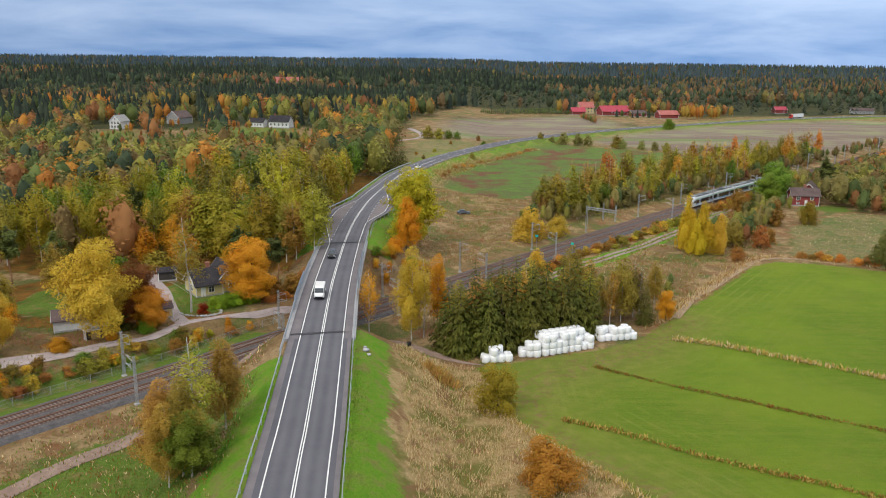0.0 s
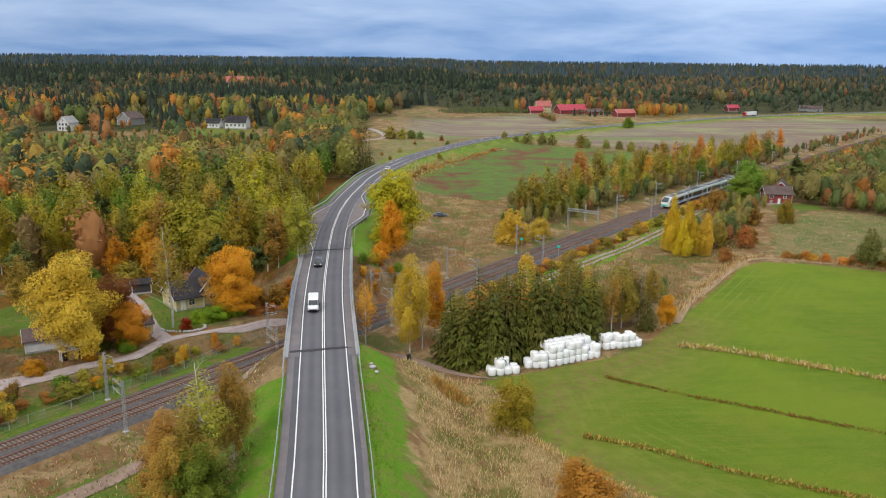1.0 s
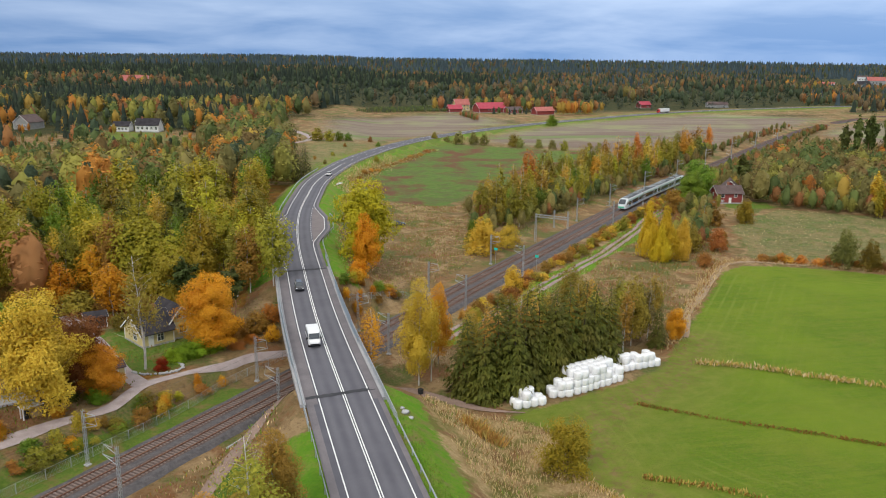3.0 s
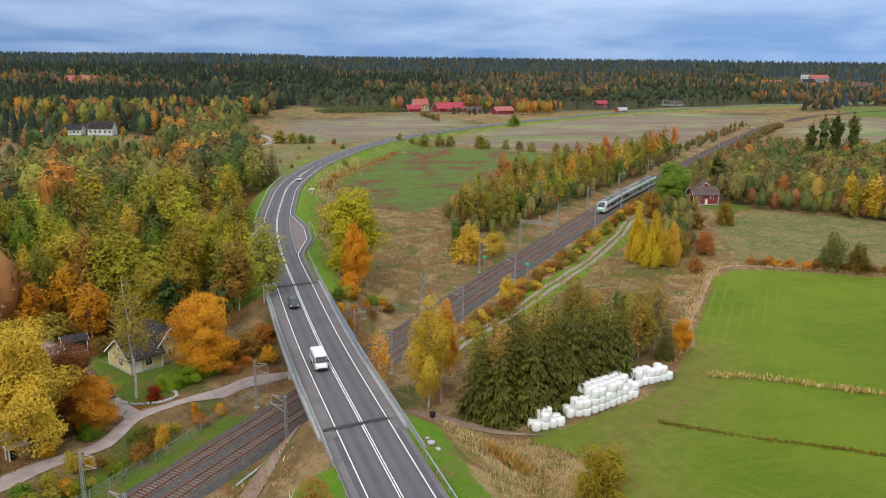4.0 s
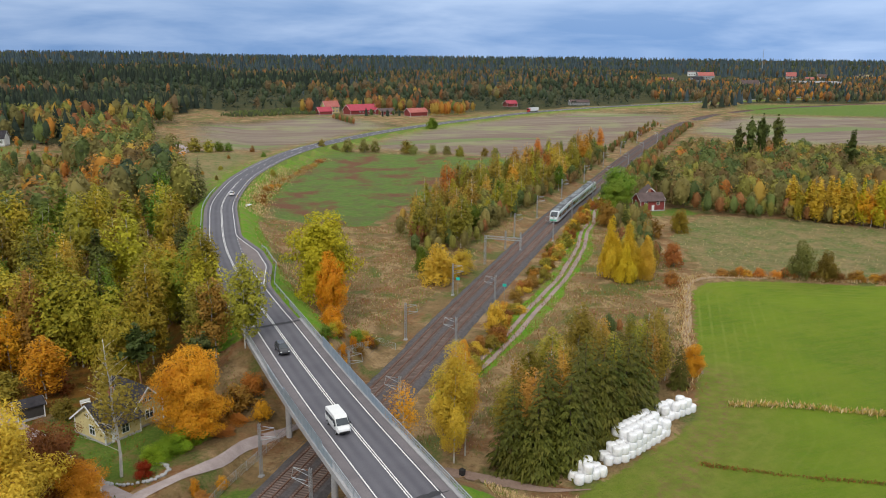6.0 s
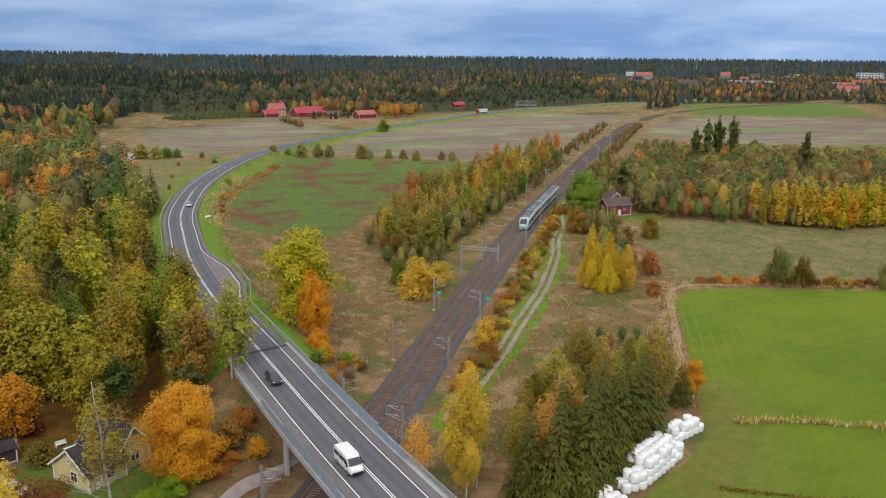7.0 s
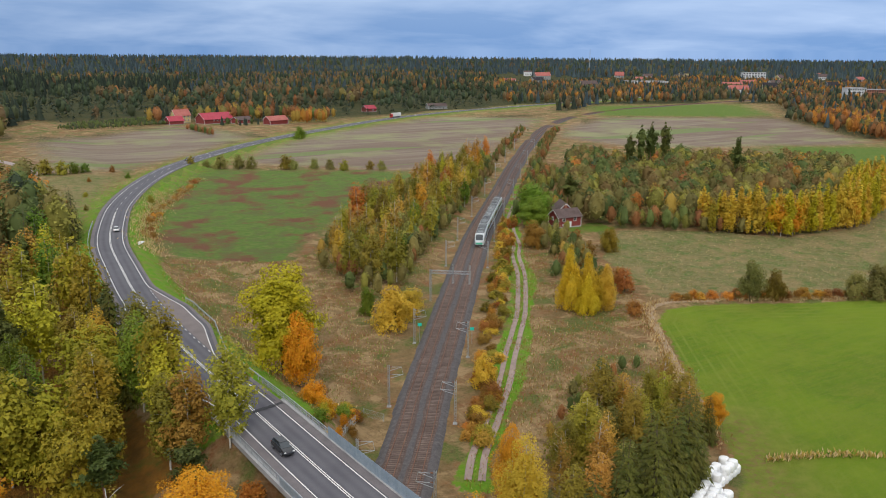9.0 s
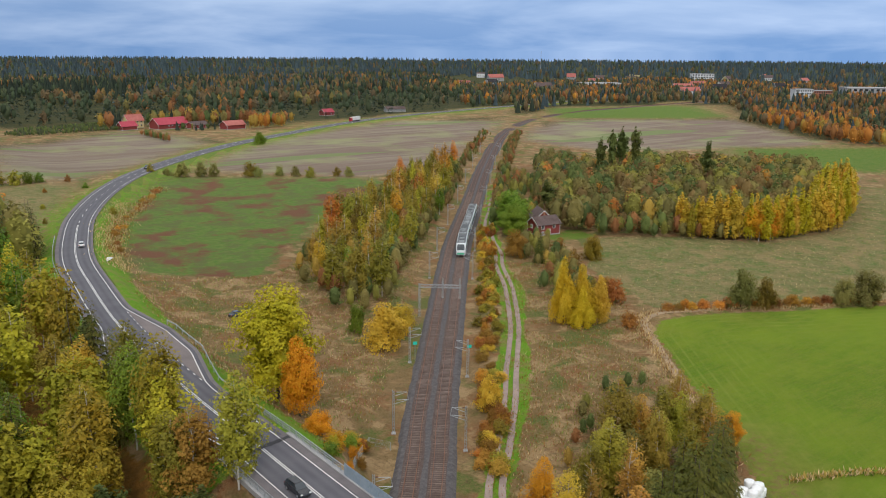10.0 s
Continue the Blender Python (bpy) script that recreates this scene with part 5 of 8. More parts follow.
def tree_meshes(kind, leaf, variant):
    """Trunk and crown meshes of a unit tree: 1 high for spruces and pines, scaled later by height and width."""
    key = (kind, leaf, variant)
    if key in PROTO:
        return PROTO[key]
    rng = np.random.RandomState((sum(map(ord, kind)) * 7 + variant * 131) % 99991)
    far, near, close_by = variant >= 20, 10 <= variant < 20, 10 <= variant < 13

    def amount(usual, close, size, small):
        """Leaf sprays and their size: few and broad far off, many and fine close by."""
        return (int(close * 1.5), small * 0.82) if close_by else (int(close * 0.6), small * 1.25) if near else (int(usual * 0.36), size * 1.55) if far else (usual, size)

    if kind == "spruce":
        v, f = needled(rng, 1.0, 0.22, 20 if far else 34, 9 if far else 12, 6 if far else 17)
        tv, tf = trunk_arrays(rng, 1.0, 0.009, 0, 0.2, 0.9, 0.1, 0.0, 0.93)
        bark = M_BARK
    elif kind == "pine":
        v, f = leafy("pine", rng, 1.0, 0.20, *amount(2800, 6000, 0.020, 0.014), 0.46)
        tv, tf = trunk_arrays(rng, 1.0, 0.010, 9 // (3 if far else 1), 0.55, 0.92, 0.16, 0.01, 0.95)
        bark = M_PINE_BARK
    elif kind == "birch":
        v, f = leafy("birch", rng, 1.0, 0.21, *amount(3600, 11000, 0.0170, 0.0115), 0.13)
        tv, tf = trunk_arrays(rng, 1.0, 0.0075, 16 // (3 if far else 1), 0.2, 0.9, 0.17, 0.015, 0.93)
        bark = M_BIRCH_BARK
    elif kind == "thin_birch":
        v, f = leafy("thin", rng, 1.0, 0.19, *amount(1500, 1700, 0.0165, 0.0115), 0.30 if near else 0.20)
        tv, tf = trunk_arrays(rng, 1.0, 0.0095, 24 // (3 if far else 1), 0.18, 0.9, 0.2, 0.02, 0.95)
        bark = M_BIRCH_BARK
    elif kind == "poplar":
        v, f = leafy("poplar", rng, 1.0, 0.17, *amount(2400, 4500, 0.0235, 0.016), 0.06)
        tv, tf = trunk_arrays(rng, 1.0, 0.009, 8 // (3 if far else 1), 0.15, 0.9, 0.13, 0.01, 0.9)
        bark = M_BARK
    elif kind == "linden":
        v, f = leafy("cone", rng, 1.0, 0.36, *amount(3800, 13000, 0.027, 0.017), 0.04)
        tv, tf = trunk_arrays(rng, 1.0, 0.012, 12 // (3 if far else 1), 0.1, 0.8, 0.28, 0.01, 0.9)
        bark = M_BARK
    elif kind == "bush":
        v, f = leafy("bush", rng, 1.0, 0.5, *amount(1300, 7000, 0.050, 0.027), 0.03)
        tv, tf = trunk_arrays(rng, 0.7, 0.014, 8, 0.05, 0.6, 0.4, 0.02)
        bark = M_BARK
    else:
        v, f = leafy("maple", rng, 1.0, 0.36, *amount(4000, 20000, 0.026, 0.0150), 0.11)
        tv, tf = trunk_arrays(rng, 1.0, 0.014, 12 // (3 if far else 1), 0.2, 0.75, 0.32, 0.01, 0.82)
        bark = M_BARK
    crown = array_mesh("crown", v, f, LEAF[leaf])
    trunk = quick_mesh("trunk", tv, tf, bark, smooth=True)
    PROTO[key] = trunk, crown
    return PROTO[key]


WORDS = {"spruce": "spruce", "pine": "pine", "birch": "birch", "thin_birch": "birch", "poplar": "aspen", "bush": "bush", "maple": "maple", "linden": "linden"}
HUES = {"gold": "golden yellow", "yellow": "bright yellow", "orange": "bright orange", "amber": "amber orange", "rust": "rust brown", "olive": "olive green", "lime": "yellow-green", "citron": "yellow-green", "fresh": "fresh bright green", "green": "green",
        "fawn": "pale fawn", "copper": "copper brown", "red": "deep red", "grey": "grey-green", "spruce": "dark green", "pine": "dark green", "bare": "bare grey"}
BASE_WIDTH = {"spruce": 0.44, "pine": 0.40, "birch": 0.44, "thin_birch": 0.42, "poplar": 0.36, "bush": 1.0, "maple": 0.74, "linden": 0.72}
HOW_MANY = {"n": 0}


def plant(kind, leaf, x, y, high, wide=None, where="", group="", variant=None):
    """One tree or bush of that height and crown width, standing on the land."""
    HOW_MANY["n"] += 1
    k = HOW_MANY["n"]
    trunk, crown = tree_meshes(kind, leaf, (k % 3 + (20 if y > 235 else 0)) if variant is None else variant)
    name = "bush" if kind == "bush" else WORDS[kind] + "_tree"
    root = new(name)
    wide = wide or high * BASE_WIDTH[kind] * random.uniform(0.85, 1.15)
    s = wide / BASE_WIDTH[kind]
    root.matrix_basis = Matrix.LocRotScale((x, y, ground(x, y) - 0.05), Euler((0, 0, (k * 2.399) % 6.283)), (s, s, high))
    a, b = new("trunk", trunk), new("crown", crown)
    a.parent = b.parent = root
    word = "bush" if kind == "bush" else WORDS[kind]
    form = "thinly leaved " if kind == "thin_birch" else ""
    text = f"{form}{HUES[leaf]} {word}{' with white trunk' if 'birch' in kind and len(where.split()) < 7 else ''} {where or 'in the rough grass'}"
    if len(text.split()) > 12:
        text = text.replace(' with white trunk', '')
    tagged(root, text, "bush" if kind == "bush" else "tree", group)
    return root


# single trees that stand out
for row in (
    ("maple", "gold", -62.0, 143.5, 18.5, 14.2, "beside the white garage"),
    ("maple", "rust", -58, 151, 13, 9.5, "behind the golden maple"),
    ("maple", "gold", -77.0, 133.5, 12.0, 8.0, "by the gravel lane"),
    ("thin_birch", "olive", -50.5, 159.3, 20.5, 10.0, "before the yellow cottage"),
    ("maple", "amber", -40.0, 168, 14.5, 11.2, "beside the yellow cottage"),
    ("birch", "fawn", -34.7, 95.1, 13.5, 8.6, "below the road embankment"),
    ("thin_birch", "olive", -30.7, 95.8, 17.5, 9.0, "below the road embankment"),
    ("birch", "fawn", -33, 91.5, 11.5, 6.5, "below the road embankment"),
    ("birch", "fawn", -28.4, 101, 13, 6.4, "below the road embankment"),
    ("birch", "olive", -31.5, 93.0, 13.0, 7.5, "below the road embankment"),
    ("birch", "green", -30.0, 91.0, 9.0, 8.0, "below the road embankment"),
    ("thin_birch", "amber", -13.5, 151, 15, 6.6, "beside the bridge"),
    ("birch", "gold", -5.6, 152.4, 19, 7.6, "beside the bridge"),
    ("thin_birch", "gold", -3.2, 153.8, 17, 5.6, "beside the bridge"),
    ("birch", "amber", -0.5, 161.2, 15.5, 6.0, "beside the farm track"),
    ("maple", "citron", -7.9, 221.1, 21.5, 16.5, "below the road bend"),
    ("maple", "orange", -9, 210.9, 14, 7.5, "before the tall yellow-green tree"),
    ("bush", "orange", -11.5, 199.6, 4.2, 5.2, "by the bridge end"),
    ("bush", "lime", 9, 118.8, 8.2, 7.8, "at the edge of the crop field"),
    ("bush", "copper", 13.8, 96.5, 6.6, 8.9, "at the edge of the crop field"),
    ("bush", "gold", 26.5, 238.6, 10.4, 11, "beside the railway"),
    ("bush", "gold", 35.3, 246.6, 7.0, 7.0, "beside the railway"),
    ("bush", "green", 25.5, 249.8, 7.2, 4.5, "beside the railway"),
    ("linden", "yellow", 69.6, 227.5, 17.5, 7.4, "beside the farm track"),
    ("linden", "yellow", 73.0, 225.0, 15.0, 7.2, "beside the farm track"),
    ("linden", "gold", 77.0, 223.0, 12.0, 7.0, "beside the farm track"),
    ("linden", "yellow", 70.8, 222.6, 11.0, 6.4, "beside the farm track"),
    ("maple", "green", 127, 312, 15, 15.5, "beside the red house"),
    ("maple", "green", 121, 304, 12, 11, "beside the red house"),
    ("pine", "pine", 147, 315, 17, 10, "behind the red house"),
    ("bush", "rust", 103.3, 281.7, 9.5, 8.1, "beside the farm track"),
    ("spruce", "spruce", 104.3, 272.5, 11.6, 4.4, "beside the farm track"),
    ("bush", "lime", 120.2, 265.8, 8.1, 7.2, "beside the hay meadow"),
    ("pine", "pine", 248.9, 317.5, 25, 9.5, "above the low wood"),
    ("bush", "green", 57.6, 292.6, 9, 10, "beside the railway"),
    ("bush", "gold", 23.8, 200.6, 7.0, 5.3, "between railway and track"),
    ("maple", "amber", 47.5, 166, 6.6, 4.6, "at the field's corner"),
    ("bush", "grey", 115.7, 209.9, 10.5, 7.7, "along the field's edge"),
    ("bush", "olive", 121.2, 206.2, 8.5, 6.3, "along the field's edge"),
    ("bush", "grey", 140.3, 196.2, 8.4, 5.8, "along the field's edge"),
    ("bush", "grey", 146.4, 192.8, 9.5, 10.0, "along the field's edge"),
    ("bush", "green", 165.5, 606, 8.6, 9.6, "between the road and tilled field"),
    ("bush", "red", -47.5, 158.2, 2.5, 2.8, "in the garden bed"),
    ("bush", "fresh", -46.2, 162.4, 2.6, 4.2, "in the garden hedge"),
    ("bush", "fresh", -44.2, 163.6, 3.1, 4.8, "in the garden hedge"),
    ("bush", "fresh", -42.0, 165.2, 3.3, 5.0, "in the garden hedge"),
    ("bush", "fresh", -40.0, 166.8, 2.8, 4.4, "in the garden hedge"),
    ("bush", "rust", -36.0, 168.0, 1.6, 4.0, "under the amber maple"),
    ("bush", "copper", -33.6, 171.0, 1.4, 4.0, "under the amber maple"),
    ("bush", "amber", -66.5, 136.5, 2.8, 5.0, "by the gravel lane"),
    ("bush", "fresh", -55.6, 147.0, 2.4, 4.2, "by the gravel lane"),
    ("bush", "amber", -60.0, 142.8, 1.5, 2.6, "by the gravel lane"),
    ("maple", "amber", -55.4, 149.5, 8.5, 8.0, "beside the small cabin"),
    ("spruce", "spruce", -60.5, 148.5, 6.5, 5.0, "beside the white garage"),
    ("bush", "lime", -56.0, 150.0, 3.2, 5.5, "by the garden gate"),
    ("bush", "rust", -36.5, 171.5, 4.5, 6.0, "under the amber maple"),
):
    plant(*row, variant=(10 if row[3] < 180 else 13) + HOW_MANY["n"] % 3)

# ---- groups of trees ----
def scatter(poly, gap, seed, keep=None):
    """Points about gap metres apart inside a polygon, unevenly."""
    r = np.random.RandomState(seed)
    xs, ys = [p[0] for p in poly], [p[1] for p in poly]
    gx, gy = np.meshgrid(np.arange(min(xs), max(xs), gap), np.arange(min(ys), max(ys), gap))
    x = (gx + r.uniform(-0.45, 0.45, gx.shape) * gap).ravel()
    y = (gy + r.uniform(-0.45, 0.45, gy.shape) * gap).ravel()
    ok = inside(poly, x, y)
    if keep is not None:
        ok &= keep(x, y)
    return list(zip(x[ok], y[ok]))


def choose(r, table):
    k = r.uniform(0, sum(w for *_, w in table))
    for *what, w in table:
        k -= w
        if k <= 0:
            return what
    return table[-1][:-1]


def grove(poly, gap, seed, table, where, group, keep=None, most=400):
    """table rows: kind, leaf, lowest, highest, weight."""
    r = np.random.RandomState(seed)
    for x, y in scatter(poly, gap, seed, keep)[:most]:
        kind, leaf, lo, hi = choose(r, table)
        plant(kind, leaf, x, y, r.uniform(lo, hi), None, where, group)


# the spruces behind the bales
for x, y, hi, w in ((1.5, 147.5, 14.5, 7.5), (3.8, 144.5, 15, 7.5), (6.5, 147, 18.5, 8.2), (8.8, 144.5, 16.5, 7.4), (11.5, 147.2, 18.5, 8.5), (14.2, 149.8, 19, 8.5), (17.2, 149.5, 18, 8.0), (20.2, 151.6, 18, 8.5),
                    (23.3, 152.2, 17.5, 8.2), (26.2, 154.6, 17, 8.0), (29.3, 156.0, 16.0, 7.5), (9.5, 151.0, 16, 7.5), (18.5, 154.5, 16.5, 7.5), (42.5, 163.5, 9, 4.5)):
    plant("spruce", "spruce", x, y, hi, w, "in the row behind the wrapped bales", "spruces behind the bales")
grove([(-2, 150), (8, 152), (24, 158), (36, 161), (46, 166), (50, 176), (42, 180), (28, 176), (12, 166), (4, 160)], 5.0, 3,
      [("thin_birch", "fawn", 11, 16, 3), ("birch", "olive", 9, 15, 4), ("birch", "fawn", 10, 15, 2), ("bush", "grey", 6, 9, 2), ("bush", "olive", 4, 8, 2), ("thin_birch", "bare", 10, 13, 1)],
      "behind the spruce row", "trees behind the spruces")
# birches on the left side of the railway
grove([(33, 262), (44, 268), (60, 288), (80, 306), (104, 330), (130, 356), (160, 392), (196, 430), (206, 446), (190, 446), (160, 425), (130, 395), (104, 372), (78, 352), (52, 320), (40, 300), (34, 280)], 7.3, 5,
      [("thin_birch", "fawn", 12, 18, 3), ("birch", "olive", 10, 17, 6), ("birch", "copper", 12, 17, 0.6), ("birch", "gold", 10, 16, 0.5), ("bush", "grey", 6, 9, 1.5), ("thin_birch", "lime", 10, 16, 2.5), ("birch", "green", 8, 13, 1), ("poplar", "lime", 9, 15, 1)],
      "along the railway", "birches along the railway")
# the wood right of the railway
grove([(168, 268), (185, 249), (226, 243), (262, 256), (300, 276), (312, 284), (300, 290), (250, 268), (226, 254), (190, 258), (174, 276)], 3.9, 7,
      [("poplar", "gold", 14, 18, 3), ("poplar", "citron", 14, 18, 3), ("poplar", "lime", 13, 17, 2), ("birch", "amber", 12, 15, 0.8)], "on the edge of the hay meadow", "aspens on the wood's edge")
for x, y, hi in ((224, 352, 29.5), (228.5, 350, 31), (233, 354, 29), (237.5, 350, 30.5), (221, 356, 26)):
    plant("pine", "pine", x, y, hi, 8, "rising above the low wood", "tall pines")
# scrub between the railway and the farm track, and along the fields
LANE = np.array([(-140.0, 95, 0), (-73, 130, 0), (-59.3, 140, 0), (-53, 144.5, 0), (-49.5, 152, 0), (-38, 160.2, 0), (-26, 170, 0), (-18, 175, 0)])
RAIL_R = np.array((0.7714, -0.6363))
r_ = np.random.RandomState(17)
for k in range(130):
    s = r_.uniform(2, 190)
    p = np.array((-1, 186.4)) + RAIL_DIR * s + RAIL_R * r_.uniform(8.0, 12.5)
    plant("bush", choose(r_, [("copper", 2), ("gold", 1.5), ("rust", 2), ("olive", 3), ("fawn", 2)])[0], p[0], p[1], r_.uniform(1.2, 3.6), r_.uniform(2.0, 4.4), "between railway and track", "scrub beside the railway")
for k in range(150):
    s = r_.uniform(-95, 12)
    p = np.array((-1, 186.4)) + RAIL_DIR * s - RAIL_R * r_.uniform(9.0, 13)
    if abs(p[0] + 22.5) < 7 or far_from(LANE, p[:1], p[1:])[0][0] < 3.0:
        continue
    plant("bush", choose(r_, [("olive", 3), ("gold", 1.2), ("rust", 1.5), ("green", 2), ("amber", 1), ("lime", 1.5)])[0], p[0], p[1], r_.uniform(0.9, 3.2), r_.uniform(1.6, 3.8), "along the railway fence", "bushes along the railway fence")
for k in range(22):
    t = k / 21 + r_.uniform(-0.02, 0.02)
    p = np.array((98, 220)) * (1 - t) + np.array((150, 193)) * t
    plant("bush", choose(r_, [("copper", 3), ("rust", 2)])[0], p[0], p[1], r_.uniform(1.8, 3.0), r_.uniform(3, 5), "along the field's edge", "rusty scrub along the field")
for k in range(15):
    t = k / 14
    p = np.array((62, 500)) * (1 - t) + np.array((150, 447)) * t + r_.uniform(-3, 3, 2)
    if r_.uniform() < 0.75:
        plant("bush", choose(r_, [("grey", 3), ("olive", 2), ("rust", 0.7)])[0], p[0], p[1], r_.uniform(4, 8.5), None, "between meadow and tilled field", "bushes along the ditch")
for x, y, hi, leaf in ((95, 250, 5, "rust"), (88, 240, 6, "olive"), (100, 255, 9, "fawn"), (92, 231, 7, "rust"), (97, 238, 5, "rust"), (84, 232, 8, "olive"), (108, 262, 6, "rust"), (112, 272, 7, "rust"), (80, 216, 4, "rust")):
    plant("thin_birch" if leaf == "fawn" else "bush", leaf, x, y, hi, None, "beside the red house's meadow")

# the wood left of the road
LEFT = [(-33, 198), (-33, 250), (-31, 300), (-26, 345), (-25, 372), (-23, 430), (-38, 462), (-90, 470), (-200, 420), (-200, 205), (-110, 192), (-74, 196), (-55, 197)]
MIX = [("birch", "olive", 15, 21, 4), ("birch", "lime", 16, 22, 5.5), ("birch", "fawn", 14, 20, 1.6), ("birch", "gold", 13, 19, 1.0), ("spruce", "spruce", 15, 22, 1.8), ("pine", "pine", 15, 20, 1.2), ("maple", "lime", 13, 18, 1.4),
       ("birch", "green", 14, 20, 3.6), ("maple", "copper", 9, 13, 0.4)]
grove([(-33, 198), (-33, 250), (-31, 300), (-34, 330), (-60, 300), (-95, 260), (-112, 235), (-110, 194), (-74, 197), (-55, 197)], 7.6, 21, MIX, "in the wood beside the road", "trees of the roadside wood")
for row in (("birch", "olive", -29.5, 188, 17, 8.5), ("birch", "lime", -34.5, 200, 17, 9), ("pine", "pine", -37, 181, 12, 7), ("birch", "olive", -37, 192, 15, 8), ("birch", "olive", -33.5, 221, 17, 8.5), ("spruce", "spruce", -34, 228, 14, 6),
            ("pine", "pine", -47, 186, 13, 8), ("birch", "lime", -56, 203, 16, 9), ("birch", "amber", -67, 202, 12, 8), ("birch", "amber", -72, 196, 10, 7), ("spruce", "spruce", -90, 190, 12, 7), ("pine", "pine", -96, 178, 14, 8),
            ("birch", "fawn", -82, 170, 12, 7), ("bush", "green", -80, 186, 5, 8), ("maple", "amber", -92, 160, 8, 7), ("birch", "olive", -84, 152, 10, 7),
            ("pine", "pine", -104, 186, 14, 8), ("spruce", "spruce", -110, 178, 15, 7), ("birch", "olive", -98, 168, 13, 8), ("pine", "pine", -88, 182, 12, 8), ("bush", "green", -76, 190, 4, 8), ("bush", "rust", -84, 188, 4, 7),
            ("maple", "orange", -80, 143, 7, 6), ("birch", "olive", -92, 146, 12, 8), ("bush", "rust", -60, 192, 4, 8), ("bush", "olive", -68, 192, 5, 8), ("birch", "amber", -61, 190, 11, 8), ("maple", "lime", -50, 190, 15, 10),
            ("bush", "olive", -58, 181, 3.5, 5), ("bush", "rust", -33, 176, 4, 6), ("bush", "copper", -30, 179, 3.5, 5), ("birch", "fawn", -34.5, 190, 15, 8)):
    plant(*row, "at the edge of the garden")
for x, y, hi in ((-22, 350, 14), (-20.5, 358, 15), (-19.5, 366, 15.5), (-18.5, 374, 15), (-18, 382, 14), (-24, 355, 15), (-24, 364, 16), (-23, 372, 16), (-22.5, 380, 15), (-22, 389, 13.5), (-28, 362, 16), (-27.5, 372, 16), (-27, 383, 15)):
    plant("spruce", "spruce", x, y, hi, 6.5, "in a dense stand by the bend", "spruces by the bend")


class Wood:
    """Many small trees gathered into one mesh, each with its own tint."""

    def __init__(self):
        self.v, self.f, self.c, self.n = [], [], [], 0

    def add(self, v, f, tint):
        self.v.append(v)
        self.f.append(f + self.n)
        self.c.append(np.tile(tint, (len(v), 1)))
        self.n += len(v)

    def build(self, name, label):
        v, f, c = np.concatenate(self.v), np.concatenate([thirds(q) for q in self.f]), np.concatenate(self.c)
        me = array_mesh(name, v, f, M_WOOD)
        a = me.attributes.new("tint", "FLOAT_COLOR", "POINT")
        a.data.foreach_set("color", np.c_[c, np.ones(len(c))].astype(np.float32).ravel())
        tagged(new(name, me), label, "forest", kind="stuff")


M_WOOD = tinted("mixed_autumn_foliage")
# The first three tints have the haze of distance mixed into their colours.
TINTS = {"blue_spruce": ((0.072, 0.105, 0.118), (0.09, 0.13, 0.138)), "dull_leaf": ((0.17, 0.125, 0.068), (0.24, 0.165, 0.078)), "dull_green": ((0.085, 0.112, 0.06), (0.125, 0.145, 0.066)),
         "tan": ((0.20, 0.135, 0.05), (0.30, 0.20, 0.07)), "spruce": ((0.0366, 0.0549, 0.038), (0.061, 0.0793, 0.050)), "pine": ((0.061, 0.0915, 0.0492), (0.0915, 0.122, 0.0616)), "olive": ((0.197, 0.175, 0.0557), (0.308, 0.253, 0.077)),
         "gold": ((0.439, 0.281, 0.0616), (0.537, 0.366, 0.0677)), "orange": ((0.537, 0.207, 0.0431), (0.61, 0.293, 0.0492)), "rust": ((0.317, 0.134, 0.0554), (0.415, 0.195, 0.0677)), "green": ((0.112, 0.154, 0.0487), (0.168, 0.21, 0.0557)),
         "lime": ((0.281, 0.267, 0.0557), (0.365, 0.337, 0.07))}


def lump(rng, c, rad, high, n=7, m=4, rough=0.25):
    """A small uneven leaf mass: n round, m up."""
    v = []
    for k in range(m + 1):
        a = math.pi * (0.06 + 0.88 * k / m)
        for i in range(n):
            b = 2 * math.pi * (i + 0.5 * (k % 2)) / n
            q = rad * math.sin(a) * rng.uniform(1 - rough, 1 + rough)
            v.append((c[0] + q * math.cos(b), c[1] + q * math.sin(b), c[2] - math.cos(a) * high * rng.uniform(0.88, 1.12)))
    f = [(k * n + i, k * n + (i + 1) % n, (k + 1) * n + (i + 1) % n, (k + 1) * n + i) for k in range(m) for i in range(n)]
    return np.array(v), np.array(f)


def tiers(rng, high, wide, count):
    """A far spruce: ragged skirts that narrow to the tip."""
    V, F, base = [], [], 0
    for k in range(count):
        u = k / count
        z0, z1 = high * (0.04 + 0.90 * u), high * min(1.0, 0.04 + 0.90 * u + 1.9 / count)
        r0, r1 = wide * 0.5 * (1 - u) ** 0.75, wide * 0.5 * max(0.03, 1 - u - 1.5 / count) * 0.35
        n = 7 if count > 2 else 6
        low = [(r0 * (1.15 if i % 2 else 0.72) * rng.uniform(0.85, 1.15) * math.cos(6.283 * i / n), r0 * (1.15 if i % 2 else 0.72) * rng.uniform(0.85, 1.15) * math.sin(6.283 * i / n), z0 + rng.uniform(-0.02, 0.02) * high) for i in range(n)]
        top_ = [(r1 * math.cos(6.283 * i / n), r1 * math.sin(6.283 * i / n), z1) for i in range(n)]
        V += low + top_
        F += [(base + i, base + (i + 1) % n, base + n + (i + 1) % n, base + n + i) for i in range(n)]
        base += 2 * n
    return np.array(V), np.array(F)


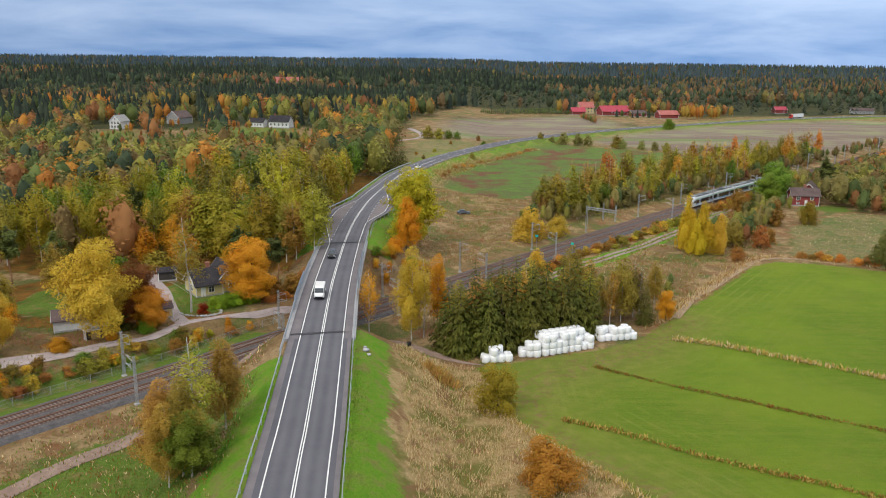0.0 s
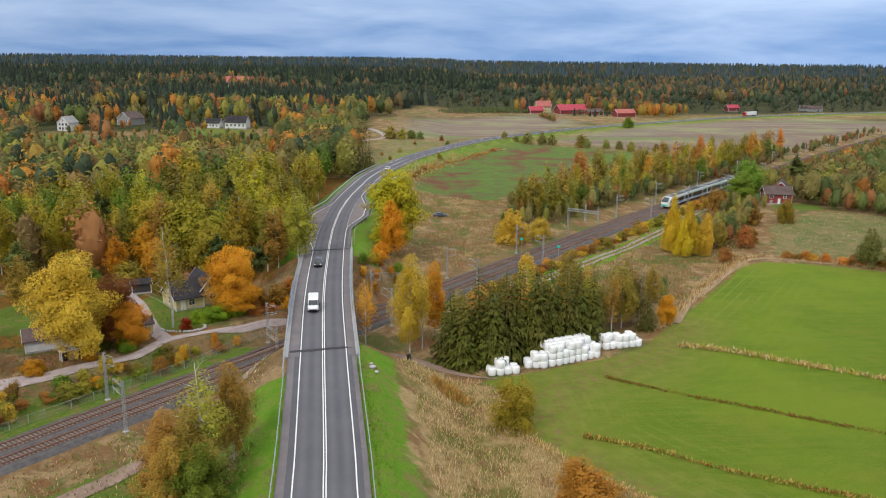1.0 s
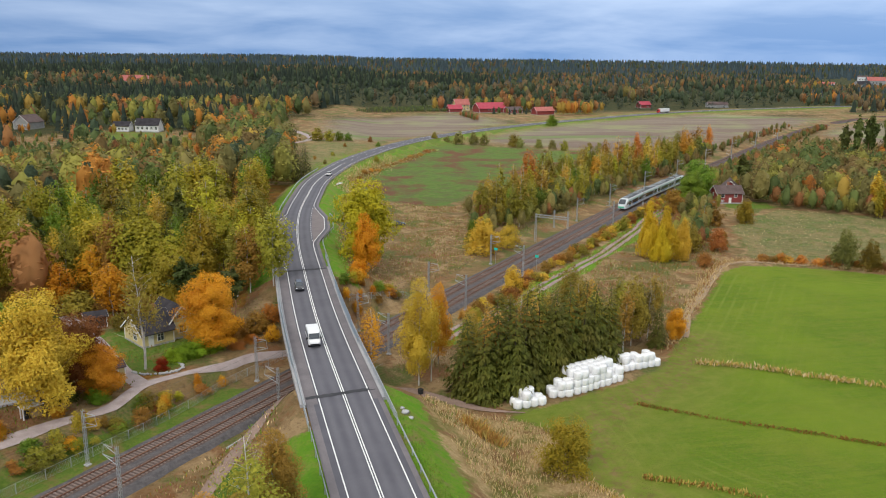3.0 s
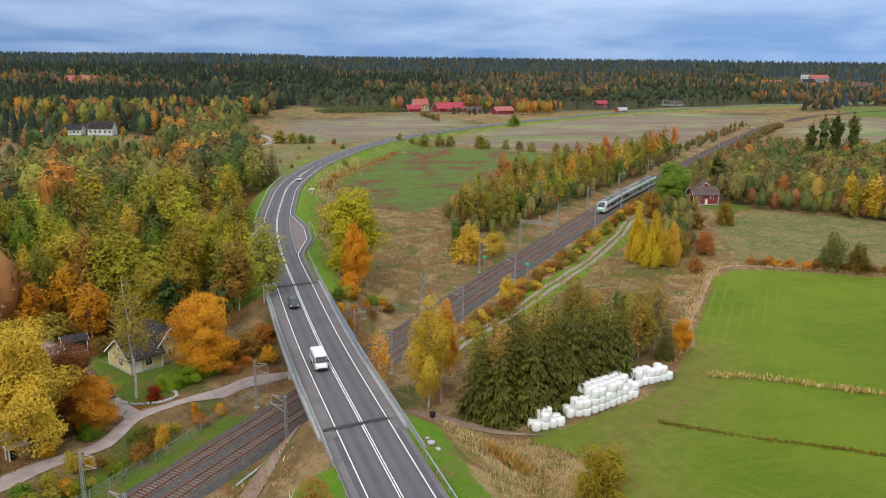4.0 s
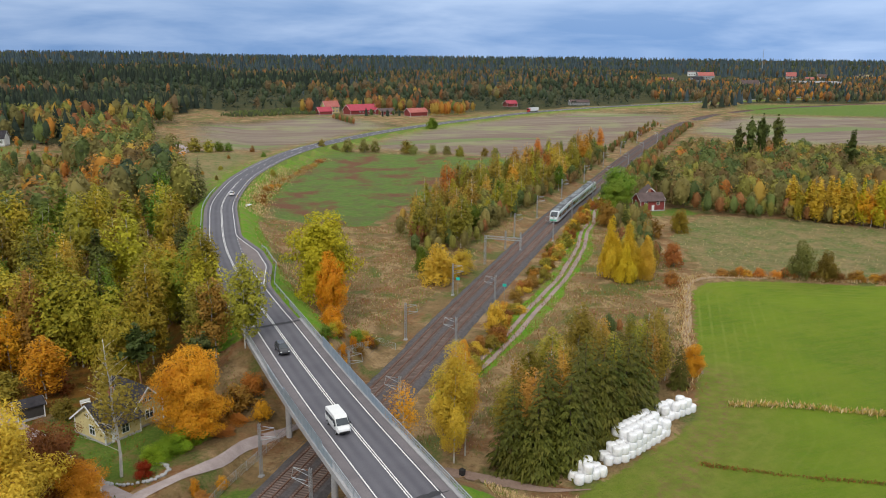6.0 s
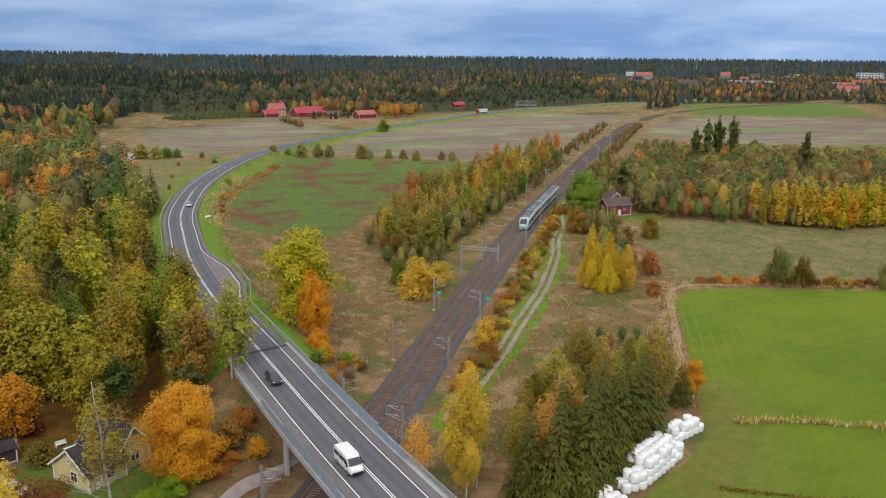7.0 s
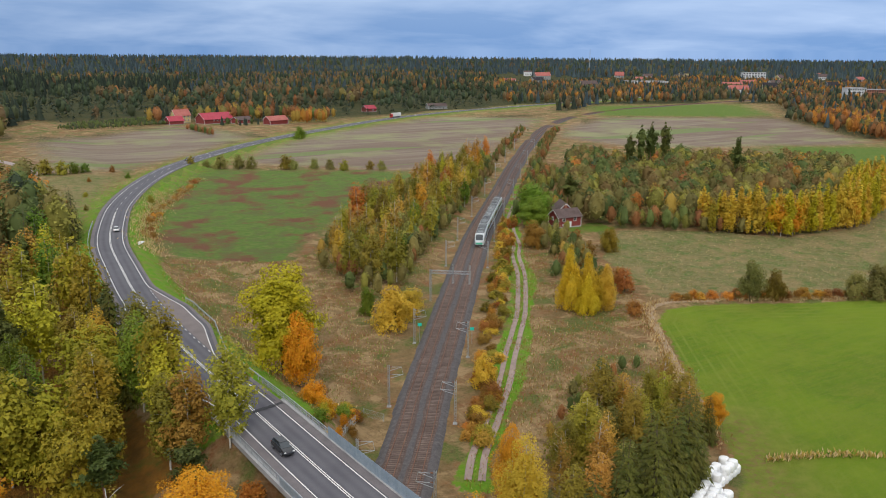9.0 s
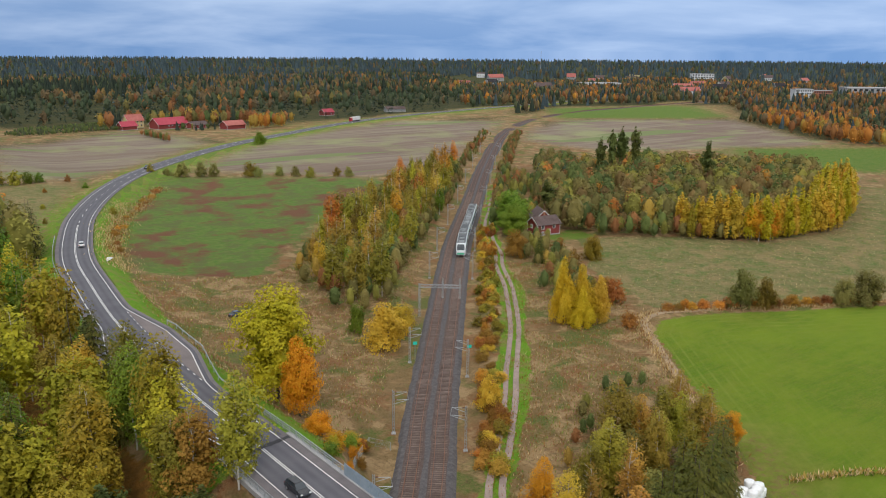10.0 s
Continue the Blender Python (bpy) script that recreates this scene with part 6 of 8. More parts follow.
def simple_tree(rng, kind, high, wide, fine):
    """A cheap tree. fine: about how many faces."""
    if kind == "spruce":
        return needled(rng, high, wide * 0.5, 16 if fine > 150 else 5, 8 if fine > 150 else 5, 4 if fine > 150 else 0) if fine > 150 or 20 < fine < 30 else tiers(rng, high, wide, 5 if fine > 60 else 3 if fine > 30 else 2 if fine > 14 else 1)
    low = high * (0.45 if kind == "pine" else 0.12)
    form = SHAPES["pine" if kind == "pine" else "maple" if rng.uniform() < 0.55 else "birch"]
    V, F, base = [], [], 0

    def core(n, m):
        nonlocal base
        v, f = lump(rng, (0, 0, low + (high - low) * 0.46), wide * 0.30, (high - low) * 0.42, n, m, 0.22)
        V.append(v)
        F.append(thirds(f) + base)
        base += len(v)

    def sprays(count, size, lobes):
        p, out = crown_points(rng, count, high * 0.98, low, wide * 0.5, form, lobes, 0.5, 0.8 if kind == "pine" else 1.5)
        v, f = cards(rng, p, wide * size, 0.3, out=out, hang=1.0)
        V.append(v)
        F.append(f + base)

    if fine > 150:
        core(6, 4)
        sprays(int(fine * 2.7), 0.075, 20)
    elif fine > 60:
        core(6, 3)
        sprays(150, 0.115, 14)
    elif fine > 14:
        core(6, 3)
        sprays(44, 0.20, 9)
    else:
        core(6, 2)
        sprays(14, 0.34, 5)
    return np.concatenate(V), np.concatenate(F)


def stock(seed, fine, count=9):
    r = np.random.RandomState(seed)
    return {k: [simple_tree(r, k, 1.0, w_, fine) for _ in range(count)] for k, w_ in (("spruce", 0.40), ("pine", 0.42), ("leaf", 0.62))}


def fill(wood, pts, stocked, table, seed, lo, hi, rough=0.55):
    r = np.random.RandomState(seed)
    if not len(pts):
        return
    xs, ys = np.array([p[0] for p in pts]), np.array([p[1] for p in pts])
    zs = land_z(xs, ys)
    for x, y, z in zip(xs, ys, zs):
        tint = choose(r, table(x, y))[0]
        kind = "spruce" if "spruce" in tint else "pine" if tint == "pine" else "leaf"
        v, f = stocked[kind][r.randint(len(stocked[kind]))]
        hgt = (lo + (hi - lo) * (rough * r.uniform() + (1 - rough) * float(lumps(x, y, 34, 77)))) * (1.14 if kind == "spruce" else 1.0)
        a, w = r.uniform(0, 6.283), hgt * r.uniform(0.85, 1.2)
        c, s = math.cos(a), math.sin(a)
        q = np.stack([(v[:, 0] * c - v[:, 1] * s) * w + x, (v[:, 0] * s + v[:, 1] * c) * w + y, v[:, 2] * hgt + z], -1)
        t0, t1 = TINTS[tint]
        wood.add(q, f, np.array(t0) + (np.array(t1) - np.array(t0)) * r.uniform())


def near_mix(x, y):
    return [("olive", 4.5), ("lime", 3), ("gold", 0.9), ("spruce", 2.6), ("pine", 2.4), ("green", 4), ("tan", 3), ("rust", 1.2), ("orange", 1.8)]


def autumn_mix(x, y):
    warm, hue = float(lumps(x, y, 95, 31)), float(lumps(x, y, 38, 32))
    dark = float(np.clip(step(0.62, 0.36, lumps(x, y, 48, 34)) + 0.5 * step(-190, -260, x), 0, 1))
    return [("spruce", 0.6 + 8 * dark), ("pine", 0.5 + 2.5 * dark), ("olive", 3.2), ("green", 2.4 * (1 - warm) + 0.4), ("lime", 1.5 * (1 - warm)), ("gold", 0.4 + 2.4 * warm * hue), ("orange", 0.3 + 7.5 * warm ** 2 * (1 - hue)), ("rust", 0.4 + 2.8 * warm)]


def dark_mix(x, y):
    k = 0.55 * float(lumps(x, y, 170, 33)) + 0.45 * float(lumps(x, y, 44, 35))
    az = float(np.degrees(np.arctan2(x, y)))
    w, hue = float(step(0.55, 0.72, k + 0.08 * step(10, 40, az))), float(lumps(x, y, 60, 37))
    # Farther east the trees turn to tints with haze in their colour.
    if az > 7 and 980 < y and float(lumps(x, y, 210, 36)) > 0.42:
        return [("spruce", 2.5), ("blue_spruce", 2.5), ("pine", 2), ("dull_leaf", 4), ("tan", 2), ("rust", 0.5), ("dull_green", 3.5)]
    return [("spruce", 11 - 9.5 * w), ("pine", 4.5 - 3.4 * w), ("dull_green", 0.6 + 3 * w), ("dull_leaf", 0.15 + 4 * w), ("olive", 1.5 * w), ("gold", 0.5 * w * hue), ("rust", 0.9 * w), ("orange", 0.7 * w * (1 - hue))]


def east_mix(x, y):
    warm = float(lumps(x, y, 80, 41))
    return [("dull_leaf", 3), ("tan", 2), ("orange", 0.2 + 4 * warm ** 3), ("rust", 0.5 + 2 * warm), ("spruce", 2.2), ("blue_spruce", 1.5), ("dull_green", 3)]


# Horizon trees: bluish, greyed tints that stand in for aerial haze.
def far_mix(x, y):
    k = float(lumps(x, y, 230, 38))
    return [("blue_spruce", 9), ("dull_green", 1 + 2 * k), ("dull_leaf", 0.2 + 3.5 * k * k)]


OPEN = TILLED + [MEADOW, HAY, CROP] + FAR_GREEN + FAR_OPEN


def free(x, y):
    ok = np.ones(np.shape(x), bool)
    for p in OPEN:
        ok &= ~inside(p, x, y)
    d, _, _ = far_from(ROAD, x, y)
    e, _, _ = far_from(RAIL, x, y)
    return ok & (d > 13) & (e > 11)


w1 = Wood()
OUTSIDE = [(-33, 198), (-33, 250), (-31, 300), (-34, 330), (-60, 300), (-95, 260), (-112, 235), (-110, 194), (-74, 197), (-55, 197)]


def in_view_lane(x, y, reach):
    """Whether a spot lies in the open strip before one of the houses."""
    hit = np.zeros(np.shape(x), bool)
    for hx, hy in HOUSES_FREE:
        d = Vector((-10 - hx, 60 - hy)).normalized()
        a, b = (x - hx) * d.x + (y - hy) * d.y, (x - hx) * d.y - (y - hy) * d.x
        hit |= (a > -13) & (a < reach) & (np.abs(b) < 15)
    return hit


HOUSES_FREE = [(-210, 530), (-183, 575), (-103, 556), (-114, 557), (-126, 560), (-205, 1105), (150, 745), (180, 745), (200, 732), (129, 764), (119, 748), (258, 742)]
w1_stock = stock(1, 155)
spots = [p for p in scatter(LEFT, 7.8, 41, free) if not inside(OUTSIDE, p[0], p[1])]
fill(w1, [p for p in spots if not in_view_lane(p[0], p[1], 230)], w1_stock, near_mix, 42, 14.5, 21.5)
fill(w1, [p for p in spots if in_view_lane(p[0], p[1], 230)], w1_stock, near_mix, 43, 6, 10)
w1.build("near_wood", "dense mixed birch and spruce wood in early autumn colours")
w5 = Wood()
LOW = [(140, 300), (160, 286), (176, 276), (226, 258), (300, 290), (340, 320), (330, 352), (268, 392), (210, 385), (170, 345)]


def low_mix(x, y):
    return [("olive", 6), ("lime", 2.2), ("gold", 0.5), ("spruce", 1.6), ("green", 4), ("tan", 2), ("rust", 0.6), ("orange", 0.45)]


fill(w5, scatter(LOW, 5.6, 43, free), stock(7, 155), low_mix, 44, 9.5, 16)
w5.build("low_wood", "low mixed wood of birch and aspen in autumn colours")
w6 = Wood()
THICK = [[(30, 258), (46, 266), (64, 290), (84, 308), (106, 330), (132, 356), (162, 392), (200, 432), (206, 448), (188, 448), (156, 424), (126, 396), (100, 372), (74, 350), (48, 320), (36, 300), (30, 280)],
         [(80, 240), (92, 232), (108, 262), (120, 278), (128, 296), (112, 292), (98, 270), (86, 254)], [(10, 160), (26, 172), (44, 178), (52, 182), (58, 192), (50, 196), (34, 190), (18, 176)],
         [(122, 318), (150, 300), (176, 340), (210, 380), (200, 400), (168, 368)]]


def scrub_mix(x, y):
    return [("olive", 4.5), ("rust", 1.0), ("gold", 0.7), ("green", 2.5), ("lime", 2.2)]


for n_, poly in enumerate(THICK):
    fill(w6, scatter(poly, 4.9 if n_ else 4.6, 91 + n_, free if n_ in (0,) else None), stock(11 + n_, 155), scrub_mix, 95 + n_, 3.0, 9.0 if n_ != 2 else 4.5)
rail_scrub = np.random.RandomState(99)
edge_pts = []
for k_ in range(330):
    s_ = rail_scrub.uniform(190, 520)
    off_ = rail_scrub.uniform(8.5, 15.0) * (1 if rail_scrub.uniform() < 0.55 else -1)
    p_, d_, n_ = along_rail(s_)
    edge_pts.append((p_.x + n_.x * off_, p_.y + n_.y * off_))
fill(w6, edge_pts, stock(19, 155), lambda x, y: [("olive", 4), ("tan", 3), ("rust", 1.5), ("green", 2), ("orange", 0.4)], 99, 1.8, 6.5, 0.8)
fill(w6, scatter([(176, 350), (196, 372), (226, 404), (252, 432), (268, 424), (248, 392), (222, 366), (196, 346)], 6.0, 100), stock(20, 155), lambda x, y: [("olive", 4), ("green", 3), ("tan", 2), ("pine", 1.5), ("spruce", 1.5)], 101, 7, 14)
fill(w6, scatter([(146, 287), (158, 277), (171, 267), (180, 254), (188, 256), (178, 276), (162, 294), (148, 300)], 4.0, 97), stock(17, 155), lambda x, y: [("olive", 3), ("green", 3), ("tan", 3), ("rust", 1.2), ("lime", 1.5)], 98, 5.0, 11.0)
w6.build("scrub_thicket", "young birch and willow thicket in autumn colours")
w2 = Wood()
SEEN = lambda x, y: (np.degrees(np.arctan2(x + 30, y - 40)) > -38) & (np.degrees(np.arctan2(x + 30, y - 40)) < 74)
# garden belt and copses in the middle distance
BELT = [(-420, 400), (-200, 420), (-90, 470), (-38, 470), (-30, 500), (-28, 560), (-10, 660), (20, 720), (60, 780), (-100, 900), (-500, 900), (-700, 600)]


def belt_free(x, y):
    return free(x, y) & (lumps(x, y, 55, 44) > 0.22) & ~in_view_lane(x, y, 130)


fill(w2, scatter(BELT, 10.0, 51, belt_free), stock(2, 90, 14), lambda x, y: autumn_mix(x, y) if y < 690 + 60 * lumps(x, y, 90, 39) else dark_mix(x, y), 52, 10.5, 19)
# orchard rows on the slope, farm hedge and trees, orange trees along the far field
rows_pts = [(34 + 84 * u + 2.2 * v, 731 + 20 * u + 6.0 * v) for v in range(10) for u in np.linspace(0, 1, 46)]
fill(w2, rows_pts, stock(21, 24), lambda x, y: [("green", 4), ("dull_green", 3), ("spruce", 3)], 22, 2.6, 4.2)
fill(w2, [(117 + 0.1 * i + (i % 3), 700 - 3.1 * i) for i in range(17)], stock(23, 90), lambda x, y: [("olive", 3), ("green", 3), ("rust", 2)], 24, 4.5, 7.5)
fill(w2, scatter([(146, 722), (186, 706), (190, 700), (178, 716), (150, 730)], 5.5, 25), stock(25, 90), lambda x, y: [("spruce", 3), ("green", 2), ("olive", 1)], 26, 4, 8)
fill(w2, scatter([(100, 760), (240, 728), (262, 740), (215, 768), (110, 785)], 8.5, 27, lambda x, y: np.hypot(x - 131, y - 762) > 13), stock(27, 110), lambda x, y: [("olive", 3), ("gold", 2), ("spruce", 3), ("rust", 2), ("green", 1)], 28, 9, 17)
fill(w2, scatter([(202, 704), (238, 706), (246, 722), (206, 716)], 6.5, 29), stock(29, 110), lambda x, y: [("orange", 4), ("gold", 3)], 30, 9, 14)
fill(w2, scatter([(498, 384), (640, 552), (672, 545), (700, 500), (524, 366)], 10.5, 31), stock(31, 110), lambda x, y: [("orange", 5), ("rust", 3), ("gold", 2), ("spruce", 0.8)], 32, 9, 15)
fill(w2, scatter([(-138, 548), (-118, 545), (-112, 540), (-136, 538)], 6.5, 33) + scatter([(-196, 566), (-172, 560), (-176, 548), (-200, 552)], 7.0, 34) + scatter([(-204, 512), (-190, 524), (-188, 510)], 6.5, 35) + scatter([(-98, 548), (-84, 552), (-84, 536), (-96, 538)], 7.0, 36),
     stock(35, 110), lambda x, y: [("orange", 4), ("rust", 2), ("gold", 2), ("green", 1)], 36, 4.5, 8)
fill(w2, [p for p in scatter([(-235, 520), (-80, 545), (-70, 440), (-180, 400)], 9.5, 37) if in_view_lane(p[0], p[1], 130) and not in_view_lane(p[0], p[1], 26)], stock(37, 110), lambda x, y: [("green", 3), ("olive", 2), ("rust", 1), ("orange", 1)], 38, 2.0, 5.0)
w2.build("garden_belt_wood", "autumn-coloured trees between scattered houses")
w3 = Wood()
def ridge_free(x, y):
    return free(x, y) & SEEN(x, y) & ~in_view_lane(x, y, 60)


RIDGE = [(-1500, 700), (-500, 900), (-100, 900), (18, 790), (130, 815), (240, 768), (330, 765), (430, 790), (700, 1000), (1100, 1700), (-900, 1700)]
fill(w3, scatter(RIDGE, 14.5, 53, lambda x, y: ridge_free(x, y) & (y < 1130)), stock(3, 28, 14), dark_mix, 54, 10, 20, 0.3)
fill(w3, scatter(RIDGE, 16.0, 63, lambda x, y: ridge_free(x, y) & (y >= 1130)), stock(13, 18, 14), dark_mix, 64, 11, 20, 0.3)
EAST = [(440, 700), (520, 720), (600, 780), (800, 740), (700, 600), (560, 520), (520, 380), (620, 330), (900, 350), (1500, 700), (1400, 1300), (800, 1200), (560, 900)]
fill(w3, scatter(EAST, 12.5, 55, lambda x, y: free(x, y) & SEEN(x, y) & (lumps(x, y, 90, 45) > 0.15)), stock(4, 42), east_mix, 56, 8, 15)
w3.build("ridge_forest", "dark spruce forest with autumn birches on the ridge")
w4 = Wood()


def ring(r0, r1, gap, seed):
    r = np.random.RandomState(seed)
    n = int((r1 * r1 - r0 * r0) * math.radians(112) / 2 / gap ** 2)
    rad, az = np.sqrt(r.uniform(r0 * r0, r1 * r1, n)), np.radians(r.uniform(-38, 74, n))
    x, y = -30 + rad * np.sin(az), 40 + rad * np.cos(az)
    ok = ~inside(RIDGE, x, y) & ~inside(EAST, x, y) & (lumps(x, y, 260, 46) > 0.2)
    return list(zip(x[ok], y[ok]))


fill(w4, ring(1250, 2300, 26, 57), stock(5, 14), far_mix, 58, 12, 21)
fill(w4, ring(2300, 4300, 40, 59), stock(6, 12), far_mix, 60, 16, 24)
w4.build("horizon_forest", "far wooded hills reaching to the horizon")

# ---- buildings ----
M_YELLOW_WALL = boarded("pale_yellow_boards", (0.66, 0.55, 0.27))
M_WHITE_WALL = boarded("white_boards", (0.74, 0.75, 0.76))
M_RED_WALL = boarded("falu_red_boards", (0.26, 0.045, 0.04))
M_GREY_WALL = boarded("grey_boards", (0.34, 0.34, 0.33))
M_TAN_WALL = boarded("tan_boards", (0.50, 0.34, 0.17))
M_DARK_WALL = boarded("dark_brown_boards", (0.05, 0.045, 0.042))
M_ROOF_DARK = plain("dark_felt_roof", (0.032, 0.03, 0.034), (0.06, 0.055, 0.06), 0.9, 0.5, 3.0, spec=0.1)
M_ROOF_BROWN = plain("weathered_brown_roof", (0.09, 0.062, 0.058), (0.14, 0.10, 0.094), 0.85, 0.5, 3.0)
M_ROOF_RED = plain("red_sheet_roof", (0.36, 0.04, 0.065), (0.44, 0.06, 0.09), 0.6, 0.3, 2.0)
M_ROOF_TILE = plain("orange_red_tiles", (0.36, 0.11, 0.095), (0.46, 0.16, 0.135), 0.85, 0.4, 2.0)
M_BRICK = plain("red_brick", (0.30, 0.12, 0.08), (0.40, 0.18, 0.12), 0.9, 0.6, 4.0)


def add_window(h, x, y, z, w, hh, facing, frame_mat):
    """A window on the wall whose outward normal is facing: (1,0), (-1,0), (0,1) or (0,-1) in the house's own axes."""
    fx, fy = facing
    k = Kit()

    def bit(u0, u1, v0, v1, out, thick):
        cu, cv = (u0 + u1) / 2, (v0 + v1) / 2
        c = (x + fx * out + (0 if fx else cu), y + fy * out + (cu if fx else 0), z + cv)
        s = (thick if fx else u1 - u0, u1 - u0 if fx else thick, v1 - v0)
        return c, s
    e = 0.11
    for u0, u1, v0, v1 in ((-w / 2 - e, w / 2 + e, hh / 2, hh / 2 + e), (-w / 2 - e, w / 2 + e, -hh / 2 - e, -hh / 2), (-w / 2 - e, -w / 2, -hh / 2, hh / 2), (w / 2, w / 2 + e, -hh / 2, hh / 2),
                           (-0.03, 0.03, -hh / 2, hh / 2), (-w / 2, w / 2, hh * 0.12, hh * 0.12 + 0.05)):
        k.box(*bit(u0, u1, v0, v1, 0.03, 0.07))
    win = part("window", k.mesh("window", frame_mat), h, "white-framed window")
    k = Kit()
    k.box(*bit(-w / 2, w / 2, -hh / 2, hh / 2, 0.012, 0.03))
    part("pane", k.mesh("pane", M_GLASS), win, "dark glass pane")


def house(name, label, x, y, deg, L, W, eave, ridge, wall, roof, wins=(), over=0.45, chimney=None, door=None, z=None, trim=None, group="", category="house", tall_base=0.35):
    """A gabled house, its ridge along its own x axis. wins: (side, along, height, width, tall), side 'f','b','l','r'."""
    h = tagged(new(name), label, category, group)
    trim = trim or M_WHITE
    k = Kit()
    k.prism([(-W / 2, 0), (W / 2, 0), (W / 2, eave), (0, ridge), (-W / 2, eave)], -L / 2, L / 2)
    part("wall", k.mesh("wall", wall), h)
    k = Kit()
    k.box((0, 0, 0.0), (L + 0.12, W + 0.12, 2 * tall_base))
    part("plinth", k.mesh("plinth", M_CONCRETE), h, "grey concrete plinth")
    s = (ridge - eave) / (W / 2)
    k = Kit()
    yo, zo, th = W / 2 + over, eave - s * over, 0.16
    k.prism([(-yo, zo + 0.02), (0, ridge + 0.02), (yo, zo + 0.02), (yo, zo + 0.02 + th), (0, ridge + 0.02 + th), (-yo, zo + 0.02 + th)], -L / 2 - over, L / 2 + over)
    part("roof", k.mesh("roof", roof), h)
    for e in (-1, 1):
        for q in (-1, 1):
            k = Kit()
            k.bar((e * (L / 2 + over + 0.02), q * yo, zo), (e * (L / 2 + over + 0.02), 0, ridge), 0.05, 0.24)
            part("bargeboard", k.mesh("bargeboard", trim), h, "white bargeboard")
            k = Kit()
            k.box((e * (L / 2 + 0.005), q * (W / 2 + 0.005), eave / 2), (0.16, 0.16, eave))
            part("corner_board", k.mesh("corner_board", trim), h, "white corner board")
    for side, along, zz, w, hh in wins:
        if side in "fb":
            q = -1 if side == "f" else 1
            add_window(h, along, q * W / 2, zz, w, hh, (0, q), trim)
        else:
            q = -1 if side == "l" else 1
            add_window(h, q * L / 2, along, zz, w, hh, (q, 0), trim)
    if door:
        side, along, dmat = door
        q = -1 if side == "f" else 1
        k = Kit()
        k.box((along, q * (W / 2 + 0.03), 1.15), (1.0, 0.08, 2.05))
        part("door", k.mesh("door", dmat, 0.01), h, "panelled house door")
    for cx, cy in chimney or ():
        k = Kit()
        k.box((cx, cy, ridge + 0.25), (0.75, 0.6, 1.7))
        k.box((cx, cy, ridge + 1.15), (0.9, 0.75, 0.15))
        part("chimney", k.mesh("chimney", M_BRICK), h, "brick chimney")
    return at(h, x, y, ground(x, y) - 0.05 if z is None else z, deg)


# yellow cottage with its gabled wing
U = Vector((0.83, 0.56))
V_ = Vector((0.56, -0.83))
o = Vector((-56.3, 175.6)) + U * 2.9 + V_ * 3.65
house("cottage", "pale yellow wooden cottage with a dark felt roof in its garden", o.x, o.y, 34.0, 5.8, 7.3, 2.7, 5.4, M_YELLOW_WALL, M_ROOF_DARK,
      [("l", -0.6, 1.6, 1.2, 1.3), ("l", 0.3, 3.6, 0.45, 0.5), ("f", 0.4, 1.5, 1.1, 1.2), ("b", 0, 1.5, 1.0, 1.2)], 0.5, [(1.0, 0.2)], ("f", -1.4, M_WHITE))
o = Vector((-56.3, 175.6)) + U * 7.9 + V_ * 2.6
house("cottage_wing", "pale yellow gabled cottage wing with white-framed windows", o.x, o.y, 34.0 - 90, 7.6, 5.2, 3.3, 6.2, M_YELLOW_WALL, M_ROOF_DARK,
      [("r", 0.2, 1.8, 1.3, 1.3), ("r", -0.5, 4.3, 0.5, 0.7), ("r", 0.5, 4.3, 0.5, 0.7), ("b", 1.5, 1.7, 1.0, 1.2)], 0.45)
# white garage, small shed, cabin, dark shed
house("garage", "long white wooden garage with a brown roof under the trees", -68.2, 150.6, 24, 10.5, 5.6, 2.3, 3.6, M_WHITE_WALL, M_ROOF_BROWN, [], 0.4, category="garage")
house("cabin", "small pale yellow garden cabin with a grey roof", -55.0, 156.0, 30, 3.4, 2.8, 2.1, 3.0, M_YELLOW_WALL, M_ROOF_BROWN, [("f", 0.2, 1.3, 0.7, 0.7)], 0.25, category="cabin")
house("shed", "black-stained open garden shed beside the drive", -63.2, 184.0, 20, 3.8, 3.0, 2.2, 2.9, M_DARK_WALL, M_ROOF_DARK, [], 0.3, category="shed")


def bin_shelter():
    b = tagged(new("waste_shelter"), "small tan waste-bin shelter with a white-edged flat roof", "shelter")
    k = Kit()
    k.box((0, 0.5, 0.8), (2.7, 0.1, 1.6))
    k.box((0.55, -0.45, 0.75), (1.6, 0.08, 1.5))
    k.box((1.3, 0, 0.8), (0.1, 1.0, 1.6))
    part("wall", k.mesh("wall", M_TAN_WALL), b)
    k = Kit()
    for x in (-1.35, 1.35):
        for y in (-0.5, 0.5):
            k.box((x, y, 0.85), (0.14, 0.14, 1.7))
    part("post", k.mesh("post", M_WHITE), b, "white corner posts")
    k = Kit()
    k.box((0, 0, 1.78), (3.1, 1.5, 0.16))
    part("roof", k.mesh("roof", M_WHITE, 0.02), b, "white-edged roof slab")
    k = Kit()
    k.box((-0.75, -0.1, 0.55), (0.55, 0.6, 1.05), None, 1.08)
    k.box((-0.75, -0.1, 1.12), (0.62, 0.68, 0.08))
    part("bin", k.mesh("bin", M_BLACK, 0.03), b, "black wheeled waste bin")
    at(b, -63.4, 142.9, ground(-63.4, 142.9), 38)


bin_shelter()
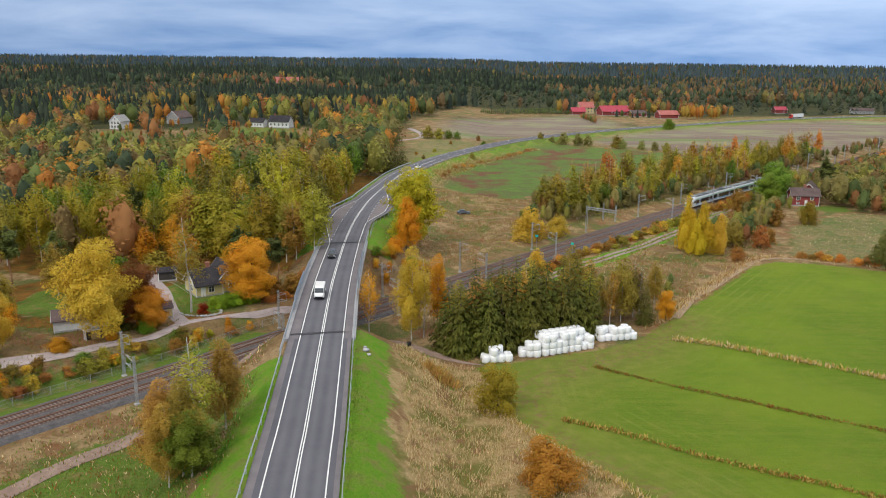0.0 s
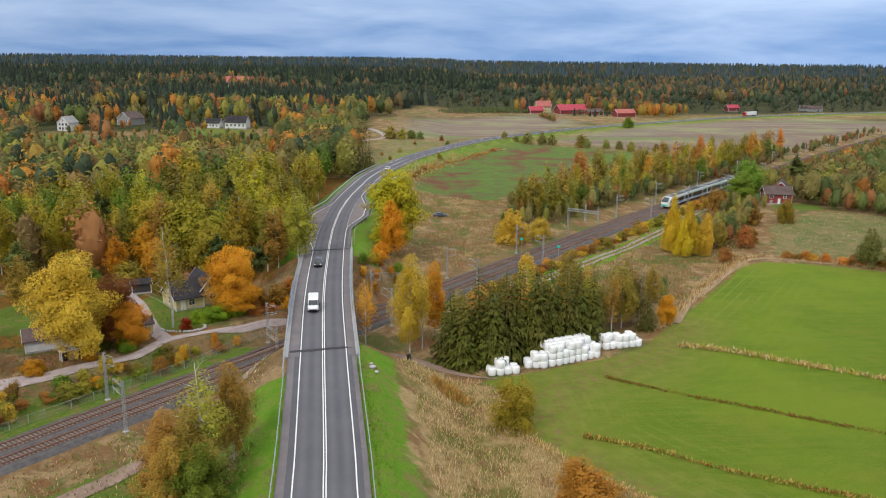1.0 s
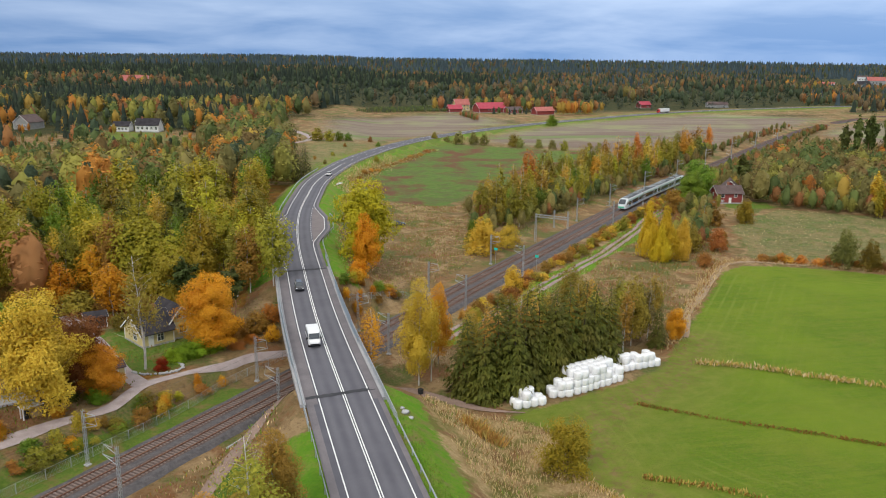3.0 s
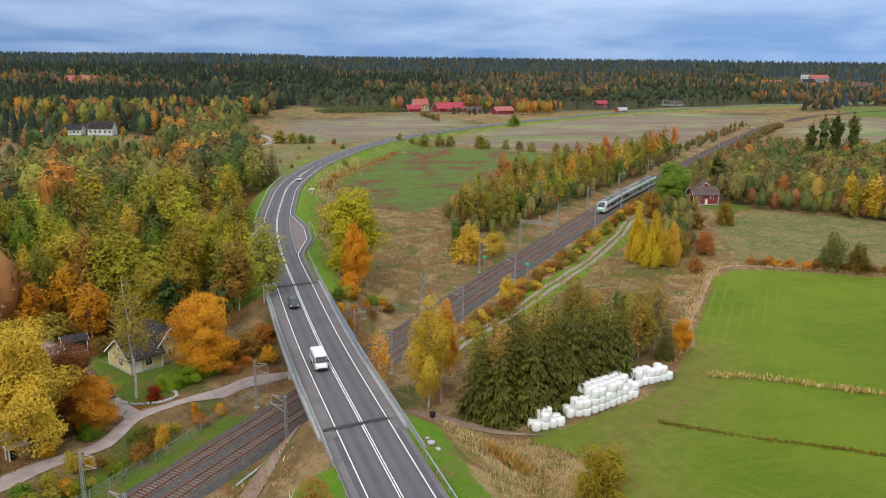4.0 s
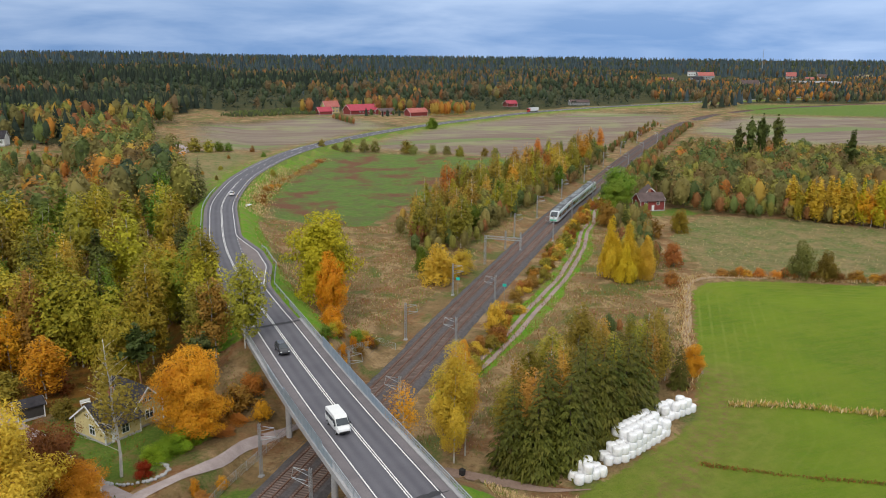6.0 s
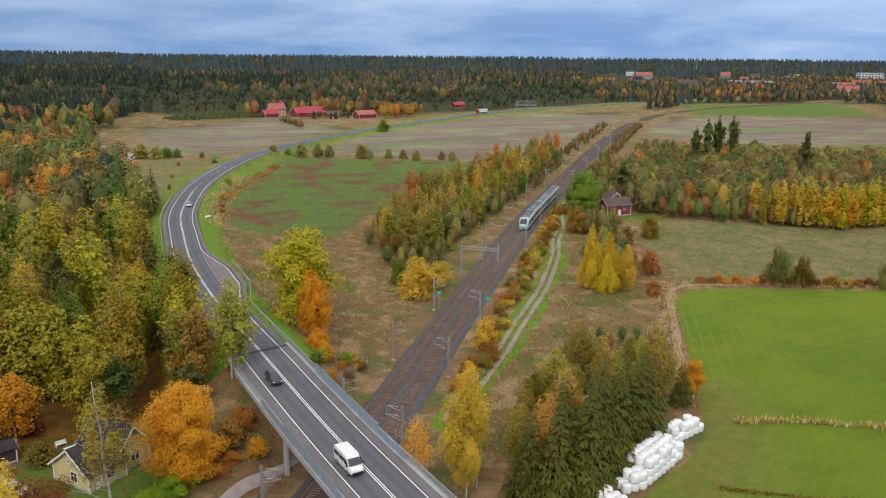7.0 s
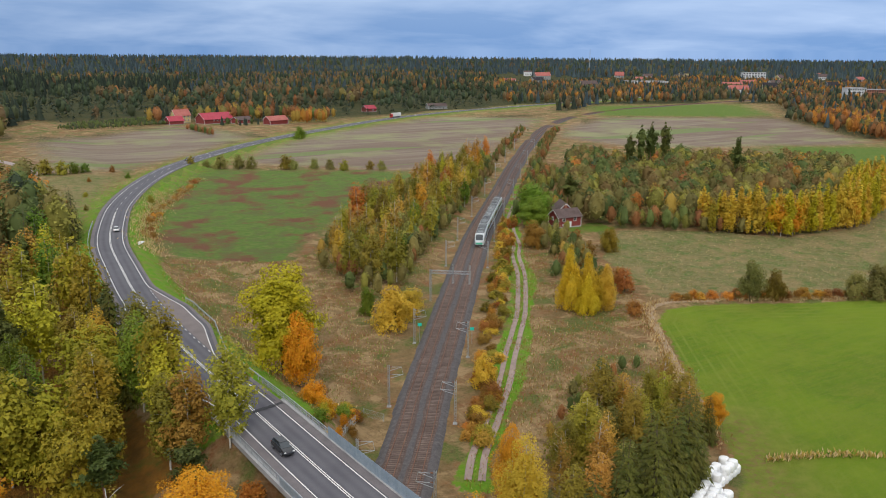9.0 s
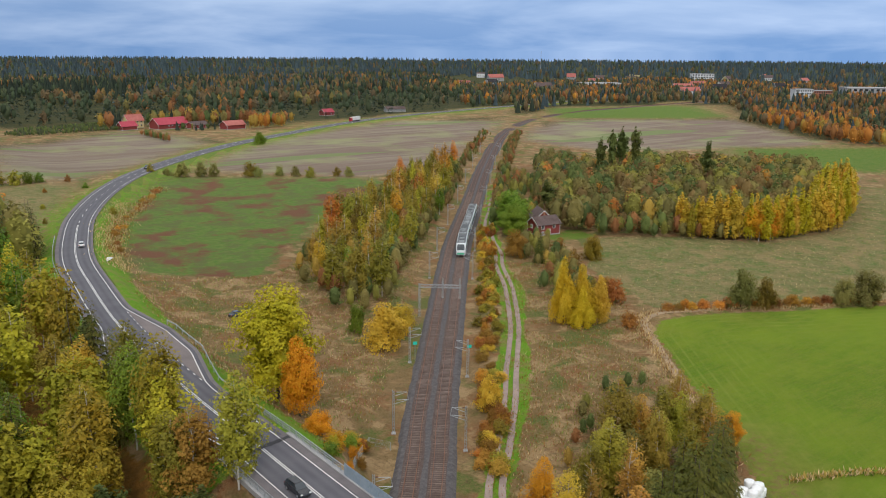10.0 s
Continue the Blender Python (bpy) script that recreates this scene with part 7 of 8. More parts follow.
# red house beyond the meadow
house("red_house", "dark red wooden house with white windows and a brown sheet roof", 134.2, 302.2, -8, 9.5, 6.4, 3.9, 6.2, M_RED_WALL, M_ROOF_BROWN,
      [("f", -2.6, 2.9, 1.2, 1.3), ("f", 2.2, 2.9, 1.0, 1.2), ("l", 0.6, 2.9, 1.0, 1.2), ("f", -2.6, 1.0, 0.8, 0.6)], 0.5, [(0.4, 0.5)], ("f", 0.2, M_WHITE), category="house")
house("red_house_annexe", "dark red house annexe with a weathered brown roof", 139.5, 309.5, 62, 9, 6.5, 4.2, 7.2, M_RED_WALL, M_ROOF_BROWN, [("l", 0, 3.0, 1.0, 1.2)], 0.5)
# farm with red roofs
house("farm_barn", "long red farm barn with a bright red sheet roof", 153, 748, 14, 26, 13, 4.0, 8.4, M_RED_WALL, M_ROOF_RED, [("f", a, 2.6, 1.0, 0.9) for a in range(-4, 12, 3)], 0.8, category="barn")
house("farm_barn", "red farm outbuilding with a red sheet roof", 122, 752, 8, 12, 9, 3.2, 6.4, M_RED_WALL, M_ROOF_RED, [], 0.6, category="barn")
house("farmhouse", "pale yellow farmhouse with a red tiled roof", 131, 766, 10, 13, 9, 6.2, 10.5, M_YELLOW_WALL, M_ROOF_TILE, [("f", a, z, 1.1, 1.4) for a in (-4.5, -1.5, 1.5, 4.5) for z in (2.2, 5.0)], 0.6, [(0, 0)], category="house")
house("farm_barn", "red farm shed with a faded red roof", 172, 737, 16, 14, 9, 3.0, 5.4, M_RED_WALL, M_ROOF_BROWN, [("f", a, 1.8, 1.0, 0.9) for a in (-5, -1.5, 2, 5)], 0.6, category="barn")
house("farm_barn", "red wooden barn among orange trees", 193, 717, 12, 17, 10, 3.6, 6.6, M_RED_WALL, M_ROOF_TILE, [], 0.6, category="barn")
house("red_house", "small red wooden house at the forest's edge", 323, 800, 10, 12, 8, 3.4, 6.2, M_RED_WALL, M_ROOF_RED, [("f", 2, 1.8, 1.2, 1.2)], 0.5)
# houses among the trees
house("villa", "white two-storey wooden villa with a grey roof", -208, 536, 72, 9, 8.2, 5.4, 9.0, M_WHITE_WALL, M_GREY_WALL, [("l", a, z, 1.3, 1.4) for a in (-2.3, 0, 2.3) for z in (1.8, 4.3)] + [("l", 0, 6.6, 0.9, 1.0)], 0.5, [(0, 0)])
house("bungalow", "low white house with a black roof and dormers", -108, 557, -12, 14, 8.5, 4.2, 7.8, M_WHITE_WALL, M_ROOF_DARK, [("f", a, 2.2, 1.2, 1.4) for a in (-5.5, -2.8, 0, 2.8, 5.5)], 0.5, [(-4, 0)])
house("bungalow", "low white house wing with a dark roof", -124, 560.5, -12, 10, 7, 3.6, 6.0, M_WHITE_WALL, M_ROOF_DARK, [("f", a, 1.9, 1.1, 1.2) for a in (-3.2, -1, 1, 3.2)], 0.5)
house("villa", "grey wooden house half hidden by orange trees", -183, 580, 64, 13, 11, 4.5, 8.6, M_GREY_WALL, M_ROOF_BROWN, [("l", a, 2.4, 1.3, 1.3) for a in (-2.5, 2.5)], 0.5)
house("manor", "pale house with a wide orange-red tiled roof on the wooded hill", -205, 1105, 5, 30, 14, 7.0, 13.5, M_WHITE_WALL, M_ROOF_TILE, [("f", a, z, 1.4, 1.8) for a in (-11, -6, 0, 6, 11) for z in (3, 6)], 0.8)
house("villa", "tan wooden house with white bargeboards among trees", -119, 266, 58, 10, 8, 3.6, 6.6, M_TAN_WALL, M_ROOF_BROWN, [("l", 0, 2.0, 1.2, 1.3), ("l", 0, 4.6, 0.8, 0.9)], 0.6)
house("villa", "grey-blue house with a pale roof at the wood's edge", -150, 272, 40, 10, 8, 3.4, 5.6, M_GREY_WALL, M_BLUE_STEEL, [("l", 0, 2.0, 1.2, 1.3)], 0.5)


def block(name, label, x, y, deg, L, W, H, wall, storeys, bays, top=None):
    """A flat-roofed town block with rows of windows."""
    b = tagged(new(name), label, "building")
    k = Kit()
    k.box((0, 0, H / 2), (L, W, H))
    part("wall", k.mesh("wall", wall), b)
    k = Kit()
    k.box((0, 0, H + 0.3), (L + 0.6, W + 0.6, 0.6))
    part("roof", k.mesh("roof", top or M_CONCRETE), b, "flat roof")
    pane = Kit()
    pane.box((0, 0, 0), (L / bays * 0.55, 0.2, H / storeys * 0.5))
    pm = pane.mesh("window", M_GLASS)
    for i in range(bays):
        for j in range(storeys):
            part("window", pm, b).matrix_basis = pose(-L / 2 + L * (i + 0.5) / bays, -W / 2 - 0.04, H * (j + 0.55) / storeys)
    at(b, x, y, ground(x, y), deg)


block("apartment_block", "white apartment block on the town's edge", 989, 703, -29, 26, 13, 15, M_WHITE_WALL, 4, 8)
block("apartment_block", "brick-red apartment block on the town's edge", 1012, 690, -29, 26, 13, 13, M_BRICK, 4, 8)
block("factory_hall", "pale grey industrial hall in the distant town", 1172, 702, -40, 80, 30, 13, M_CONCRETE, 2, 10)
block("factory_hall", "long pale warehouse in the distant town", 1020, 1095, -30, 70, 30, 9, M_WHITE_WALL, 1, 12)
block("town_block", "white town building above the trees", 1401, 1163, -40, 45, 20, 18, M_WHITE_WALL, 4, 8)
house("roadside_building", "low grey roadside house beside the main road", 405, 806, -15, 20, 10, 3.2, 5.4, M_GREY_WALL, M_ROOF_BROWN, [("f", a, 1.7, 1.2, 1.1) for a in (-6, -2, 2, 6)], 0.5, category="building")
rt = np.random.RandomState(77)
for k_ in range(22):
    az_, ra_ = math.radians(rt.uniform(38, 62)), rt.uniform(1250, 2100)
    hx_, hy_ = -67 + ra_ * math.sin(az_), 94 + ra_ * math.cos(az_)
    wall_, word_ = ((M_WHITE_WALL, "white"), (M_GREY_WALL, "grey"), (M_YELLOW_WALL, "pale yellow"))[rt.randint(3)]
    roof_, rword_ = ((M_ROOF_TILE, "red tiled"), (M_ROOF_BROWN, "brown"), (M_ROOF_DARK, "dark"))[rt.randint(3)]
    house("town_house", f"{word_} town house with a {rword_} roof among trees", hx_, hy_, rt.uniform(-60, 10), rt.uniform(14, 34), rt.uniform(10, 14), rt.uniform(6, 10), rt.uniform(11, 15), wall_, roof_,
          [("f", a, 4.0, 2.0, 2.2) for a in (-5, 0, 5)], 0.6, group="distant town houses")
k = Kit()
k.rod((0, 0, -1), (0, 0, 60), 0.9, 6, 0.5)
at(tagged(new("radio_mast", k.mesh("radio_mast", M_STEEL)), "tall thin grey radio mast on the horizon", "mast"), 1650, 1907, ground(1650, 1907))

# ---- train and cars ----
M_TRAIN_WHITE = coated("train_white", (0.62, 0.66, 0.69), 0.35)
M_TRAIN_BLUE = coated("train_blue", (0.05, 0.25, 0.55), 0.35)
M_TRAIN_GREEN = coated("train_green", (0.10, 0.52, 0.33), 0.35)
M_TRAIN_ROOF = plain("train_roof_grey", (0.09, 0.10, 0.11), (0.16, 0.17, 0.18), 0.6, 0.6, 4.0)
M_TRAIN_BAND = coated("train_dark_band", (0.012, 0.022, 0.045), 0.25)
M_TRAIN_BOX = plain("train_roof_box", (0.22, 0.24, 0.25), (0.34, 0.36, 0.37), 0.6, 0.6, 4.0)
M_LAMP = coated("lamp_glass", (0.75, 0.76, 0.74), 0.15)
M_TAIL = coated("red_lamp_glass", (0.45, 0.02, 0.02), 0.2)


def section(x, w, lo, hi, shoulder=0.35, nose=1.0):
    """A rounded carriage cross-section at x."""
    return [Vector((x, y * nose, z)) for y, z in ((-w, lo), (-w, hi - shoulder * 1.5), (-w * 0.93, hi - shoulder * 0.55), (-w * 0.7, hi), (w * 0.7, hi), (w * 0.93, hi - shoulder * 0.55), (w, hi - shoulder * 1.5), (w, lo))]


def carriage(train, n, L, head):
    """head: 0 none, -1 cab at the low end, 1 cab at the high end."""
    k = Kit()
    w = 1.6
    xs = [(-L / 2 + 0.25, 1.0, 3.95, 0.75), (L / 2 - 0.25, 1.0, 3.95, 0.75)]
    rings = [section(-L / 2 + 0.25, w, 0.75, 3.95), section(L / 2 - 0.25, w, 0.75, 3.95)]
    if head:
        tip = [(L / 2 - 3.4, w, 3.95), (L / 2 - 2.2, w * 0.985, 3.8), (L / 2 - 1.1, w * 0.94, 3.1), (L / 2 - 0.35, w * 0.86, 2.25), (L / 2 + 0.05, w * 0.72, 1.75)]
        rings = [section(-L / 2 + 0.25, w, 0.75, 3.95)] + [section(x, ww, 0.75, hh) for x, ww, hh in tip]
    k.loft(rings)
    body = part("carriage", k.mesh("carriage", M_TRAIN_WHITE), train, "white train carriage with blue and green stripes")
    end = L / 2 - (3.4 if head else 0.3)
    a0 = -L / 2 + 0.3
    k = Kit()
    k.box(((a0 + end) / 2, 0, 3.98), (end - a0, 2.62, 0.1))
    part("roof", k.mesh("roof", M_TRAIN_ROOF, 0.02), body, "dark grey roof")
    for side in (-1, 1):
        for name, mat, z, h in (("blue_stripe", M_TRAIN_BLUE, 1.36, 0.30), ("green_stripe", M_TRAIN_GREEN, 3.22, 0.16), ("dark_band", M_TRAIN_BAND, 2.28, 1.35)):
            k = Kit()
            k.box(((a0 + end) / 2, side * (w + 0.004), z), (end - a0, 0.03, h))
            part(name, k.mesh(name, mat), body)
        pos = [a0 + (end - a0) * (i + 0.5) / 7 for i in range(7)]
        for i, x in enumerate(pos):
            k = Kit()
            if i in (1, 5):
                for e in (-0.38, 0.38):
                    k.box((x + e, side * (w + 0.03), 1.95), (0.68, 0.05, 2.2))
                door = part("door", k.mesh("door", M_TRAIN_WHITE, 0.01), body, "white double door")
                k = Kit()
                for e in (-0.38, 0.38):
                    k.box((x + e, side * (w + 0.062), 2.3), (0.4, 0.02, 1.2))
                part("pane", k.mesh("pane", M_GLASS), door)
            else:
                k.box((x, side * (w + 0.026), 2.38), (1.75, 0.03, 0.8))
                part("window", k.mesh("window", M_GLASS, 0.01), body, "dark carriage window")
        k = Kit()
        k.box(((a0 + end) / 2, side * 1.45, 0.62), (end - a0 - 1.0, 0.12, 0.45))
        part("skirt", k.mesh("skirt", M_DARK), body)
    rr = np.random.RandomState(n)
    x = a0 + 0.9
    while x < end - 1.6:
        lx = rr.uniform(0.9, 2.6)
        k = Kit()
        k.box((x + lx / 2, rr.uniform(-0.2, 0.2), 4.16), (lx, rr.uniform(1.3, 2.0), rr.uniform(0.2, 0.42)))
        if rr.rand() < 0.5:
            k.box((x + lx / 2, rr.uniform(-0.5, 0.5), 4.36), (lx * 0.6, 0.5, 0.16))
        part("roof_unit", k.mesh("roof_unit", M_TRAIN_BOX if rr.rand() < 0.6 else M_TRAIN_ROOF, 0.03), body, "grey rooftop equipment box")
        x += lx + rr.uniform(0.3, 0.9)
    k = Kit()
    for bx in (-L / 2 + 0.9, L / 2 - (3.2 if head else 0.9)):
        for ax in (-1.2, 1.2):
            for s in (-0.78, 0.78):
                k.rod((bx + ax, s - 0.06, 0.43), (bx + ax, s + 0.06, 0.43), 0.43, 14)
        k.box((bx, 0, 0.5), (3.2, 2.0, 0.25))
    part("bogie", k.mesh("bogie", M_DARK), body, "dark wheeled bogie")
    if head:
        k = Kit()
        rings = [[Vector((x + 0.05, y, z + 0.05)) for y, z in ((-ww, zz), (ww, zz))] for x, ww, zz in ((L / 2 - 2.1, 1.05, 3.72), (L / 2 - 1.05, 1.18, 3.08), (L / 2 - 0.32, 1.15, 2.25))]
        v = [tuple(p) for ring_ in rings for p in ring_]
        part("windscreen", quick_mesh("windscreen", v, [(0, 1, 3, 2), (2, 3, 5, 4)], M_GLASS), body, "black raked windscreen")
        k = Kit()
        k.box((L / 2 + 0.08, 0, 1.25), (0.25, 2.2, 0.55))
        part("bumper", k.mesh("bumper", M_TRAIN_GREEN, 0.05), body, "green front bumper")
        k = Kit()
        for s in (-0.95, 0.95):
            k.box((L / 2 - 0.12, s, 1.78), (0.35, 0.4, 0.16))
        part("headlight", k.mesh("headlight", M_LAMP, 0.03), body)
        k = Kit()
        k.rod((L / 2 + 0.1, 0, 0.75), (L / 2 + 0.65, 0, 0.75), 0.16, 10)
        part("coupler", k.mesh("coupler", M_DARK), body)
        for s in (-1, 1):
            k = Kit()
            k.prism([(L / 2 - 3.0, 2.0), (L / 2 - 1.25, 2.0), (L / 2 - 2.0, 2.75), (L / 2 - 3.0, 2.85)], s * 1.56, s * 1.62, "y")
            part("cab_window", k.mesh("cab_window", M_GLASS), body)
    return body


def build_train():
    t = tagged(new("commuter_train"), "white, blue and green four-car electric commuter train", "train")
    L = 18.7
    for i in range(4):
        s = 138.0 + L * (i + 0.5)
        p, d, r = along_rail(s)
        c = p + r * 2.07
        ang = math.degrees(math.atan2(d.y, d.x))
        b = carriage(t, i, L, 1 if i in (0, 3) else 0)
        b.matrix_basis = pose(c.x, c.y, c.z + 0.02, 0, 0, ang + (180 if i == 0 else 0))
    for s in (138.0 + L * 1.5, 138.0 + L * 2.5):
        p, d, r = along_rail(s)
        c = p + r * 2.07
        k = Kit()
        up_ = lambda a, b_, h: c + d * a + r * b_ + Vector((0, 0, h))
        for q in (-0.5, 0.5):
            k.rod(up_(-0.9, q, 4.45), up_(0.3, q, 4.75), 0.03)
            k.rod(up_(0.3, q, 4.75), up_(-0.5, q * 0.6, 5.2), 0.03)
        k.rod(up_(-0.5, -0.8, 5.2), up_(-0.5, 0.8, 5.2), 0.04)
        part("pantograph", k.mesh("pantograph", M_DARK), t, "folded dark pantograph")


build_train()


def wheel_set(v, xs, half, r, wide=0.22):
    for x in xs:
        for s in (-1, 1):
            k = Kit()
            k.rod((x, s * half - s * wide, r), (x, s * half, r), r, 16)
            w = part("wheel", k.mesh("wheel", M_BLACK, smooth=False), v, "black tyre")
            k = Kit()
            k.rod((x, s * half, r), (x, s * (half + 0.015), r), r * 0.6, 12)
            part("rim", k.mesh("rim", M_STEEL), w, "silver rim")


def profile_body(rows_):
    """Skins stations (x, half width low, half width high, z low, z high)."""
    rings = []
    for x, w0, w1, z0, z1 in rows_:
        m = z0 + (z1 - z0) * 0.55
        rings.append([Vector((x, y, z)) for y, z in ((-w0 * 0.92, z0), (-w0, z0 + (m - z0) * 0.5), (-w0, m), (-w1, z1), (w1, z1), (w0, m), (w0, z0 + (m - z0) * 0.5), (w0 * 0.92, z0))])
    return rings


def car(label, paint, x, y, z, deg, estate=False):
    c = tagged(new("car"), label, "car")
    k = Kit()
    k.loft(profile_body([(-2.2, 0.72, 0.66, 0.42, 0.82), (-2.05, 0.86, 0.78, 0.28, 0.96), (-1.2, 0.9, 0.8, 0.24, 0.98), (0.9, 0.9, 0.8, 0.24, 0.95), (1.7, 0.88, 0.76, 0.26, 0.84), (2.1, 0.8, 0.66, 0.3, 0.72), (2.22, 0.66, 0.56, 0.42, 0.6)]))
    part("body", k.mesh("body", paint, 0.03), c)
    k = Kit()
    rear = -2.0 if estate else -1.75
    k.loft([[Vector((xx, yy, zz)) for xx, yy, zz in ((rear, -0.76, 0.93), (1.15, -0.76, 0.93), (1.15, 0.76, 0.93), (rear, 0.76, 0.93))],
            [Vector((xx, yy, zz)) for xx, yy, zz in ((rear + (0.25 if estate else 0.65), -0.6, 1.42), (0.3, -0.6, 1.42), (0.3, 0.6, 1.42), (rear + (0.25 if estate else 0.65), 0.6, 1.42))]])
    part("glazing", k.mesh("glazing", M_GLASS, 0.02), c, "dark window glass")
    k = Kit()
    k.box(((rear + 0.25 + 0.3) / 2 + 0.1, 0, 1.45), (1.9 if estate else 1.5, 1.22, 0.07), None, 0.93)
    part("roof", k.mesh("roof", paint, 0.02), c)
    wheel_set(c, (-1.35, 1.35), 0.88, 0.32)
    for nm, xx, mat in (("headlight", 2.1, M_LAMP), ("tail_light", -2.14, M_TAIL)):
        for s in (-1, 1):
            k = Kit()
            k.box((xx, s * 0.62, 0.68 if xx > 0 else 0.78), (0.14, 0.3, 0.14))
            part(nm, k.mesh(nm, mat, 0.02), c)
    for xx, w in ((2.2, 1.1), (-2.2, 1.2)):
        k = Kit()
        k.box((xx, 0, 0.42), (0.1, w, 0.17))
        part("bumper", k.mesh("bumper", M_BLACK, 0.02), c)
    return at(c, x, y, z, deg)


def van(label, x, y, z, deg):
    c = tagged(new("van"), label, "van")
    k = Kit()
    k.loft(profile_body([(-2.65, 0.92, 0.86, 0.4, 2.15), (-2.5, 0.98, 0.9, 0.34, 2.3), (0.9, 0.98, 0.88, 0.34, 2.3), (1.35, 0.98, 0.84, 0.34, 2.0), (2.0, 0.97, 0.88, 0.34, 1.25), (2.6, 0.86, 0.74, 0.38, 0.98), (2.7, 0.72, 0.66, 0.45, 0.8)]))
    part("body", k.mesh("body", M_WHITE, 0.04), c, "white van body")
    part("windscreen", quick_mesh("windscreen", [(1.40, -0.78, 2.0), (1.40, 0.78, 2.0), (2.06, 0.84, 1.3), (2.06, -0.84, 1.3)], [(0, 1, 2, 3)], M_GLASS), c, "dark windscreen")
    for s in (-1, 1):
        k = Kit()
        k.prism([(0.75, 1.3), (1.85, 1.28), (1.45, 1.88), (0.75, 1.9)], s * 0.95, s * 1.0, "y")
        part("side_window", k.mesh("side_window", M_GLASS), c)
        for x0, x1 in ((-2.35, -0.95), (-0.8, 0.62)):
            k = Kit()
            k.prism([(x0, 1.32), (x1, 1.32), (x1, 1.88), (x0, 1.88)], s * 0.93, s * 0.985, "y")
            part("side_window", k.mesh("side_window", M_GLASS, 0.01), c)
        k = Kit()
        k.box((1.75, s * 1.08, 1.35), (0.12, 0.2, 0.28))
        part("mirror", k.mesh("mirror", M_BLACK, 0.02), c)
        k = Kit()
        k.box((2.6, s * 0.66, 0.86), (0.16, 0.3, 0.16))
        part("headlight", k.mesh("headlight", M_LAMP, 0.02), c)
    k = Kit()
    k.box((2.68, 0, 0.55), (0.12, 1.5, 0.26))
    part("bumper", k.mesh("bumper", M_BLACK, 0.03), c)
    wheel_set(c, (-1.6, 1.75), 0.97, 0.35)
    return at(c, x, y, z, deg)


def on_road(y, lane, back=False):
    c, d, r = road_at(y)
    p = c + r * lane
    return p.x, p.y, p.z + 0.015, math.degrees(math.atan2(d.y, d.x)) + (180 if back else 0)


M_CAR_BLACK = coated("black_car_paint", (0.02, 0.022, 0.028), 0.2, 0.1)
M_CAR_WHITE = coated("white_car_paint", (0.78, 0.79, 0.80), 0.25, 0.1)
M_CAR_DARK = coated("dark_grey_car_paint", (0.05, 0.055, 0.065), 0.22, 0.1)
van("white delivery van driving on the bridge", *on_road(151, -1.75, True))
car("black estate car driving on the bridge", M_CAR_BLACK, *on_road(181, -1.75, True), True)
car("white saloon car in the road bend", M_CAR_WHITE, *on_road(348, 1.75))
car("dark off-road car on the main road", M_CAR_DARK, *on_road(513, -1.75, True), True)
car("dark grey car parked in the rough meadow", M_CAR_DARK, 7.5, 275.6, ground(7.5, 275.6), 10)


def truck(x, y, z, deg):
    c = tagged(new("truck"), "white articulated lorry with a red cab", "truck")
    k = Kit()
    k.box((-2.5, 0, 2.5), (13, 2.5, 2.8))
    part("trailer", k.mesh("trailer", M_WHITE, 0.05), c, "white box trailer")
    k = Kit()
    k.box((5.6, 0, 2.0), (2.3, 2.45, 2.9), None, 0.92)
    cab = part("cab", k.mesh("cab", coated("red_cab_paint", (0.5, 0.03, 0.03)), 0.06), c, "red cab")
    k = Kit()
    k.box((6.72, 0, 2.5), (0.06, 2.1, 0.9))
    part("windscreen", k.mesh("windscreen", M_GLASS), cab)
    k = Kit()
    k.box((-1.0, 0, 0.85), (14, 1.0, 0.3))
    part("chassis", k.mesh("chassis", M_DARK), c)
    wheel_set(c, (-7.5, -6.2, 3.4, 5.6), 1.22, 0.5, 0.35)
    at(c, x, y, z, deg)


truck(*on_road(716, -1.75, True))


def waste_bin(x, y, deg):
    c = tagged(new("waste_bin"), "black plastic waste bin under the roadside birches", "bin")
    k = Kit()
    k.box((0, 0, 0.5), (0.6, 0.65, 0.9), None, 1.12)
    part("body", k.mesh("body", M_BLACK, 0.03), c)
    k = Kit()
    k.box((0, 0, 0.99), (0.72, 0.78, 0.08))
    part("lid", k.mesh("lid", M_BLACK, 0.02), c)
    for s in (-1, 1):
        k = Kit()
        k.rod((s * 0.26, 0.3, 0.11), (s * 0.33, 0.3, 0.11), 0.11, 10)
        part("wheel", k.mesh("wheel", M_DARK), c)
    at(c, x, y, ground(x, y), deg)


waste_bin(-5.9, 148.4, 25)

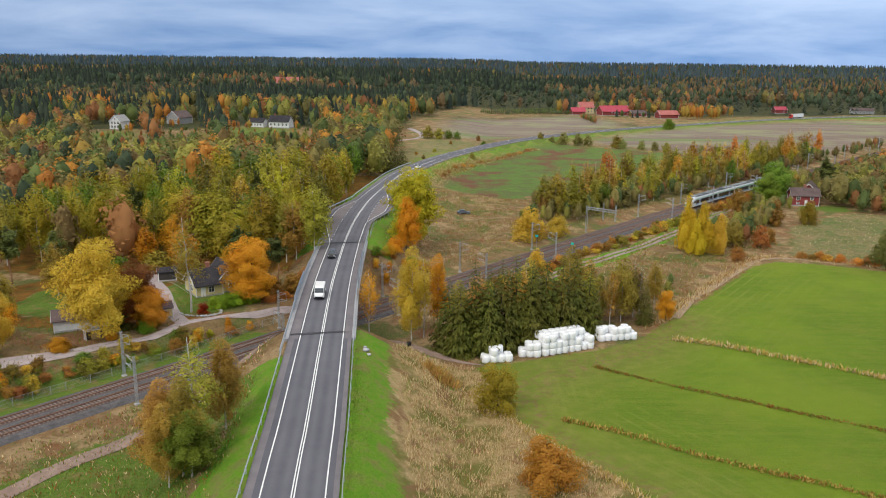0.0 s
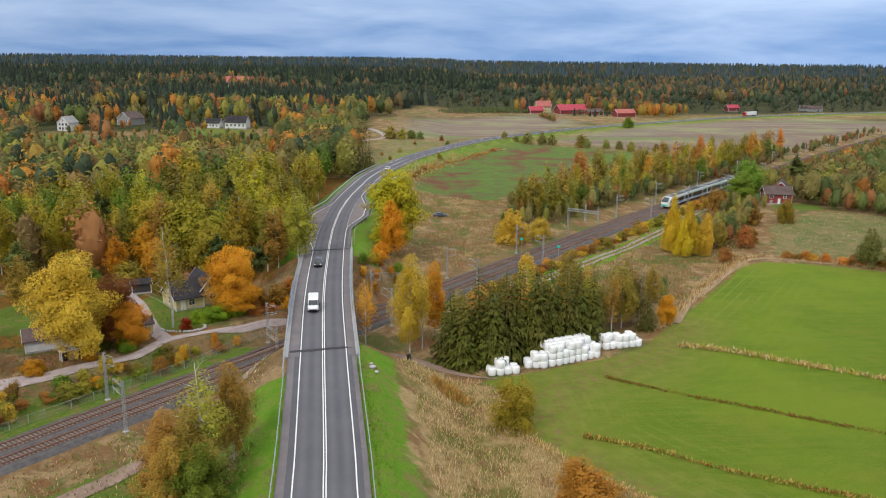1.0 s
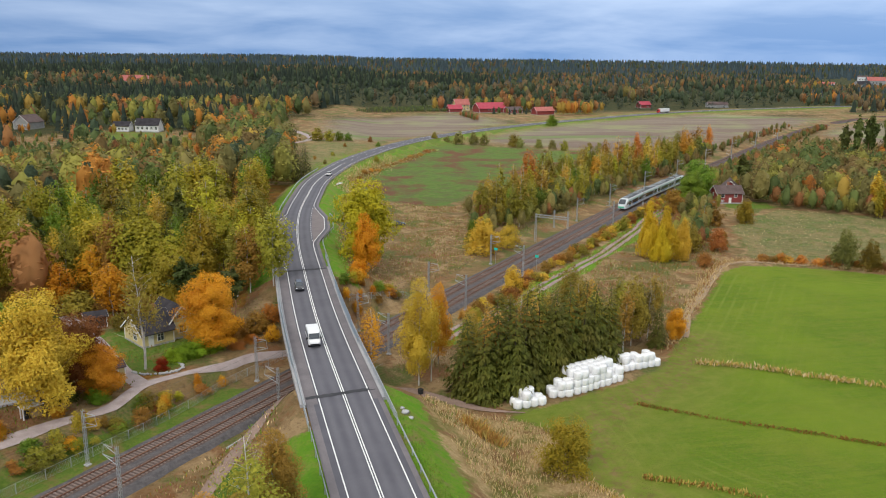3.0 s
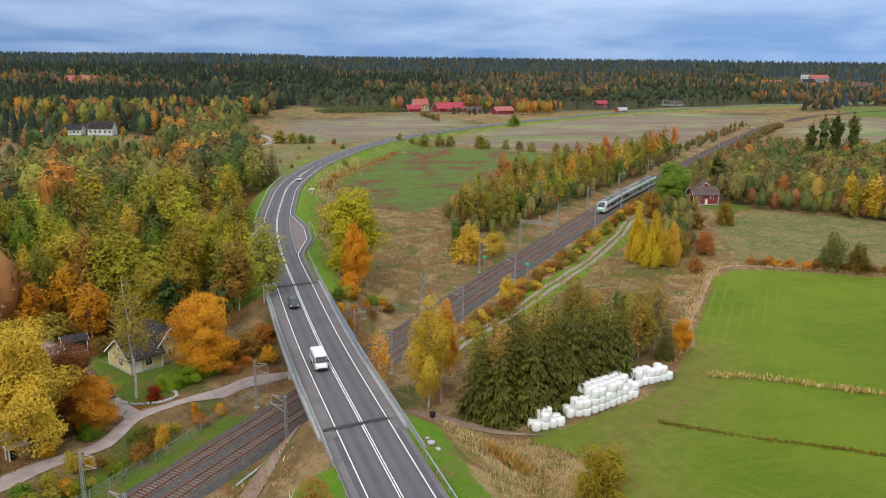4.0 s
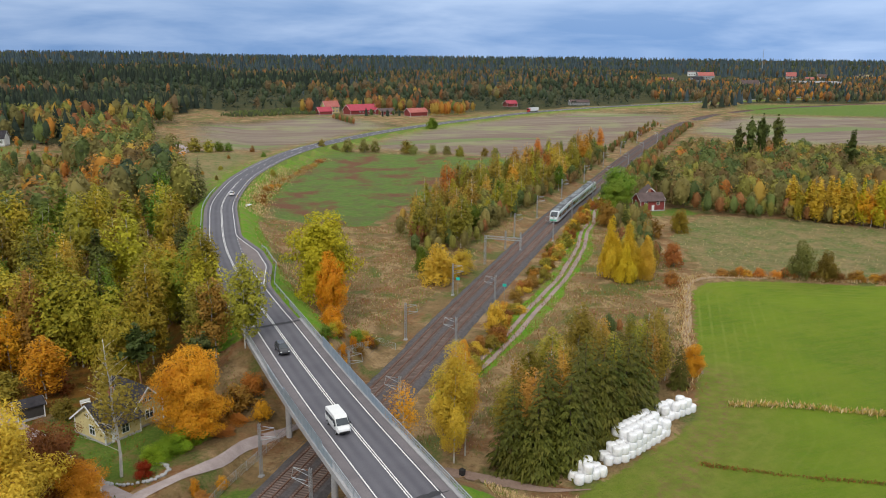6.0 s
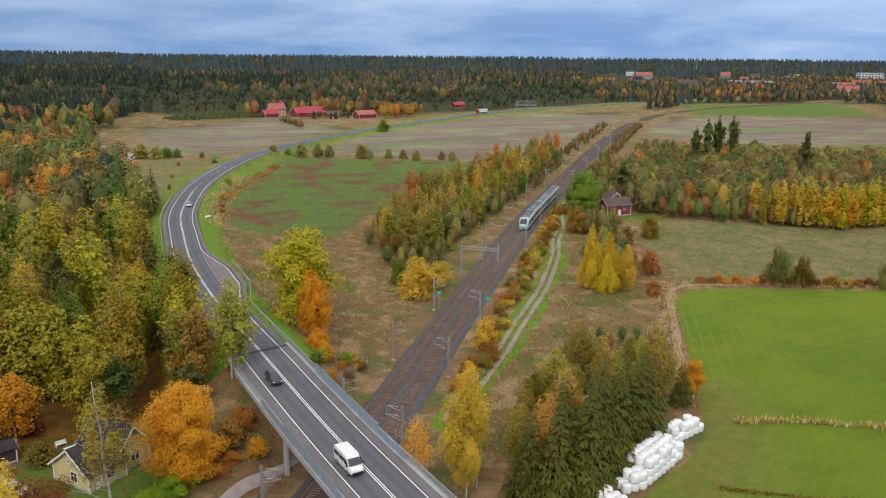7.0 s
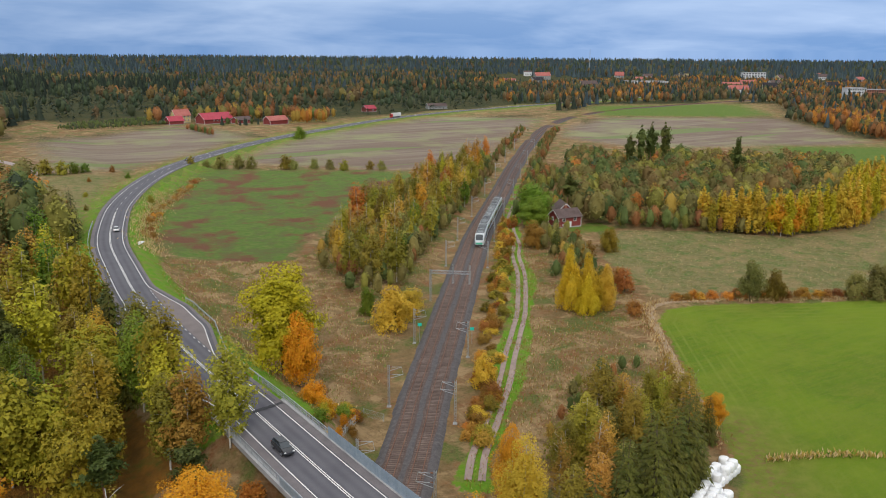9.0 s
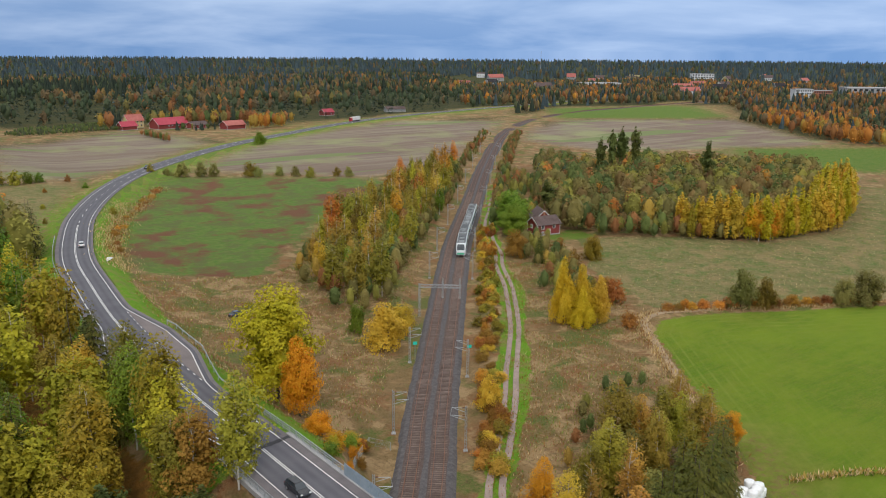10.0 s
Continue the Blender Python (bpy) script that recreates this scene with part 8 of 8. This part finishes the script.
# ---- wrapped bales ----
def bale_mesh(seed):
    r = np.random.RandomState(seed)
    bm = bmesh.new()
    n, rings = 18, []
    for z, k in ((0.0, 0.80), (0.05, 0.93), (0.22, 1.0), (0.65, 1.03), (1.08, 1.0), (1.24, 0.92), (1.29, 0.78)):
        w = r.uniform(0.97, 1.03)
        rings.append([bm.verts.new((0.69 * k * w * math.cos(6.2832 * i / n) * r.uniform(0.98, 1.02), 0.69 * k * w * math.sin(6.2832 * i / n) * r.uniform(0.98, 1.02), z + r.uniform(-0.015, 0.015))) for i in range(n)])
    for a, b in zip(rings[:-1], rings[1:]):
        for i in range(n):
            bm.faces.new((a[i], a[(i + 1) % n], b[(i + 1) % n], b[i]))
    bm.faces.new(rings[0][::-1])
    t = bm.verts.new((0, 0, 1.33))
    for i in range(n):
        bm.faces.new((rings[-1][i], rings[-1][(i + 1) % n], t))
    me = bpy.data.meshes.new("wrapped_bale")
    bm.to_mesh(me)
    bm.free()
    me.materials.append(M_WRAP)
    me.polygons.foreach_set("use_smooth", [True] * len(me.polygons))
    return me


BALES = [bale_mesh(s) for s in (1, 2, 3, 4)]


def stack(x0, y0, x1, y1, rows_, lay, seed):
    """Bales in a straight heap from (x0, y0) to (x1, y1): rows across, lay layers high."""
    r = np.random.RandomState(seed)
    a, b = Vector((x0, y0)), Vector((x1, y1))
    d = (b - a).normalized()
    s = Vector((-d.y, d.x))
    n = max(1, round((b - a).length / 1.38) + 1)
    for q in range(rows_):
        for i in range(n):
            high = max(1, lay - (r.rand() < (0.45 if i in (0, n - 1) else 0.12)) - (q == 0 and r.rand() < 0.3))
            p = a + d * (1.38 * i) + s * (1.38 * q) + Vector((r.uniform(-0.06, 0.06), r.uniform(-0.06, 0.06)))
            for level in range(high):
                ob = tagged(new("wrapped_bale", BALES[r.randint(4)]), "round silage bale wrapped in white film" + (", on top of the heap" if level else ", on the grass"), "bale", "wrapped silage bales")
                ob.matrix_basis = Matrix.LocRotScale((p.x + r.uniform(-0.05, 0.05), p.y + r.uniform(-0.05, 0.05), ground(p.x, p.y) + level * 1.27), Euler((r.uniform(-0.05, 0.05), r.uniform(-0.05, 0.05), r.uniform(0, 6.28))), (1.09, 1.09, r.uniform(0.98, 1.05)))


stack(8.4, 140.6, 12.8, 141.4, 2, 2, 1)
stack(15.2, 143.9, 18.2, 143.9, 2, 2, 2)
stack(19.6, 144.6, 29.0, 148.6, 3, 3, 3)
stack(31.4, 152.6, 37.6, 154.2, 2, 2, 4)


# ---- tall grass ----
GRASS = {"straw": ((0.64, 0.46, 0.22), (0.82, 0.63, 0.36)), "olive": ((0.18, 0.18, 0.035), (0.30, 0.26, 0.06)), "rust": ((0.27, 0.105, 0.0245), (0.38, 0.18, 0.042)), "green": ((0.16, 0.30, 0.025), (0.25, 0.36, 0.04)),
         "wheat": ((0.5, 0.36, 0.084), (0.62, 0.46, 0.126)), "amber": ((0.48, 0.26, 0.07), (0.6, 0.34, 0.1))}


class Grass(Wood):
    def tufts(self, x, y, names, weights, lo, hi, wide, seed, lean=0.35):
        r = np.random.RandomState(seed)
        n = len(x)
        z = land_z(x, y)
        pick = r.choice(len(names), n, p=np.array(weights) / sum(weights))
        t = np.array([[GRASS[k][0], GRASS[k][1]] for k in names])[pick]
        col = t[:, 0] + (t[:, 1] - t[:, 0]) * r.uniform(size=(n, 1))
        a = r.uniform(0, 6.283, n)
        h = r.uniform(lo, hi, n)
        w = wide * r.uniform(0.6, 1.4, n)
        base = np.stack([x, y, z - 0.05], -1)
        side = np.stack([np.cos(a) * w / 2, np.sin(a) * w / 2, np.zeros(n)], -1)
        top = base + np.stack([r.normal(size=n) * h * lean, r.normal(size=n) * h * lean, h], -1)
        mid = base * 0.45 + top * 0.55
        v = np.stack([base, mid + side, top, mid - side], 1).reshape(-1, 3)
        self.v.append(v)
        self.f.append(np.arange(4 * n).reshape(n, 4) + self.n)
        self.c.append(np.repeat(col, 4, 0))
        self.n += len(v)


def random_in(poly, n, seed, keep=None):
    r = np.random.RandomState(seed)
    xs, ys = [p[0] for p in poly], [p[1] for p in poly]
    x, y = r.uniform(min(xs), max(xs), n * 3), r.uniform(min(ys), max(ys), n * 3)
    ok = inside(poly, x, y)
    if keep is not None:
        ok &= keep(x, y)
    return x[ok][:n], y[ok][:n]


def strip(pts, n, wide, seed):
    r = np.random.RandomState(seed)
    line = smooth_line([(x, y, 0) for x, y in pts], 0.5)
    k = r.randint(0, len(line), n)
    k = k[lumps(line[k, 0], line[k, 1], 4.5, seed) * 0.8 + 0.15 > r.uniform(size=n)]
    n = len(k)
    return line[k, 0] + r.normal(size=n) * wide, line[k, 1] + r.normal(size=n) * wide


def off_ways(x, y):
    d, _, _ = far_from(ROAD, x, y)
    e, _, _ = far_from(RAIL, x, y)
    return (d > 9) & (e > 6.8) & (lumps(x, y, 5, 71) > 0.22)


gr = Grass()
x, y = random_in(STRAW, 34000, 61, lambda a, b: off_ways(a, b) & (b > 62) & (far_from(ROAD, a, b)[0] > 11.5 + 3 * lumps(a, b, 9, 64)))
gr.tufts(x, y, ("straw", "olive", "rust", "green"), (7, 1.2, 0.7, 0.8), 0.3, 0.95, 0.075, 62)
x, y = random_in([(-10, 160), (8, 182), (60, 238), (100, 290), (112, 280), (92, 226), (80, 212), (58, 184), (46, 168), (30, 178), (10, 168), (-2, 152)], 24000, 63, off_ways)
gr.tufts(x, y, ("straw", "olive", "rust", "green"), (1.4, 3, 4, 2), 0.25, 0.8, 0.11, 64)
x, y = random_in([(-18, 188), (-6, 196), (30, 240), (110, 336), (100, 360), (30, 305), (-2, 322), (-12, 300), (-14, 240)], 24000, 65, off_ways)
gr.tufts(x, y, ("straw", "olive", "rust", "green"), (1.6, 3, 3, 2.5), 0.25, 0.8, 0.11, 66)
x, y = random_in(HAY, 13500, 67)
gr.tufts(x, y, ("straw", "olive", "green"), (3, 4, 1), 0.25, 0.6, 0.15, 68)
x, y = random_in([(-120, 40), (-30, 150), (-24, 140), (-26, 60), (-60, 40)], 13500, 69, off_ways)
gr.tufts(x, y, ("olive", "green", "straw", "rust"), (3, 3, 2, 2), 0.25, 0.7, 0.15, 70)
x, y = random_in([(-110, 80), (-20, 190), (-30, 195), (-75, 160), (-120, 110)], 9000, 71, off_ways)
gr.tufts(x, y, ("olive", "green", "rust"), (3, 3, 2), 0.2, 0.6, 0.15, 72)
gr.build("rough_grass", "tall rough autumn grass, straw, olive and rust coloured")
dg = Grass()
x, y = strip([(46, 154.2), (60.7, 146.4), (77.2, 134.5), (110, 112)], 3900, 0.35, 73)
dg.tufts(x, y, ("wheat", "straw", "green"), (5, 4, 1), 0.5, 1.15, 0.3, 74)
x, y = strip([(28, 138.9), (40, 130), (66.7, 114), (100, 94)], 4680, 0.3, 75)
dg.tufts(x, y, ("rust", "olive", "green"), (4, 3, 2), 0.2, 0.5, 0.2, 76)
x, y = strip([(19.2, 116.4), (27.7, 111.8), (37.2, 105), (54.4, 95.4), (90, 74)], 4680, 0.3, 77)
dg.tufts(x, y, ("rust", "wheat", "green"), (2.5, 4, 2), 0.3, 0.8, 0.22, 78)
x, y = strip([(40, 69), (26.2, 93.5), (17.2, 105.5), (10.8, 116)], 3900, 0.45, 79)
dg.tufts(x, y, ("wheat", "straw"), (3, 3), 0.4, 0.9, 0.13, 80)
x, y = strip([(44, 162), (58, 182), (80, 211), (90, 219.5), (100, 217.5), (125, 204), (152, 191), (200, 166)], 9100, 0.9, 81)
dg.tufts(x, y, ("straw", "rust", "wheat"), (4, 2, 1), 0.4, 1.1, 0.13, 82)
x, y = strip([(-1.2, 131.6), (0.4, 130.2), (1.8, 128.8)], 900, 0.75, 83)
dg.tufts(x, y, ("wheat", "amber"), (2, 4), 0.8, 1.9, 0.2, 84)
dg.build("ditch_grass", "pale grass and reeds along the field ditches")


# ---- ditch and verge growth by the road bend ----
bend = Grass()
x, y = strip([(-1, 345), (3, 360), (9, 380), (19, 405), (31, 428), (43, 450), (52, 468)], 5200, 1.6, 101)
bend.tufts(x, y, ("straw", "rust", "wheat"), (3, 5, 1), 0.4, 1.2, 0.22, 102)
x, y = strip([(-6, 322), (-2, 345), (4, 370), (14, 398), (27, 428)], 5200, 2.6, 103)
bend.tufts(x, y, ("straw", "wheat", "olive"), (5, 1, 1.5), 0.4, 1.0, 0.2, 104)
x, y = strip([(-11, 80), (-12, 100), (-14, 125)], 5200, 1.6, 105)
bend.tufts(x, y, ("green", "green", "olive"), (5, 3, 1), 0.15, 0.4, 0.11, 106)
bend.build("bend_grass", "straw and rust coloured reeds in the roadside ditch")
r_ = np.random.RandomState(107)
for px, py in ((0.5, 349), (3.5, 358), (6, 372), (10.5, 383), (13, 389), (20, 408), (28, 421), (36, 438), (41, 446), (47, 457)):
    plant("bush", choose(r_, [("rust", 4), ("copper", 2), ("fawn", 1.5)])[0], px + r_.uniform(-1, 1), py, r_.uniform(1.2, 2.4), r_.uniform(2.6, 4.6), "in the roadside ditch", "ditch bushes", variant=20)
for px, py, hi, leaf in ((15, 405, 3.6, "olive"), (24, 482, 3.2, "green"), (-9, 402, 2.2, "olive"), (-13, 418, 2.0, "rust"), (-4, 430, 2.2, "olive"), (5, 470, 2.4, "rust"), (22, 505, 3.8, "rust"), (-2, 495, 7, "olive"), (4, 498, 6, "green"), (-9, 500, 8, "olive"), (9, 500, 5, "green")):
    plant("bush", leaf, px, py, hi, None, "beside the main road", variant=20)


def flat_board():
    k = Kit()
    k.box((0, 0, 0.16), (5.0, 1.6, 0.18))
    k.box((0, 0, 0.04), (4.4, 1.1, 0.08))
    at(tagged(new("white_board", k.mesh("white_board", M_WHITE, 0.02)), "white board lying on the roadside grass", "board"), -7.9, 329.1, ground(-7.9, 329.1), 55)


flat_board()


def garden_bits():
    """White table and bench behind the cottage, boulders round the bed."""
    t = tagged(new("garden_table"), "white wooden garden table on the lawn", "table")
    k = Kit()
    k.box((0, 0, 0.74), (1.8, 0.85, 0.05))
    part("tabletop", k.mesh("tabletop", M_WHITE, 0.01), t)
    for sx in (-0.75, 0.75):
        for sy in (-0.33, 0.33):
            k = Kit()
            k.box((sx, sy, 0.36), (0.08, 0.08, 0.72))
            part("leg", k.mesh("leg", M_WHITE), t)
    at(t, -54.0, 183.0, ground(-54.0, 183.0), 20)
    b = tagged(new("garden_bench"), "white wooden garden bench on the lawn", "bench")
    k = Kit()
    k.box((0, 0, 0.44), (1.6, 0.45, 0.05))
    part("seat", k.mesh("seat", M_WHITE, 0.01), b)
    k = Kit()
    k.box((0, 0.2, 0.72), (1.6, 0.05, 0.4))
    part("backrest", k.mesh("backrest", M_WHITE, 0.01), b)
    for sx in (-0.7, 0.7):
        k = Kit()
        k.box((sx, 0, 0.21), (0.07, 0.4, 0.42))
        part("leg", k.mesh("leg", M_WHITE), b)
    at(b, -55.2, 185.6, ground(-55.2, 185.6), 20)
    r = np.random.RandomState(5)
    rock = []
    for n in range(3):
        v, f = lump(r, (0, 0, 0.12), 0.3, 0.24, 8, 5, 0.18)
        rock.append(quick_mesh("boulder", v.tolist(), f.tolist() + [list(range(8))[::-1], list(range(40, 48))], M_CONCRETE, smooth=True))
    for n in range(26):
        a = -2.6 + 3.4 * n / 25
        px, py = -48.6 + 4.2 * math.cos(a) + r.uniform(-0.15, 0.15), 159.6 + 3.0 * math.sin(a) + r.uniform(-0.15, 0.15)
        ob = tagged(new("boulder", rock[n % 3]), "grey edging stone round the garden bed", "stone", "edging stones")
        s = r.uniform(0.7, 1.25)
        ob.matrix_basis = Matrix.LocRotScale((px, py, ground(px, py) - 0.02), Euler((0, 0, r.uniform(0, 6.28))), (s, s, s * 0.9))
    for px, py, s in ((-11.9, 124.6, 1.9), (-11.3, 123.4, 1.4), (-12.1, 125.9, 1.1)):
        ob = tagged(new("boulder", rock[0]), "pale grey boulder in the embankment grass", "stone")
        ob.matrix_basis = Matrix.LocRotScale((px, py, ground(px, py) - 0.1), Euler((0, 0, px)), (s, s, s * 0.7))


garden_bits()


# ---- sleepers ----
def build_sleepers():
    k = Kit()
    k.box((0, 0, -0.09), (2.6, 0.25, 0.16), None, 0.94)
    me = k.mesh("sleeper", M_SLEEPER)
    rest = Kit()
    r = np.random.RandomState(3)
    for tr in (-2.07, 2.07):
        for n in range(-220, 420):
            s = n * 0.62 + 0.02 * r.normal()
            c, d, right = along_rail(s)
            p = c + right * tr + Vector((0, 0, -0.125))
            turn = math.degrees(math.atan2(right.y, right.x)) + r.normal() * 0.6
            if -12 <= n < 138:
                part("sleeper", me, railway).matrix_basis = pose(p.x, p.y, p.z, 0, 0, turn)
            else:
                rest.box(p + Vector((0, 0, -0.09)), (2.6, 0.25, 0.16), Matrix.Rotation(math.radians(turn), 3, "Z"), 0.94)
    ob = part("sleepers", rest.mesh("sleepers", M_SLEEPER), railway, "row of weathered brown sleepers")
    tagged(ob, "row of weathered brown sleepers", kind="stuff")


build_sleepers()
